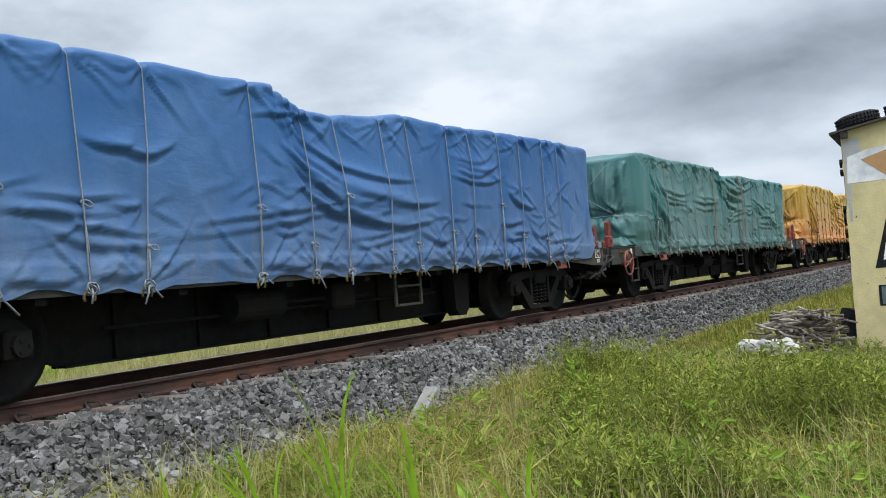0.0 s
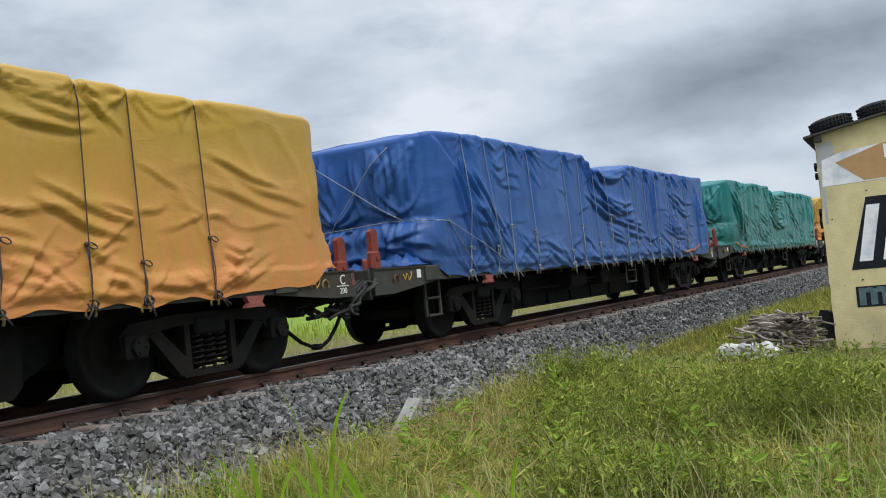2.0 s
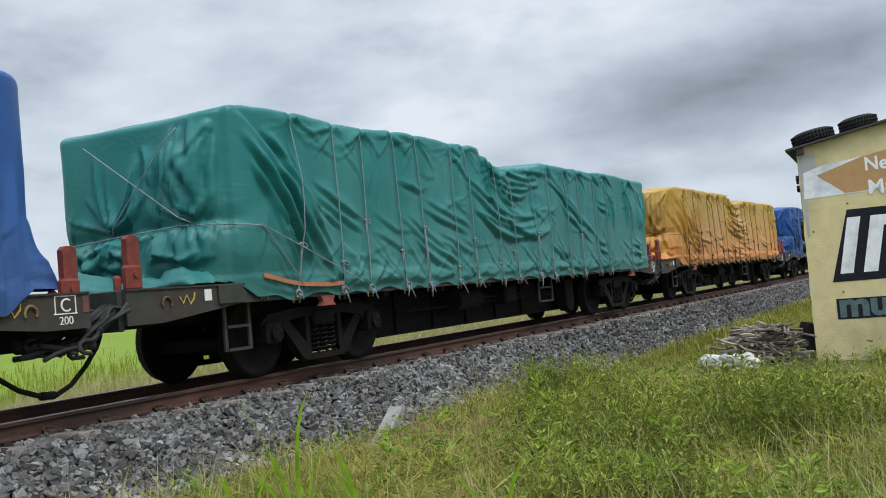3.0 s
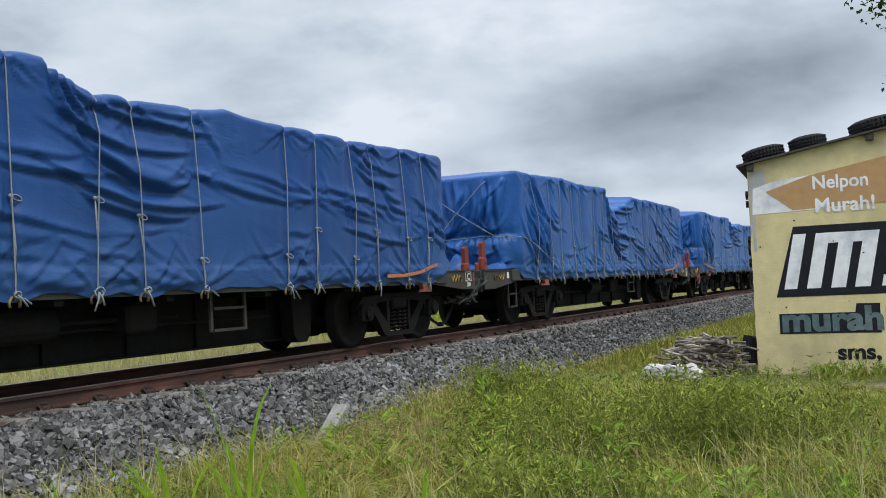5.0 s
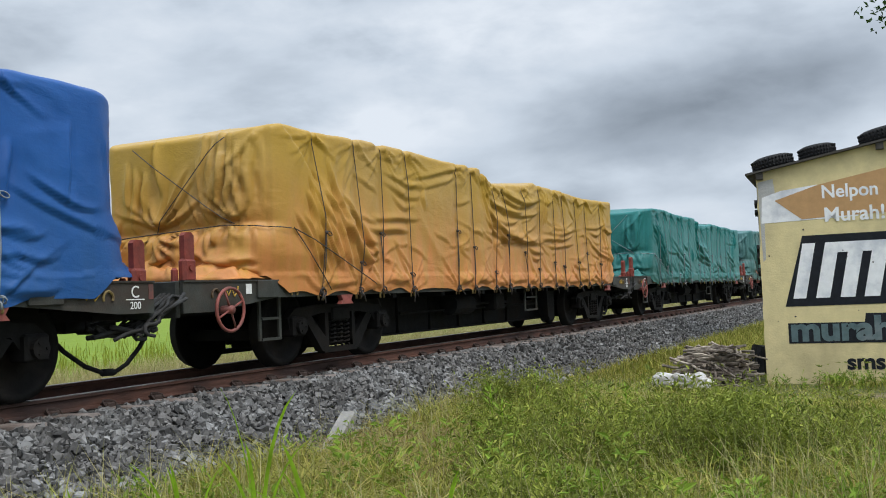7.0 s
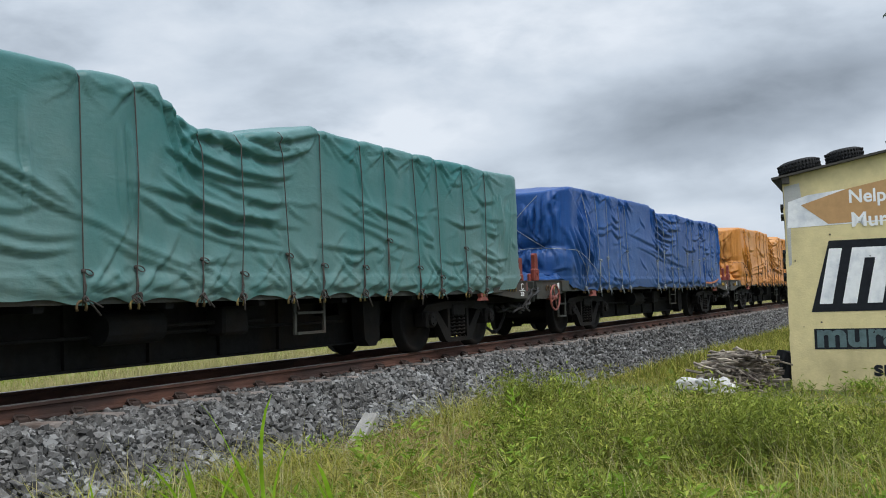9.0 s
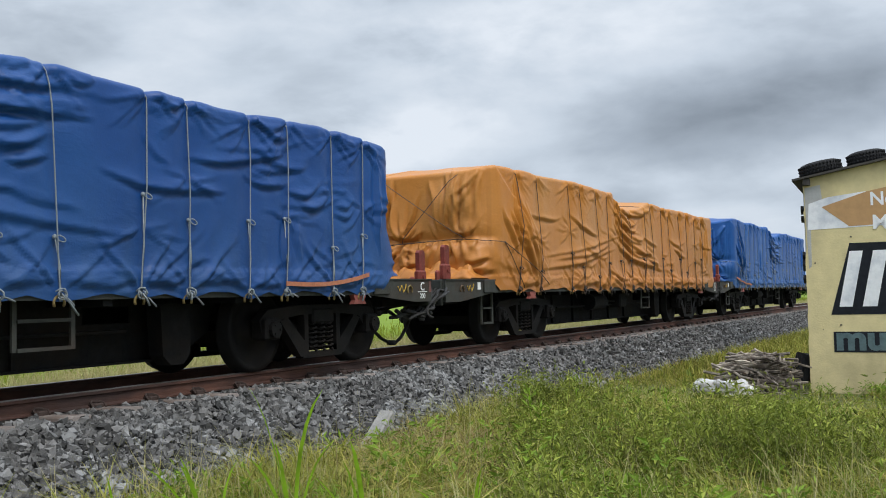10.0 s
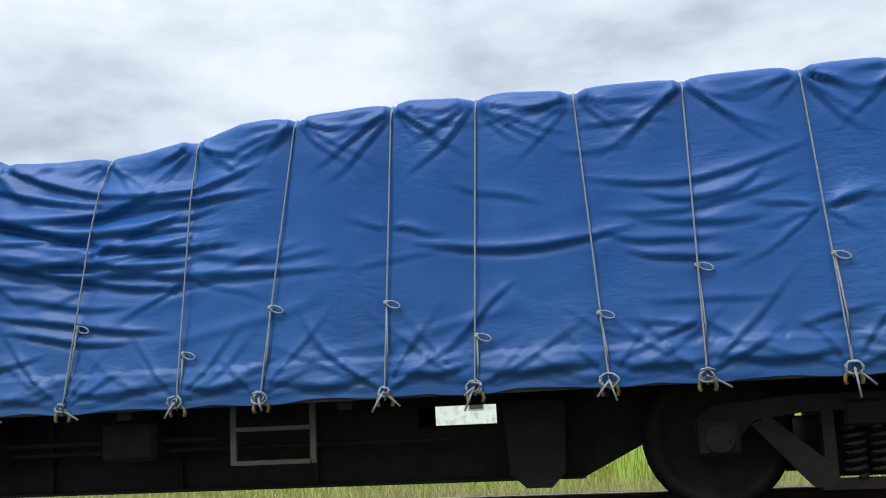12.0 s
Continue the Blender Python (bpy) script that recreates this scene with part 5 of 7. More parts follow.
    for y in belts:
        vs, count = [], 34
        for i in range(count):
            z = 0.84 + (s.height(y) - 0.845) * i / (count - 1)
            for e in (-0.03, 0.03):
                p = skin(y + e + 0.12 * (i / count), z, 0.024)
                vs.append([p.x, p.y, z])
        # pulled tight over the folds
        wide = [max(a[0], b[0]) for a, b in zip(vs[::2], vs[1::2])]
        for i, x in enumerate(taut(wide[:-3])):
            vs[2 * i][0] = vs[2 * i + 1][0] = x
        belt = from_arrays("belt", vs, np.array([(2 * i, 2 * i + 1, 2 * i + 3, 2 * i + 2) for i in range(count - 1)]), None, MAT["belt"], load)
        belt.modifiers.new("thick", "SOLIDIFY").thickness = 0.006
        tagged(belt, "worn brown webbing belt")
    for i in range(holes):
        y, z = -2.45 + i * 1.1, 1.75 - 0.2 * i
        vs = []
        for a in np.linspace(0, math.tau, 12)[:-1]:
            p = skin(y + 0.06 * math.cos(a) * (1 + 0.4 * math.sin(3 * a)), z + 0.24 * math.sin(a), 0.008)
            vs.append(p)
        bm = bmesh.new()
        bm.faces.new([bm.verts.new(v) for v in vs])
        part("tear", bm, MAT["brake"], load, "torn hole showing red goods beneath")
    return load


WAGONS = (  # colour, slack between the stacks, top of the leading and trailing stack, handbrake, rope, label, more
    ("blue", 0.20, 2.64, 2.57, False, "rope", "bright blue tarpaulin load roped down on the last wagon", dict(strap=((-9.75, -7.6, 1.06, 0.86),), rear=2.45)),
    ("orange", 0.25, 2.56, 2.50, False, "dark_rope", "orange canvas tarpaulin load roped with dark cord on a wagon", dict(rear=2.75)),
    ("navy", 0.12, 2.57, 2.47, True, "rope", "dark blue tarpaulin load roped down on a wagon", dict(strap=((0.4, 1.9, 0.88, 0.98),))),
    ("grey", 0.28, 2.61, 2.52, True, "dark_rope", "faded grey-green tarpaulin load roped down on a wagon", dict(rear=2.80, strap=((-9.75, -7.9, 1.14, 0.90),))),
    ("green", 0.16, 2.56, 2.48, True, "rope", "green tarpaulin load roped down on a wagon", {}),
    ("yellow", 0.16, 2.55, 2.46, True, "dark_rope", "yellow canvas tarpaulin load roped with dark cord on a wagon", dict(rear=1.9)),
    ("blue", 0.22, 2.60, 2.48, True, "rope", "bright blue tarpaulin load roped down on a wagon", dict(rear=2.65, strap=((-9.75, -7.8, 1.06, 0.88),))),
    ("blue", 0.38, 2.60, 2.57, False, "rope", "bright blue tarpaulin load roped down with a gap between stacks", dict(rear=2.5, strap=((0.3, 2.1, 0.86, 1.06),))),
    ("navy", 0.18, 2.58, 2.50, False, "rope", "dark blue tarpaulin load roped down on a wagon", dict(strap=((0.6, 2.0, 0.88, 1.02),))),
    ("yellow", 0.17, 2.57, 2.50, False, "dark_rope", "yellow canvas tarpaulin load roped with dark cord on a wagon", {}),
    ("green", 0.22, 2.61, 2.54, False, "rope", "deep green tarpaulin load roped down on a wagon", dict(rear=2.6, strap=((-9.75, -8.4, 1.00, 0.88),))),
    ("royal", 0.21, 2.60, 2.53, False, "rope", "royal blue tarpaulin load roped down on a wagon", dict(rear=2.6, strap=((0.6, 2.0, 0.88, 1.02),))),
    ("yellow", 0.19, 2.61, 2.51, True, "dark_rope", "yellow canvas tarpaulin load with a torn hole", dict(rear=2.6, holes=1)),
    ("grey", 0.15, 2.60, 2.51, True, "rope", "faded grey-green tarpaulin load with two brown belts", dict(belts=(-5.2, -2.85))),
    ("pale", 0.19, 2.58, 2.51, False, "rope", "faded pale blue tarpaulin load roped down on a wagon", dict(rear=2.78)),
)
TRAIN = []


def build_train():
    kinds = {hb: build_wagon(hb)[0] for hb in (False, True)}
    used = set()
    for n, (color, gap, top, back, hb, rope, label, more) in enumerate(WAGONS):
        if hb in used:
            wagon = copy_thing(kinds[hb], Matrix())
        else:
            wagon = kinds[hb]
            used.add(hb)
        tagged(wagon, "dark bogie flat wagon with a red handbrake wheel" if hb else "dark bogie flat wagon with red end stakes", "freight wagon", "wagons of the train")
        load = build_load(n + 1, color, label, gap, top, back=back, rope=rope, **more)
        TRAIN.append((n, wagon, load))
    stake = next(o for o in kinds[False].children if o.name.startswith("end_stake"))
    for n, wagon, load in TRAIN[1:]:
        ob = new("end_stake", stake.data)
        ob.parent = wagon
        ob.matrix_basis = pose(0, REAR - FRONT - 0.38, -0.09)
        tagged(ob, "red-brown steel end stake")
    for n, wagon, load in TRAIN:
        if n:
            bm = bmesh.new()
            tube(bm, [(0.34, REAR - 0.62, 0.52), (0.35, REAR - 0.45, 0.36), (0.36, REAR - 0.22, 0.21), (0.36, REAR - 0.02, 0.14), (0.36, REAR + 0.14, 0.13), (0.35, REAR + 0.30, 0.19), (0.34, REAR + 0.48, 0.33), (0.33, REAR + 0.62, 0.48), (0.32, REAR + 0.68, 0.58)], 0.022, 8)
            rod(bm, (0.36, REAR - 0.02, 0.138), (0.36, REAR + 0.12, 0.132), 0.034, 8)
            part("connecting_hose", bm, MAT["rubber"], wagon, "sagging black brake hose", True)
    bm = bmesh.new()
    wagon = TRAIN[0][1]
    box(bm, 0.86, 0.96, 3.20, 3.32, 1.06, 1.36, 0.035)
    rod(bm, (0.91, 3.26, 0.93), (0.91, 3.26, 1.10), 0.012, 8)
    part("tail_lamp", bm, MAT["lamp"], wagon, "unlit dark red tail lamp")
    bm = bmesh.new()
    tube(bm, [(0.25, 3.5, 0.62), (0.26, 3.62, 0.60), (0.26, 3.66, 0.5), (0.25, 3.66, 0.38)], 0.022, 7)
    part("hanging_hose", bm, MAT["rubber"], wagon)


build_train()


# ---- painted hut beside the track ----
def place_at(azimuth, far, z=0.0):
    a = radians(azimuth)
    return Vector((-math.sin(a) * far, math.cos(a) * far, z))


def sign_text(text, x0, x1, z0, height, mat, parent, proud, bold=0.0, upper=True):
    """Lettering from x0 to x1 on the wall, standing on z0; height is that of the whole word."""
    cu = bpy.data.curves.new("lettering", "FONT")
    cu.body, cu.size, cu.extrude, cu.offset = text, 0.3, 0.0015, bold
    cu.materials.append(mat)
    ob = new("lettering", cu)
    bpy.context.view_layer.update()
    low, high = ob.bound_box[0], ob.bound_box[6]
    sx, sz = (x1 - x0) / (high[0] - low[0]), height / (high[1] - low[1])
    ob.parent = parent
    ob.matrix_basis = pose(x0 - low[0] * sx, -proud, z0 - low[1] * sz, 90, 0, 0) @ Matrix.Diagonal((sx, sz, 1, 1))
    return ob


def wall_shape(name, points, mat, parent, proud, label=""):
    bm = bmesh.new()
    a = [bm.verts.new((x, -proud, z)) for x, z in points]
    b = [bm.verts.new((x, 0.0, z)) for x, z in points]
    bm.faces.new(a)
    bm.faces.new(b[::-1])
    for i in range(len(points)):
        bm.faces.new((a[i], b[i], b[(i + 1) % len(points)], a[(i + 1) % len(points)]))
    bmesh.ops.recalc_face_normals(bm, faces=bm.faces)
    return part(name, bm, mat, parent, label)


FOOT = -0.76


def build_hut():
    hut = tagged(new("painted_hut"), "small pale yellow plastered hut with a painted advertisement", "hut")
    hut.matrix_basis = Matrix.Translation(place_at(4.5, 15.0)) @ pose(0, 0, 0, 0, 0, 4.5)
    x0, x1, deep = -1.035, 2.6, 2.4

    def top(x):
        return 2.245 + 0.182 * (x - x0)

    # walls with a ragged front corner
    bm = bmesh.new()
    rng = random.Random(3)
    zs = np.linspace(FOOT, top(x0), 26)
    left = [(x0 + (rng.uniform(0, 0.014) if z < 1.2 else rng.uniform(0, 0.03)), z) for z in zs]
    outline = left + [(x1, top(x1)), (x1, FOOT)]
    a = [bm.verts.new((x, 0, z)) for x, z in outline]
    b = [bm.verts.new((x, 0.14, z)) for x, z in outline]
    bm.faces.new(a)
    bm.faces.new(b[::-1])
    for i in range(len(outline)):
        bm.faces.new((a[i], b[i], b[(i + 1) % len(outline)], a[(i + 1) % len(outline)]))
    bmesh.ops.recalc_face_normals(bm, faces=bm.faces)
    part("front_wall", bm, MAT["wall"], hut, "pale yellow painted plaster wall")
    for name, xa, xb, ya, yb in (("side_wall", x0, x0 + 0.14, 0.14, deep), ("side_wall", x1 - 0.14, x1, 0.14, deep), ("rear_wall", x0, x1, deep, deep + 0.14)):
        bm = bmesh.new()
        c = [(xa, ya), (xb, ya), (xb, yb), (xa, yb)]
        lo = [bm.verts.new((x, y, FOOT)) for x, y in c]
        hi = [bm.verts.new((x, y, top(x))) for x, y in c]
        bm.faces.new(lo[::-1])
        bm.faces.new(hi)
        for i in range(4):
            bm.faces.new((lo[i], lo[(i + 1) % 4], hi[(i + 1) % 4], hi[i]))
        part(name, bm, MAT["bare"], hut)
    bm = bmesh.new()
    lo, hi = [], []
    for x, y in ((x0 - 0.13, -0.10), (x1 + 0.1, -0.10), (x1 + 0.1, deep + 0.2), (x0 - 0.13, deep + 0.2)):
        lo.append(bm.verts.new((x, y, top(x) + 0.002)))
        hi.append(bm.verts.new((x, y, top(x) + 0.032)))
    bm.faces.new(lo[::-1])
    bm.faces.new(hi)
    for i in range(4):
        bm.faces.new((lo[i], lo[(i + 1) % 4], hi[(i + 1) % 4], hi[i]))
    part("roof", bm, MAT["sheet"], hut, "thin dark roof sheet")
    for x in (x0 + 0.06, 0.62, 1.7):
        bm = bmesh.new()
        box(bm, x - 0.05, x + 0.05, -0.08, -0.003, top(x) - 0.10, top(x), 0.008)
        part("roof_batten", bm, MAT["sheet"], hut)
    # bare patch and rags at the ragged corner
    wall_shape("bare_patch", [(-1.0, 1.62), (-1.01, 2.12), (-0.80, 2.16), (-0.78, 1.95), (-0.86, 1.86), (-0.90, 1.66), (-0.94, 1.60), (-0.95, 1.02), (-0.985, 0.98)], MAT["bare"], hut, 0.003, "bare grey plaster where paint fell off")
    for z, s in ((1.83, 0.05), (1.70, 0.04), (1.18, 0.05), (1.05, 0.07), (0.85, 0.05)):
        bm = bmesh.new()
        prism(bm, [(0.02, z), (0.06, z + s), (0.12, z + 0.3 * s), (0.10, z - 1.4 * s), (0.05, z - 0.8 * s)], x0 - 0.035, x0 + 0.004)
        part("torn_edge", bm, MAT["rubber"], hut)
    # chips in the plaster
    for i in range(16):
        cx, cz, k = rng.uniform(-0.95, 1.4), rng.uniform(-0.6, 2.1), rng.uniform(0.006, 0.016)
        wall_shape("chip", [(cx + k * rng.uniform(0.6, 1.3) * math.cos(a), cz + k * rng.uniform(0.6, 1.3) * math.sin(a)) for a in np.linspace(0, math.tau, 7)[:-1]], MAT["sheet"], hut, 0.0078)
    # arrow panel
    wall_shape("white_panel", [(-0.985, 1.53), (-0.96, 1.90), (-0.70, 1.98), (-0.25, 2.03), (0.3, 2.05), (0.3, 1.56)], MAT["signwhite"], hut, 0.0035, "white painted panel")
    wall_shape("arrow", [(-0.79, 1.845), (-0.44, 1.56), (1.2, 1.60), (1.2, 2.26), (0.85, 2.23), (-0.2, 2.03)], MAT["signbrown"], hut, 0.006, "tan painted arrow")
    sign_text("Nelpon", -0.155, 0.566, 1.775, 0.245, MAT["signwhite"], hut, 0.0075, 0.006)
    sign_text("Murah!", -0.136, 0.635, 1.50, 0.205, MAT["signwhite"], hut, 0.0075, 0.006)
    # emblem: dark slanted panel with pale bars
    wall_shape("emblem_panel", [(-0.72, 0.335), (1.45, 0.34), (1.72, 1.33), (-0.448, 1.325)], MAT["signblack"], hut, 0.004, "black slanted panel of the advertisement")
    lo_z, hi_z, slant = 0.445, 1.215, 0.16

    def bar(a, b, za, zb):
        k = slant / (hi_z - lo_z)
        wall_shape("emblem_bar", [(a + k * (za - lo_z), za), (b + k * (za - lo_z), za), (b + k * (zb - lo_z), zb), (a + k * (zb - lo_z), zb)], MAT["signwhite"], hut, 0.0065)

    bar(-0.61, -0.44, lo_z, hi_z)
    for a, b in ((-0.31, -0.125), (0.008, 0.20), (0.316, 0.515)):
        bar(a, b, lo_z, hi_z - 0.145)
    bar(-0.31, 0.515, hi_z - 0.145, hi_z)
    bar(0.66, 1.25, lo_z, lo_z + 0.15)
    bar(0.66, 1.25, hi_z - 0.145, hi_z)
    bar(0.75, 1.25, 0.76, 0.90)
    bar(1.07, 1.25, lo_z + 0.15, 0.76)
    bar(1.07, 1.25, 0.90, hi_z - 0.145)
    # dark backing behind the outlined word
    wall_shape("word_backing", [(-0.70, -0.185), (0.30, -0.19), (0.62, -0.195), (0.62, 0.21), (0.32, 0.215), (0.30, 0.095), (-0.70, 0.10)], MAT["signblack"], hut, 0.004)
    sign_text("murah!", -0.665, 0.79, -0.165, 0.355, MAT["signteal"], hut, 0.006, 0.012)
    sign_text("sms,", 0.045, 0.60, -0.60, 0.195, MAT["signblack"], hut, 0.005, 0.010)
    return hut


def build_tyre(x, y, tilt, radius, hut_pose):
    bm = bmesh.new()
    r = 0.10
    prof = []
    for a in np.linspace(0, math.tau, 15)[:-1]:
        c, s = math.cos(a), math.sin(a)
        prof.append((math.copysign(abs(s) ** 0.7, s) * r, radius - r + math.copysign(abs(c) ** 0.7, c) * r))
    seg = 36
    rings = []
    for k in range(seg):
        ang = k * math.tau / seg
        rings.append([bm.verts.new((rr * math.cos(ang), rr * math.sin(ang), h)) for h, rr in prof])
    for k in range(seg):
        p, q = rings[k], rings[(k + 1) % seg]
        for i in range(len(prof)):
            bm.faces.new((p[i], q[i], q[(i + 1) % len(prof)], p[(i + 1) % len(prof)]))
    for k in range(seg):
        ang = (k + 0.5) * math.tau / seg
        c, s = math.cos(ang), math.sin(ang)
        for h in (-0.05, 0.0, 0.05):
            rod(bm, ((radius - 0.004) * c, (radius - 0.004) * s, h - 0.018), ((radius + 0.006) * c, (radius + 0.006) * s, h + 0.018), 0.012, 4)
    bmesh.ops.recalc_face_normals(bm, faces=bm.faces)
    ob = part("tyre", bm, MAT["rubber"], None, "", True)
    z = 2.245 + 0.182 * (x + 1.035) + 0.034 + 0.088
    ob.matrix_basis = hut_pose @ pose(x, y, z, 0, -10.3 + tilt, 0)
    tagged(ob, "worn black car tyre lying on the roof sheet", "tyre", "tyres holding down the roof")


def build_slot_backdrop():
    """Pale house shape added far out, to whiten the view through the wagon slots."""
    house = tagged(new("house"), "pale house shape added beyond the field to whiten the wagon slots", "house")
    house.matrix_basis = Matrix.Translation(place_at(97, 75.0, -0.95)) @ pose(0, 0, 0, 0, 0, 97)
    bm = bmesh.new()
    box(bm, -9, 9, 0, 7, 0, 3.1, 0.02)
    part("wall", bm, MAT["signwhite"], house, "white wall of the added house shape")
    bm = bmesh.new()
    prism(bm, [(-0.8, 3.1), (3.5, 5.2), (7.8, 3.1), (7.8, 3.0), (3.5, 5.05), (-0.8, 3.0)], -9.6, 9.6)
    part("roof", bm, MAT["sheet"], house, "dark roof of the added house shape")
    for x in (-6.5, -2.5, 2.0, 6.0):
        bm = bmesh.new()
        box(bm, x - 0.6, x + 0.6, -0.04, 0.02, 1.0, 2.2, 0.01)
        window = part("window", bm, MAT["bare"], house)
        bm = bmesh.new()
        box(bm, x - 0.5, x + 0.5, -0.06, -0.03, 1.1, 2.1)
        part("pane", bm, MAT["sheet"], window)


build_slot_backdrop()
HUT = build_hut()
for tx, ty, tt, tr in ((-0.80, 0.26, 0, 0.285), (-0.19, 0.28, 2.5, 0.25), (0.70, 0.30, 0, 0.33)):
    build_tyre(tx, ty, tt, tr, HUT.matrix_basis)


# ---- things on the ground ----
def build_post():
    bm = bmesh.new()
    box(bm, -0.055, 0.055, -0.065, 0.065, -0.25, 0.63, 0.015)
    for v in bm.verts:
        v.co += Vector((noise.noise(v.co * 9), noise.noise(v.co * 9 + Vector((5, 0, 0))), noise.noise(v.co * 7))) * 0.012
    ob = part("concrete_marker", bm, MAT["concrete"])
    foot, head = Vector((-4.86, 7.46, -0.67)), Vector((-4.93, 8.02, -0.36))
    ob.matrix_basis = Matrix.Translation(foot) @ (head - foot).to_track_quat("Z", "X").to_matrix().to_4x4()
    tagged(ob, "weathered concrete marker post leaning at the ballast foot", "marker post")


def build_sticks():
    rng = random.Random(8)
    pile = tagged(new("brushwood_heap"), "heap of dry grey sticks and twigs beside the hut", "brushwood heap")
    c = Vector((-2.86, 14.6, -0.74))
    pile.location = c
    shapes = []
    for k in range(6):
        bm = bmesh.new()
        n, bend = 5, rng.uniform(0.02, 0.07)
        tube(bm, [(0.06 * math.sin(k + i) * bend * 10, (i / (n - 1) - 0.5), bend * math.sin(i * 1.3 + k)) for i in range(n)], 0.014 + 0.004 * (k % 3), 5)
        me = bpy.data.meshes.new("stick")
        bm.to_mesh(me)
        bm.free()
        me.materials.append(MAT["stick"])
        shapes.append(me)
    for i in range(290):
        r = abs(rng.gauss(0, 0.36))
        a = rng.uniform(0, math.tau)
        x, y = 0.75 * min(r, 0.95) * math.cos(a) * 1.05 + rng.uniform(-0.1, 0.1), min(r, 1.0) * math.sin(a) * 0.95
        top = 0.52 * max(0, 1 - (x * x / 0.6 + y * y / 0.75))
        z = rng.uniform(0.015, 0.03 + top)
        s = rng.uniform(0.3, 0.75)
        x = min(x, 0.40)
        ob = new("stick", rng.choice(shapes))
        ob.parent = pile
        ob.matrix_basis = pose(x, y, z, rng.gauss(0, 7), rng.uniform(0, 360), rng.gauss(70, 40)) @ Matrix.Diagonal((1, s, 1, 1))


def build_bag():
    bm = bmesh.new()
    bmesh.ops.create_icosphere(bm, subdivisions=4, radius=1.0)
    for v in bm.verts:
        p = v.co.copy()
        k = 0.35 * noise.noise(p * 1.5) + 0.30 * (1 - min(1, abs(noise.noise(p * 2.6 + Vector((3, 1, 0)))) * 3.2)) - 0.22 * (1 - min(1, abs(noise.noise(p * 4.3)) * 4)) + 0.08 * noise.noise(p * 9)
        v.co = Vector((p.x * 0.42 * (1 + k), p.y * 0.20 * (1 + k), max(p.z, -0.35) * 0.115 * (1 + 1.6 * k)))
    ob = part("plastic_sack", bm, MAT["bag"], None, "", True)
    ob.matrix_basis = pose(-3.05, 13.6, -0.62, 0, 0, -32)
    tagged(ob, "crumpled empty white plastic sack lying in the grass", "sack")
    bm = bmesh.new()
    bmesh.ops.create_icosphere(bm, subdivisions=3, radius=1.0)
    for v in bm.verts:
        p = v.co.copy()
        k = 0.3 * noise.noise(p * 2.1 + Vector((7, 0, 0))) + 0.1 * noise.noise(p * 6)
        v.co = Vector((p.x * 0.17 * (1 + k), p.y * 0.15 * (1 + k), max(p.z, -0.4) * 0.13 * (1 + k)))
    ob = part("plastic_sack", bm, MAT["bag"], None, "", True)
    ob.matrix_basis = pose(-3.36, 13.6, -0.60, 0, 0, 20)
    tagged(ob, "small crumpled white plastic sack lying in the grass", "sack")


def build_dark_lump():
    # dark lump added for an unidentified dark spot behind the brushwood heap
    bm = bmesh.new()
    rod(bm, (0, 0, -0.1), (0.02, 0.03, 0.42), 0.17, 14, 0.14)
    bmesh.ops.subdivide_edges(bm, edges=bm.edges, cuts=2)
    for v in bm.verts:
        v.co += Vector((noise.noise(v.co * 6), noise.noise(v.co * 6 + Vector((9, 0, 0))), noise.noise(v.co * 5))) * 0.05
    ob = part("charred_stump", bm, MAT["rubber"])
    ob.matrix_basis = pose(-2.50, 16.2, -0.72)
    tagged(ob, "dark lump added behind the brushwood heap", "stump")


build_post()
build_sticks()
build_bag()
build_dark_lump()


# ---- vegetation ----
def blades(name, base, height, width, lean, mat, label, seed, bend=0.35, parent=None):
    """Many tapered blades: base (n, 3), height, width (n), lean (n, 2)."""
    rng = np.random.default_rng(seed)
    n = len(base)
    a = rng.uniform(0, math.tau, n)
    side = np.stack([np.cos(a), np.sin(a), np.zeros(n)], 1) * (width[:, None] / 2)
    up = np.stack([lean[:, 0], lean[:, 1], np.ones(n)], 1)
    mid = base + up * (height * 0.55)[:, None] * np.array([0.6, 0.6, 1.0])
    tip = base + up * height[:, None] * np.array([1.5, 1.5, 1.0]) - np.array([0, 0, 1.0]) * (np.hypot(lean[:, 0], lean[:, 1]) * height * bend)[:, None]
    verts = np.stack([base - side, base + side, mid - side * 0.8, mid + side * 0.8, tip], 1).reshape(-1, 3)
    k = np.arange(n)[:, None] * 5
    ob = from_arrays(name, verts, k + np.array([0, 1, 3, 2]), k + np.array([2, 3, 4]), mat, parent)
    if label:
        tagged(ob, label, "grass", kind="stuff")
    return ob


def leaves(name, centre, direction, length, width, mat, parent=None, seed=0):
    """Many small folded leaves: centre and direction (n, 3), length, width (n)."""
    rng = np.random.default_rng(seed)
    n = len(centre)
    d = direction / np.linalg.norm(direction, axis=1, keepdims=True)
    s = np.cross(d, rng.normal(size=(n, 3)) * 0.5 + np.array([0, 0, 1.0]))
    s /= np.linalg.norm(s, axis=1, keepdims=True) + 1e-9
    u = np.cross(s, d)
    L, W = length[:, None], width[:, None]
    verts = np.stack([centre, centre + d * L * 0.45 + s * W / 2 + u * W * 0.15, centre + d * L - u * L * 0.12, centre + d * L * 0.45 - s * W / 2 + u * W * 0.15], 1).reshape(-1, 3)
    k = np.arange(n)[:, None] * 4
    return from_arrays(name, verts, None, np.concatenate([k + np.array([0, 1, 2]), k + np.array([0, 2, 3])]), mat, parent)


def field_noise(x, y, f, seed):
    return np.array([noise.noise((a * f, b * f, seed)) for a, b in zip(x, y)])


def soil(x, y):
    return np.array([ground_height(a, b) for a, b in zip(x, y)])


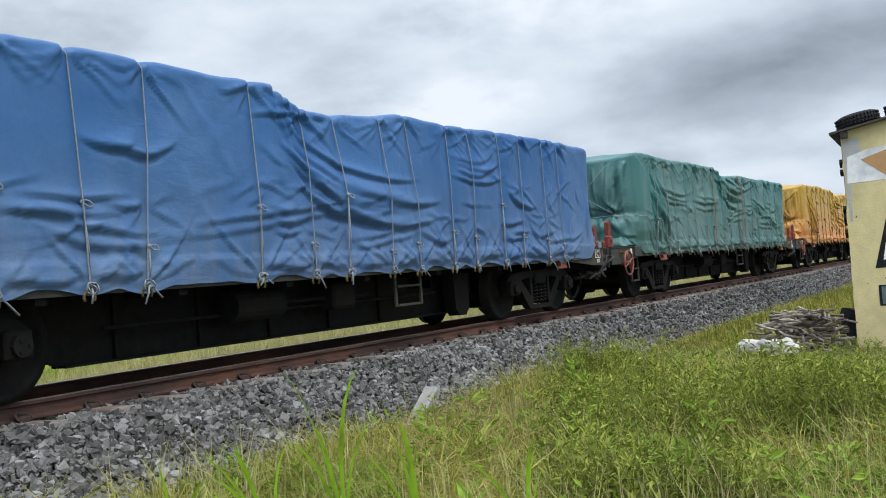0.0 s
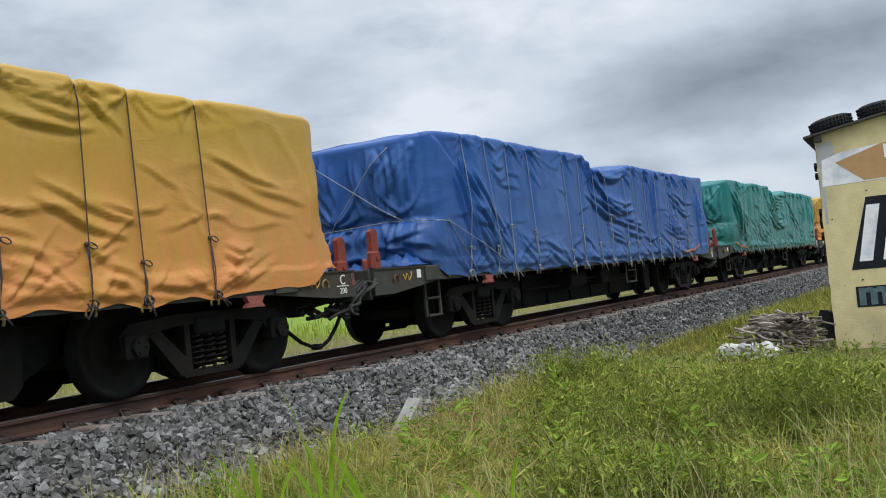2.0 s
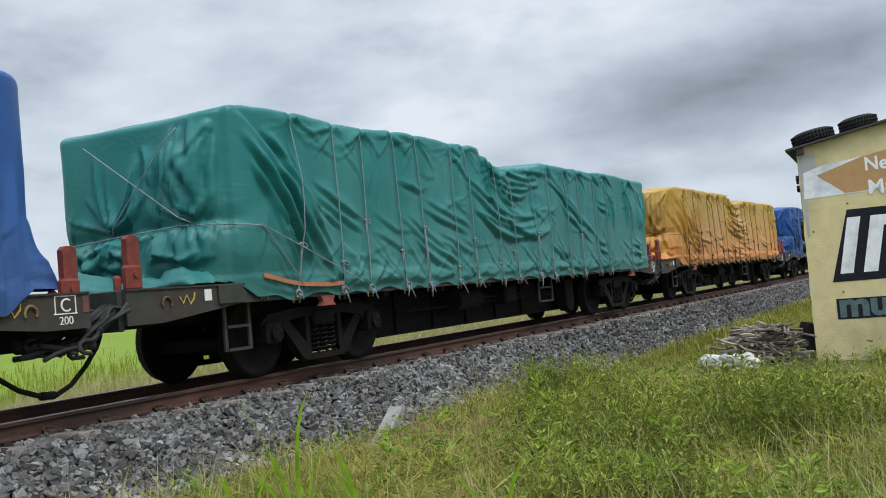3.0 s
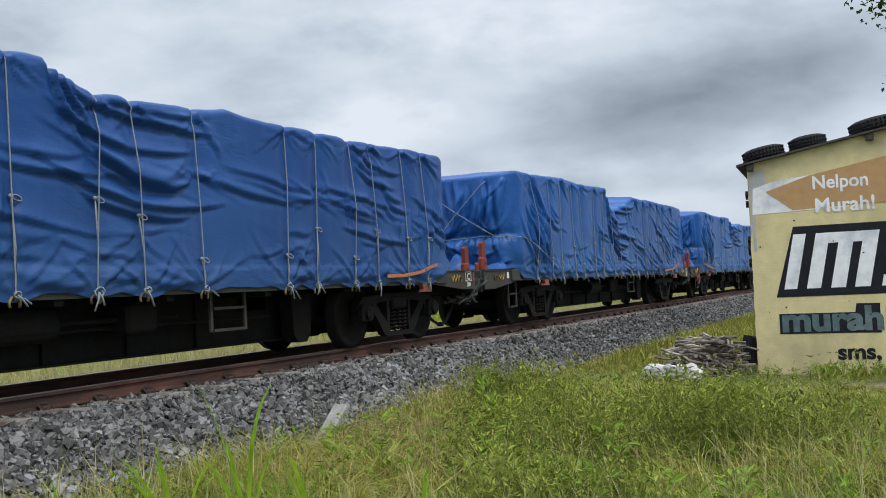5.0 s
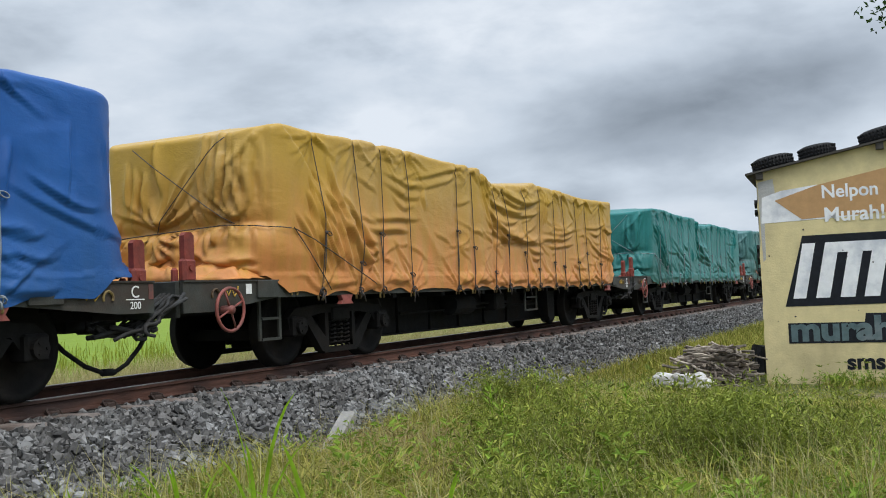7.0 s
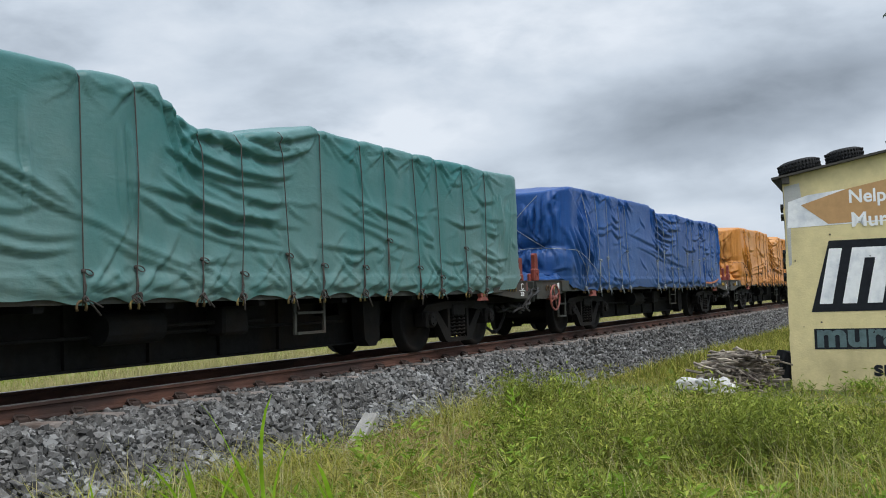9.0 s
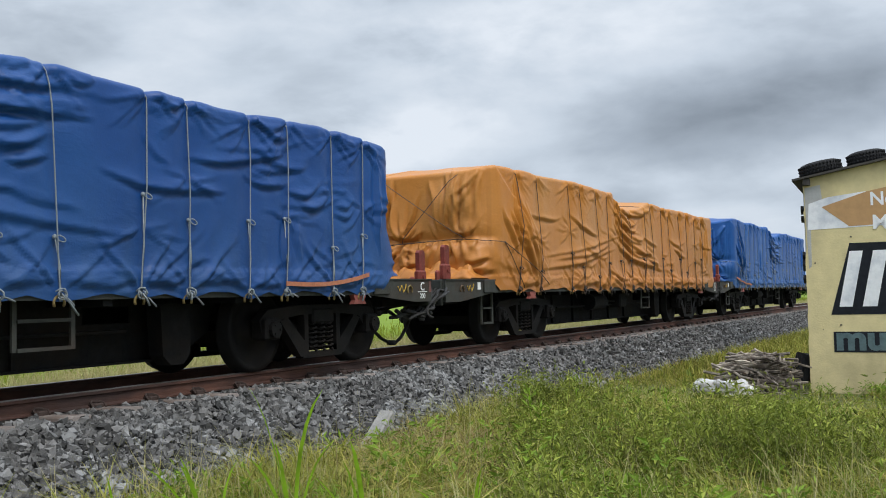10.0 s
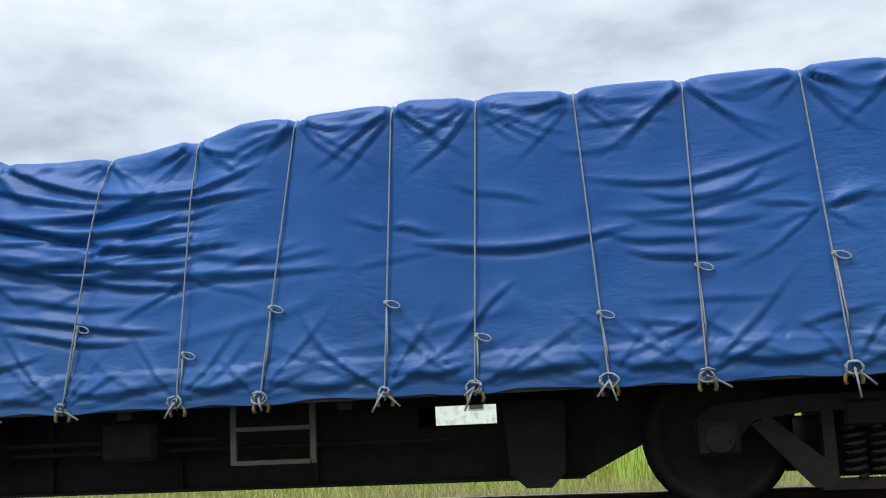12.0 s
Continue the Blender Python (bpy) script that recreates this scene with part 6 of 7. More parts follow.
def build_meadow():
    rng = np.random.default_rng(5)
    n = 150000
    r = rng.uniform(2.6, 17.5, n)
    az = np.radians(rng.uniform(-1.5, 66, n))
    x, y = -np.sin(az) * r, np.cos(az) * r
    # gather the blades into tussocks
    tx, ty = np.round(x / 0.16), np.round(y / 0.16)
    jx = np.modf(np.abs(np.sin(tx * 12.9898 + ty * 78.233)) * 43758.5453)[0]
    jy = np.modf(np.abs(np.sin(tx * 39.346 + ty * 11.135)) * 24634.6345)[0]
    pull = rng.uniform(0.2, 0.85, n)
    x = x + ((tx + jx - 0.5) * 0.16 - x) * pull
    y = y + ((ty + jy - 0.5) * 0.16 - y) * pull
    tall = np.modf(np.abs(np.sin(tx * 5.17 + ty * 9.31)) * 9137.31)[0]
    foot = -5.05 + 0.25 * field_noise(x, y, 0.9, 1.0) - np.clip((y - 8) * 0.045, 0, 0.30) + np.where(y < 6, 0.04 * (6 - y), 0)
    keep = x > foot
    keep &= ~((np.abs(x + 2.72) < 0.8) & (np.abs(y - 14.6) < 0.9))
    keep &= ~((np.abs(x + 4.80) < 0.28) & (np.abs(y - 7.25) < 0.5) & (rng.random(n) < 0.9))
    keep &= ~((np.abs(x + 3.15) < 0.55) & (np.abs(y - 13.5) < 0.6))
    keep &= ~((y > 14.85 + 0.08 * x) & (x > -2.25))
    bare = field_noise(x, y, 0.55, 7.0)
    keep &= (bare < 0.30) | (rng.random(n) < 0.3)
    bush = (field_noise(x, y, 0.5, 9.0) > -0.18) & (np.arctan2(-x, y) < radians(25)) & (y < 10.9)
    keep &= ~bush | (rng.random(n) < 0.45)
    hut_front = (x > -2.3) & (y > 12.9)
    keep &= ~hut_front | (rng.random(n) < 0.35)
    x, y, foot, tall, pull = x[keep], y[keep], foot[keep], tall[keep], pull[keep]
    n = len(x)
    patch = field_noise(x, y, 0.6, 3.0)
    h = (0.22 + 0.26 * patch + 0.26 * tall ** 3) * rng.uniform(0.6, 1.15, n) * np.clip((x - foot) / 0.9 + 0.4, 0.4, 1.0)
    h *= np.where((x > -2.4) & (y > 12.4), 0.35, 1.0) * np.where(y > 10.5, np.clip(1 - (y - 10.5) * 0.25, 0.4, 1), 1.0)
    h = np.clip(h * 1.12 * (1 + 0.45 * (rng.random(n) < 0.05)), 0.06, 0.62)
    ground = np.array([bed_height(a - XC) if a - XC < 2.2 else -9 for a in x])
    base = np.stack([x, y, np.maximum(soil(x, y), ground) - 0.02], 1)
    lean = rng.normal(0, 0.62, (n, 2)) + np.array([-0.10, -0.04])
    lean *= np.where(rng.random(n) < 0.10, 1.6, 1.0)[:, None]
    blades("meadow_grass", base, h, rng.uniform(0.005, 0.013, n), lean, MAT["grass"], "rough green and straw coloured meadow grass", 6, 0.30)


def build_far_grass():
    rng = np.random.default_rng(15)
    n = 26000
    y = rng.uniform(15, 48, n)
    x = rng.uniform(-5.0, -1.0, n)
    keep = (x > -5.05 + 0.25 * field_noise(x, y, 0.5, 2.0)) & ~((y < 18.5) & (x > -2.6)) & (np.arctan2(-x, y) > radians(6))
    x, y = x[keep], y[keep]
    n = len(x)
    h = rng.uniform(0.18, 0.42, n) * np.clip((x + 5.1) / 0.6, 0.3, 1)
    blades("bank_grass", np.stack([x, y, soil(x, y) - 0.02], 1), h, rng.uniform(0.010, 0.022, n), rng.normal(0, 0.25, (n, 2)), MAT["grass"], "green grass along the foot of the ballast", 16)


def build_verge():
    rng = np.random.default_rng(25)
    n = 54000
    y = np.concatenate([rng.uniform(-9, 30, n * 2 // 3), rng.uniform(30, 120, n - n * 2 // 3)])
    x = rng.uniform(-12.9, -9.35, n)
    h = rng.uniform(0.36, 0.70, n) * (0.9 + 0.3 * field_noise(x, y, 0.4, 4.0))
    wide = rng.uniform(0.007, 0.016, n) * np.where(y > 30, 2.2, 1)
    blades("verge_grass", np.stack([x, y, soil(x, y) - 0.02], 1), h, wide, rng.normal(0, 0.16, (n, 2)), MAT["dry"], "tall dry straw coloured grass beyond the track", 26)
    n = 30000
    y = np.concatenate([rng.uniform(-14, 40, n // 2), rng.uniform(40, 160, n // 2)])
    x = -13.2 - rng.exponential(5.0, n)
    h = rng.uniform(0.35, 0.55, n)
    blades("rice_plants", np.stack([x, y, soil(x, y) - 0.02], 1), h, rng.uniform(0.02, 0.04, n) * np.where(y > 40, 2, 1), rng.normal(0, 0.15, (n, 2)), MAT["rice"], "bright green young rice in the field", 28)


def herb_patch(name, x, y, height, per, spread, size, mat, label, seed):
    """Bushy plants: branching stems, each with many small leaves."""
    rng = np.random.default_rng(seed)
    z, n = soil(x, y), len(x)
    stems = 7
    a = rng.uniform(0, math.tau, (n, stems))
    out = spread * height[:, None] * rng.uniform(0.25, 1.0, (n, stems))
    tall = height[:, None] * rng.uniform(0.6, 1.05, (n, stems))
    tip = np.stack([np.cos(a) * out, np.sin(a) * out, tall], 2)
    foot = np.stack([x, y, z], 1)
    lean = tip[..., :2] / (1.5 * tall[..., None])
    blades(name + "_stems", np.repeat(foot, stems, 0), tall.ravel(), np.full(n * stems, 0.006), lean.reshape(-1, 2), MAT["stem"], label, seed + 1, 0.0)
    f = rng.random((n, stems, per)) ** 0.6
    c = foot[:, None, None] + tip[:, :, None] * f[..., None] * np.stack([f ** 0.4, f ** 0.4, np.ones_like(f)], 3)
    d = rng.normal(0, 1, (n, stems, per, 3)) + np.array([0, 0, 0.35])
    c, d = c.reshape(-1, 3), d.reshape(-1, 3)
    c += d * 0.012
    m = len(c)
    length = rng.uniform(size[0], size[1], m)
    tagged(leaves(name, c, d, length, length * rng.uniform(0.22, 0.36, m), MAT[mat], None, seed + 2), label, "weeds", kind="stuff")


def build_herbs():
    rng = np.random.default_rng(35)
    # fine-leaved grey-green bushes
    n = 760
    r, az = rng.uniform(5.2, 12.0, n), np.radians(rng.uniform(3, 25, n))
    x, y = -np.sin(az) * r, np.cos(az) * r
    keep = (field_noise(x, y, 0.5, 9.0) > -0.18) & ~((y > 10.9) & (x > -2.9)) & ~((az < radians(8.5)) & (r > 9.0))
    x, y, r = x[keep], y[keep], r[keep]
    h = rng.uniform(0.38, 0.70, len(x)) * np.clip(1 + 0.9 * field_noise(x, y, 0.6, 21.0), 0.6, 1.3) * np.where(r > 9.5, 0.75, 1)
    herb_patch("leafy_weeds", x, y, h, 15, 0.42, (0.030, 0.072), "herb", "dense grey-green bushy weeds with fine leaves", 36)
    # lower bright plants all through the grass
    n = 900
    r, az = rng.uniform(4.6, 12.5, n), np.radians(rng.uniform(-1, 46, n))
    x, y = -np.sin(az) * r, np.cos(az) * r
    keep = (x > -4.7) & ~((y > 11.2) & (x > -3.3)) & (field_noise(x, y, 0.8, 5.0) > -0.1)
    x, y = x[keep], y[keep]
    herb_patch("low_weeds", x, y, rng.uniform(0.16, 0.38, len(x)), 8, 0.6, (0.03, 0.085), "weed", "low bright green weeds among the grass", 46)


def build_hut_weeds():
    """Tufts and weeds that stand against the front wall of the hut."""
    rng = np.random.default_rng(75)
    n = 1500
    a, out = rng.uniform(-1.0, 2.0, n), 0.06 + rng.exponential(0.28, n)
    turn = radians(4.5)
    at = place_at(4.5, 15.0)
    x, y = at.x + a * math.cos(turn) + out * math.sin(turn), at.y + a * math.sin(turn) - out * math.cos(turn)
    keep = field_noise(x, y, 1.6, 17.0) > -0.1
    x, y = x[keep], y[keep]
    n = len(x)
    blades("wall_grass", np.stack([x, y, soil(x, y) - 0.02], 1), rng.uniform(0.05, 0.18, n), rng.uniform(0.007, 0.014, n), rng.normal(0, 0.5, (n, 2)), MAT["grass"], "ragged grass along the foot of the hut", 76, 0.3)
    pick = rng.random(n) < 0.05
    herb_patch("wall_weeds", x[pick], y[pick], rng.uniform(0.08, 0.24, int(pick.sum())), 7, 0.5, (0.03, 0.07), "weed", "bright weeds along the foot of the hut", 77)


def build_dry_patch():
    """Withered curled grass at the foot of the ballast."""
    rng = np.random.default_rng(65)
    n = 5200
    r, az = rng.normal(8.2, 0.9, n), np.radians(rng.normal(27.5, 3.2, n))
    x, y = -np.sin(az) * r, np.cos(az) * r
    keep = (x > -4.75) & (field_noise(x, y, 1.4, 15.0) > -0.2)
    x, y = x[keep], y[keep]
    n = len(x)
    blades("withered_grass", np.stack([x, y, soil(x, y)], 1), rng.uniform(0.15, 0.46, n), rng.uniform(0.005, 0.011, n), rng.normal(0, 0.85, (n, 2)), MAT["withered"], "withered straw coloured grass beside the ballast", 66, 0.55)


def build_broad_weeds():
    """Brighter broad-leaved plants scattered in the near grass."""
    rng = np.random.default_rng(55)
    n = 150
    r = rng.uniform(3.4, 9.0, n)
    az = np.radians(rng.uniform(0, 40, n))
    x, y = -np.sin(az) * r, np.cos(az) * r
    keep = (x > -3.9) & (field_noise(x, y, 0.6, 13.0) > 0.0) & ~((az < radians(14)) & (r > 6.0))
    x, y = x[keep], y[keep]
    n, per = len(x), 26
    h = rng.uniform(0.22, 0.55, n)
    f = rng.random((n, per)) ** 0.6
    a = rng.uniform(0, math.tau, (n, per))
    spread = 0.03 + 0.10 * rng.random((n, per)) * (1.1 - f)
    c = np.stack([x[:, None] + np.cos(a) * spread, y[:, None] + np.sin(a) * spread, soil(x, y)[:, None] + h[:, None] * (0.15 + 0.85 * f)], 2).reshape(-1, 3)
    d = np.stack([np.cos(a), np.sin(a), rng.uniform(-0.1, 0.9, (n, per))], 2).reshape(-1, 3)
    m = len(c)
    size = rng.uniform(0.04, 0.10, m)
    ob = leaves("broad_weeds", c, d, size, size * rng.uniform(0.28, 0.42, m), MAT["weed"], None, 56)
    tagged(ob, "bright green broad-leaved weeds among the grass", "weeds", kind="stuff")


def build_weed(azimuth, far, height, count, size, seed, mat="weed"):
    """One upright leafy plant."""
    rng = np.random.default_rng(seed)
    at = place_at(azimuth, far)
    plant = tagged(new("weed_plant"), "bright green upright weed with pointed leaves", "weed", "upright weeds in the meadow")
    plant.location = (at.x, at.y, ground_height(at.x, at.y))
    bm = bmesh.new()
    tube(bm, [(0, 0, -0.03), (0.01, 0.01, height * 0.5), (-0.01, 0.02, height)], 0.006, 5)
    part("stem", bm, MAT["blade"], plant)
    f = np.linspace(0.2, 1, count)
    a = np.arange(count) * 2.4 + rng.normal(0, 0.3, count)
    c = np.stack([0.01 * np.cos(a), 0.01 * np.sin(a), f * height], 1)
    d = np.stack([np.cos(a), np.sin(a), 0.35 + 0.9 * f ** 2], 1)
    length = size * (1.1 - 0.45 * f) * rng.uniform(0.8, 1.2, count)
    leaves("leaves", c, d, length, length * 0.34, MAT[mat], plant, seed)


TALL = []


def build_tall_grass(azimuth, far, height, count, seed):
    """A tuft of long arching leaf blades that the wind of the train bends."""
    rng = random.Random(seed)
    at = place_at(azimuth, far)
    tuft = tagged(new("tall_grass_tuft"), "tuft of long bright green grass blades", "grass tuft", "tall tufts near the track")
    tuft.location = (at.x, at.y, ground_height(at.x, at.y))
    for i in range(count):
        bm = bmesh.new()
        a = rng.uniform(0, math.tau)
        out = Vector((math.cos(a), math.sin(a), 0))
        h = height * rng.uniform(0.72, 1.1)
        arch = rng.uniform(0.10, 0.34) * h
        side = Vector((-out.y, out.x, 0)) * 0.6 + Vector((0.6, 0.2, 0))
        side.normalize()
        w = rng.uniform(0.007, 0.014)
        rows = []
        for k in range(9):
            f = k / 8
            p = out * (arch * f * f) + Vector((0, 0, h * (f - 0.22 * f ** 3)))
            ww = w * (0.5 + 1.6 * f) * (1 - f) ** 0.6 + 0.0008
            rows.append([bm.verts.new(p - side * ww), bm.verts.new(p + out * ww * 0.35), bm.verts.new(p + side * ww)])
        for p, q in zip(rows, rows[1:]):
            bm.faces.new((p[0], p[1], q[1], q[0]))
            bm.faces.new((p[1], p[2], q[2], q[1]))
        part("blade", bm, MAT["blade"], tuft, "", True)
    TALL.append((tuft, tuft.location.copy(), seed))


def build_stalks():
    """Thin dry flowering stalks that stand over the grass."""
    rng = np.random.default_rng(45)
    n = 5200
    r = rng.uniform(3.6, 12.5, n)
    az = np.radians(rng.uniform(-1, 50, n))
    x, y = -np.sin(az) * r, np.cos(az) * r
    keep = (x > -4.9) & ~((y > 10.5) & (x > -3.2)) & (field_noise(x, y, 0.8, 11.0) > -0.12)
    x, y = x[keep], y[keep]
    n = len(x)
    base = np.stack([x, y, soil(x, y)], 1)
    h = rng.uniform(0.32, 0.66, n)
    lean = rng.normal(0, 0.16, (n, 2)) + np.array([-0.05, 0.0])
    blades("dry_stalks", base, h, rng.uniform(0.004, 0.007, n), lean, MAT["dry"], "thin dry flowering grass stalks", 46, 0.1)


build_meadow()
build_stalks()
build_far_grass()
build_verge()
build_herbs()
build_hut_weeds()
build_dry_patch()
build_broad_weeds()
for k, (wa, wf, wh, wc, ws) in enumerate(((23.6, 8.6, 0.62, 26, 0.13), (23.0, 8.2, 0.5, 20, 0.12), (17.6, 5.6, 0.42, 16, 0.16), (12.0, 5.2, 0.38, 14, 0.15), (16.0, 9.5, 0.5, 20, 0.10),
                                          (30.0, 5.0, 0.34, 12, 0.17), (21.0, 11.0, 0.5, 20, 0.10))):
    build_weed(wa, wf, wh, wc, ws, 70 + k)
for k, (wa, wf, wh, wc) in enumerate(((40.4, 4.6, 1.18, 5), (36.8, 4.9, 1.22, 5), (33.0, 4.4, 0.98, 4), (26.4, 4.6, 0.92, 4), (46.0, 4.8, 0.76, 4), (20.5, 4.4, 0.66, 4))):
    build_tall_grass(wa, wf, wh, wc, 90 + k)


# ---- trees ----
def build_tree(at, height, crown_low, radius, count, leaf, seed, label, squash=0.7, lean=0.0, limbs=9, mat="leaf", dense=1.0):
    rng = random.Random(seed)
    tree = tagged(new("tree"), label, "tree")
    tree.location = at
    bm = bmesh.new()
    base = height * 0.022 + 0.03
    fork = Vector((lean, 0, height * crown_low))
    rod(bm, (0, 0, -0.2), fork, base, 8, base * 0.6)
    tips = []
    for i in range(limbs):
        a = i * 2.4 + rng.uniform(-0.4, 0.4)
        rr = radius * rng.uniform(0.35, 0.95)
        tip = Vector((lean + rr * math.cos(a), rr * math.sin(a), height * crown_low + (height * (1 - crown_low)) * rng.uniform(0.15, 0.92)))
        mid = fork.lerp(tip, 0.5) + Vector((0, 0, 0.08 * height * squash))
        tube(bm, [fork, mid, tip], base * 0.3, 5)
        tips += [tip, tip, mid]
    part("trunk", bm, MAT["bark"], tree)
    n = np.random.default_rng(seed)
    pick = n.integers(0, len(tips), count)
    c = np.array([tuple(t) for t in tips])[pick] + n.normal(0, 1, (count, 3)) * np.array([0.24, 0.24, 0.17 * squash]) * radius * dense
    d = n.normal(0, 1, (count, 3)) + np.array([0, 0, -0.2])
    leaves("crown", c, d, n.uniform(0.7, 1.3, count) * leaf, n.uniform(0.4, 0.7, count) * leaf, MAT[mat], tree, seed)
    return tree


def build_banana(at, height, seed):
    rng = random.Random(seed)
    plant = tagged(new("banana_plant"), "banana plant with ragged arching leaves by the track", "banana plant")
    plant.location = at
    bm = bmesh.new()
    rod(bm, (0, 0, -0.1), (0.03, 0, height * 0.5), 0.10, 8, 0.06)
    part("stem", bm, MAT["palm"], plant)
    for i in range(8):
        bm = bmesh.new()
        a = i * 2.4 + rng.uniform(-0.3, 0.3)
        out = Vector((math.cos(a), math.sin(a), 0))
        side = Vector((-out.y, out.x, 0))
        rows = []
        up = rng.uniform(0.45, 0.95)
        for k in range(8):
            f = k / 7
            p = Vector((0, 0, height * 0.45)) + out * (height * 0.42 * f) + Vector((0, 0, height * (up * f - 0.75 * f * f * up)))
            w = 0.20 * height / 2.4 * math.sin(math.pi * min(1, f * 0.9 + 0.08)) * (1 if k % 2 else 0.7)
            rows.append([bm.verts.new(p - side * w - Vector((0, 0, w * 0.4))), bm.verts.new(p), bm.verts.new(p + side * w - Vector((0, 0, w * 0.4)))])
        for p, q in zip(rows, rows[1:]):
            bm.faces.new((p[0], p[1], q[1], q[0]))
            bm.faces.new((p[1], p[2], q[2], q[1]))
        part("leaf", bm, MAT["palm"], plant)


def build_trees():
    build_tree(place_at(-4.3, 24.0, -0.76), 11.5, 0.40, 2.6, 11000, 0.15, 201, "leafy tree with drooping twigs behind the hut", 1.2, -0.1, 22, "leaf", 0.55)
    p = place_at(10.75, 205, -0.9)
    build_tree(p, 7.6, 0.35, 1.05, 380, 0.5, 202, "thin sparse tree standing alone in the field", 1.7, 0.1, 9, "leaf", 1.2)
    for a, f, h, s in ((9.55, 78, 2.9, 1), (9.95, 80, 2.2, 2), (9.25, 82, 2.4, 3), (16.4, 190, 4.6, 4), (17.2, 195, 5.2, 5), (15.7, 205, 4.2, 6)):
        build_banana(place_at(a, f, -0.72 if f < 100 else -0.95), h, 300 + s)
    build_tree(place_at(8.75, 180, -0.9), 4.2, 0.15, 1.6, 900, 0.5, 203, "round dark bush at the field edge", 1.0)
    build_tree(place_at(20.1, 190, -0.9), 7.6, 0.52, 3.0, 1600, 0.6, 204, "dark umbrella shaped tree beyond the field", 0.45, 0.6, 11)
    rng = random.Random(77)
    for i in range(22):
        a = 16.0 + 0.52 * i + rng.uniform(-0.2, 0.2)
        build_tree(place_at(a, rng.uniform(170, 230), -0.95), rng.uniform(2.6, 4.6), 0.10, rng.uniform(1.6, 2.6), 700, 0.5, 400 + i, "green bush in the hedge beyond the field", 1.1, 0, 8, "palm" if i % 3 else "leaf", 1.15)
    for i in range(30):
        a = 6.5 + 0.34 * i + rng.uniform(-0.1, 0.1)
        build_tree(place_at(a, rng.uniform(520, 700), -0.95), rng.uniform(2.0, 4.2), 0.10, rng.uniform(2.5, 5.0), 240, 1.4, 500 + i, "small far tree on the horizon", 0.8, 0, 6)


build_trees()


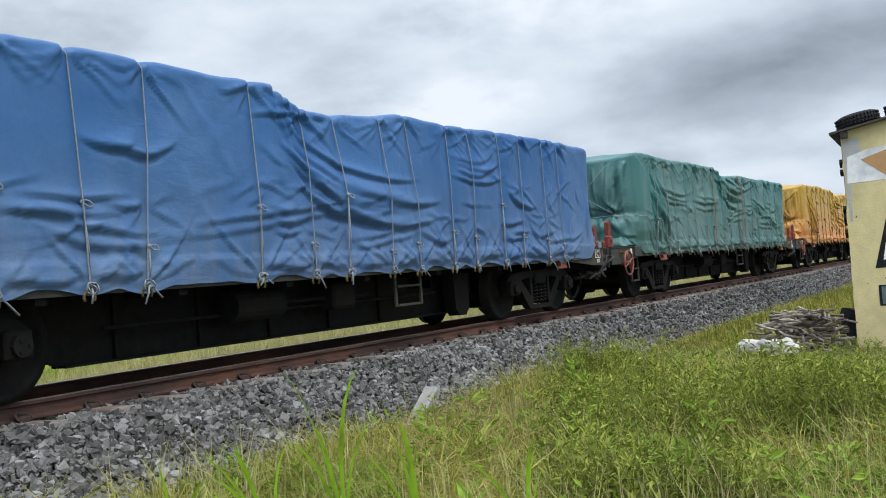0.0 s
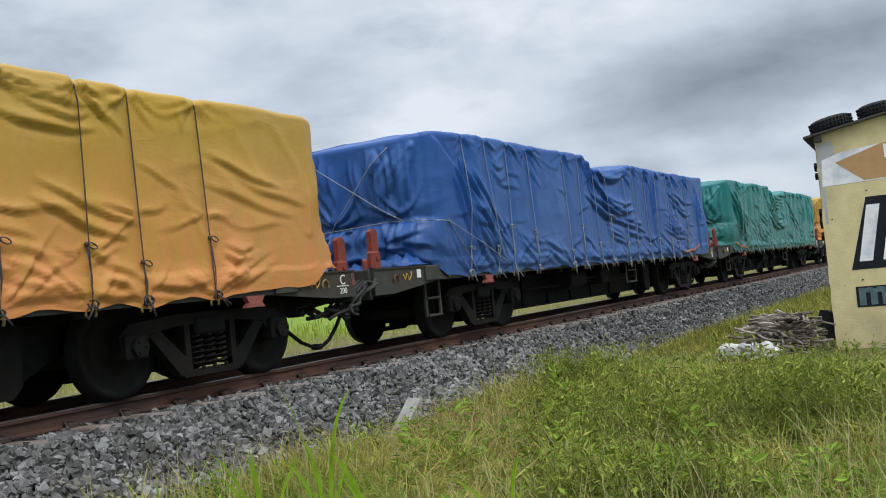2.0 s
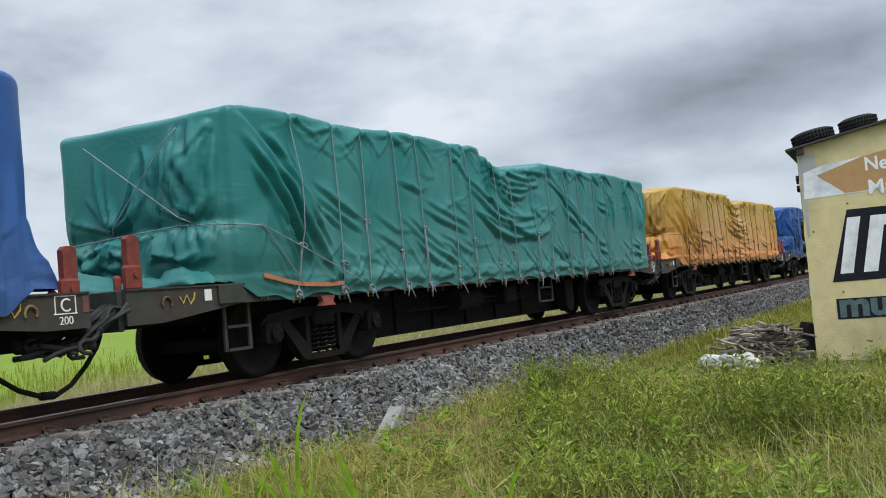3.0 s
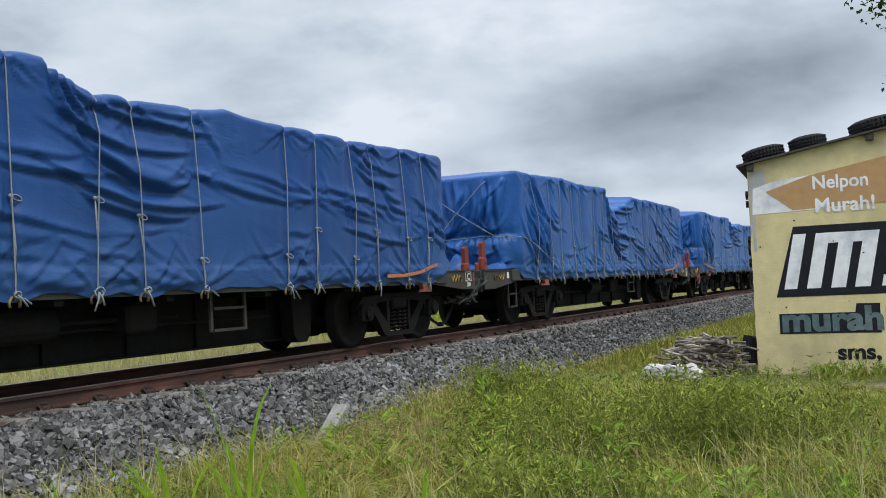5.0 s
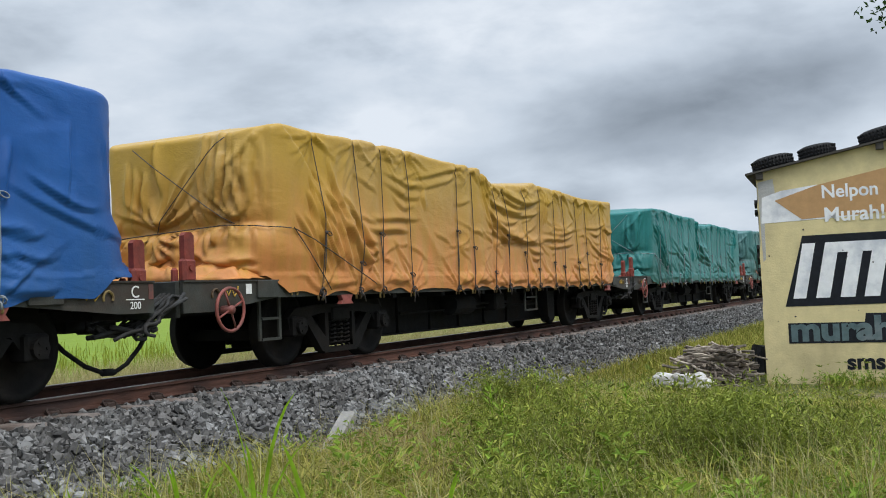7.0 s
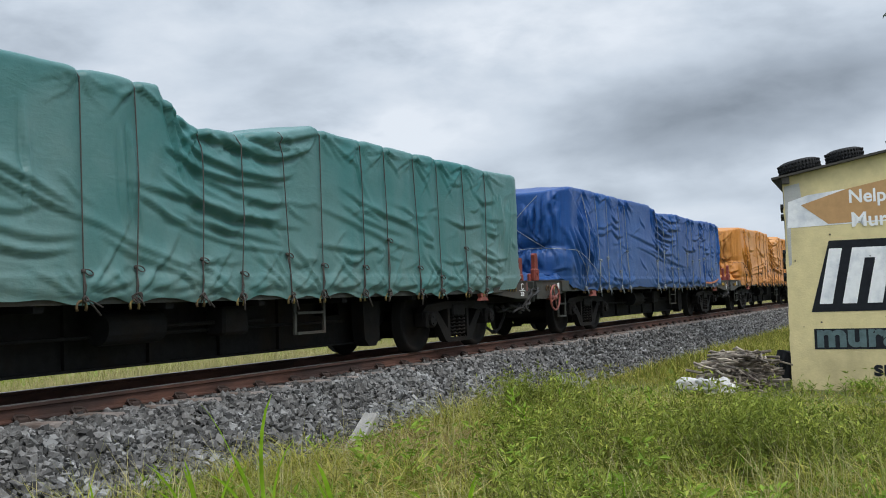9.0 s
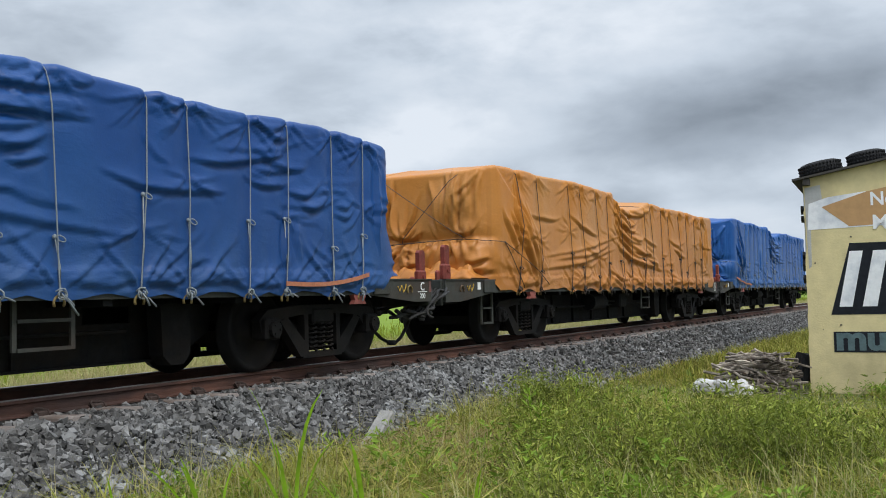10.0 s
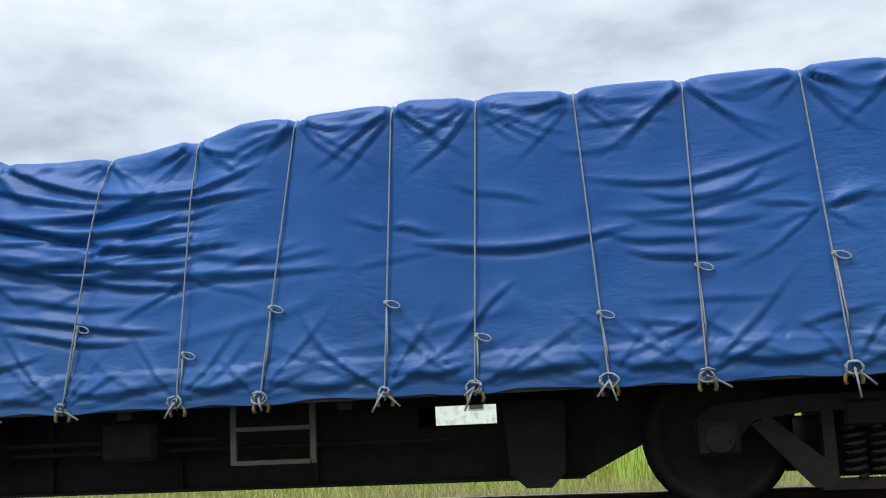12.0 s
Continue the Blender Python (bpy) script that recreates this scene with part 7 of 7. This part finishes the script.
# ---- ballast stones ----
def build_stones():
    rng = np.random.default_rng(55)
    # broken stone: a rough block with cut corners
    ball = np.array([(a, b, c) for a in (-1, 1) for b in (-1, 1) for c in (-1, 1)]) * 0.72
    tri = np.array([(0, 1, 3), (0, 3, 2), (4, 6, 7), (4, 7, 5), (0, 4, 5), (0, 5, 1), (2, 3, 7), (2, 7, 6), (0, 2, 6), (0, 6, 4), (1, 5, 7), (1, 7, 3)])
    k = len(ball)

    def stone_verts(n, size):
        v = ball[None] * rng.uniform(0.45, 1.25, (n, k, 3))
        v = v * (size[:, None, None] * rng.uniform(0.42, 1.3, (n, 1, 3)))
        a, b = rng.uniform(0, math.tau, n), rng.uniform(0, math.tau, n)
        ca, sa, cb, sb = np.cos(a), np.sin(a), np.cos(b), np.sin(b)
        x, y, z = v[..., 0], v[..., 1], v[..., 2]
        x, y = x * ca[:, None] - y * sa[:, None], x * sa[:, None] + y * ca[:, None]
        y, z = y * cb[:, None] - z * sb[:, None], y * sb[:, None] + z * cb[:, None]
        return np.stack([x, y, z], 2)

    def spots(n, y0, y1, d0, d1):
        d = rng.uniform(d0, d1, n)
        y = rng.uniform(y0, y1, n)
        z = np.array([bed_height(a) for a in d]) + rng.uniform(-0.038, 0.018, n)
        clear = (np.abs(d) < 1.08) & (np.abs(np.mod(y + 6.3, 0.6) - 0.3) < 0.11) & (rng.random(n) < 0.85)
        return d[~clear], y[~clear], z[~clear]

    sets = [spots(22000, 1.0, 14.0, 0.66, 2.25), spots(3500, -4.0, 1.0, 0.66, 2.25), spots(12000, 14.0, 42.0, 0.66, 2.25), spots(1800, 0.0, 30.0, -0.42, 0.42), spots(1500, 1.0, 20.0, -2.2, -0.66)]
    sizes = [0.020 + 0.028 * rng.random(len(s[0])) ** 1.5 for s in sets]
    sizes[2] = rng.uniform(0.020, 0.042, len(sizes[2]))
    d = np.concatenate([s[0] for s in sets])
    y = np.concatenate([s[1] for s in sets])
    z = np.concatenate([s[2] for s in sets])
    size = np.concatenate(sizes)
    n = len(d)
    v = stone_verts(n, size) + np.stack([XC + d, y, z], 1)[:, None]
    faces = (np.arange(n)[:, None, None] * k + tri[None]).reshape(-1, 3)
    rest = from_arrays("ballast_stones", v.reshape(-1, 3), None, faces, MAT["stones"], BED)
    tagged(rest, kind="stuff")
    shapes = []
    for i in range(8):
        vs = stone_verts(1, np.array([1.0]))[0]
        me = bpy.data.meshes.new("stone")
        me.from_pydata(vs.tolist(), [], tri.tolist())
        me.polygons.foreach_set("use_smooth", np.zeros(len(me.polygons), dtype=bool))
        me.materials.append(MAT["stone"])
        shapes.append(me)
    rnd = random.Random(56)
    for i in range(300):
        dd, yy = rnd.uniform(1.05, 2.2), rnd.uniform(3.0, 8.0)
        s = rnd.uniform(0.022, 0.042)
        ob = new("stone", rnd.choice(shapes))
        ob.parent = BED
        ob.matrix_basis = pose(XC + dd, yy, bed_height(dd) + 0.012, 0, 0, rnd.uniform(0, 360)) @ Matrix.Diagonal((s, s, s, 1))


build_stones()


def motions():
    times = [i * 0.5 for i in range(25)]
    for n, wagon, load in TRAIN:
        rows = [(t, pose(XC, train_y(t) - n * PITCH_W, 0)) for t in times]
        walk(wagon, rows)
        walk(load, rows)
        for wheel in (o for o in wagon.children_recursive if o.name.startswith("wheelset")):
            at = wheel.location.copy()
            start = train_y(0.0)
            walk(wheel, [(f / FPS, pose(at.x, at.y, at.z, math.degrees((start - train_y(f / FPS)) / 0.425))) for f in range(0, 361)])
    for tuft, at, seed in TALL:
        walk(tuft, [(t, pose(at.x, at.y, at.z, 6 * math.sin(1.9 * t + seed), -7 + 6 * math.sin(1.3 * t + 2 * seed), 0)) for t in times])


motions()
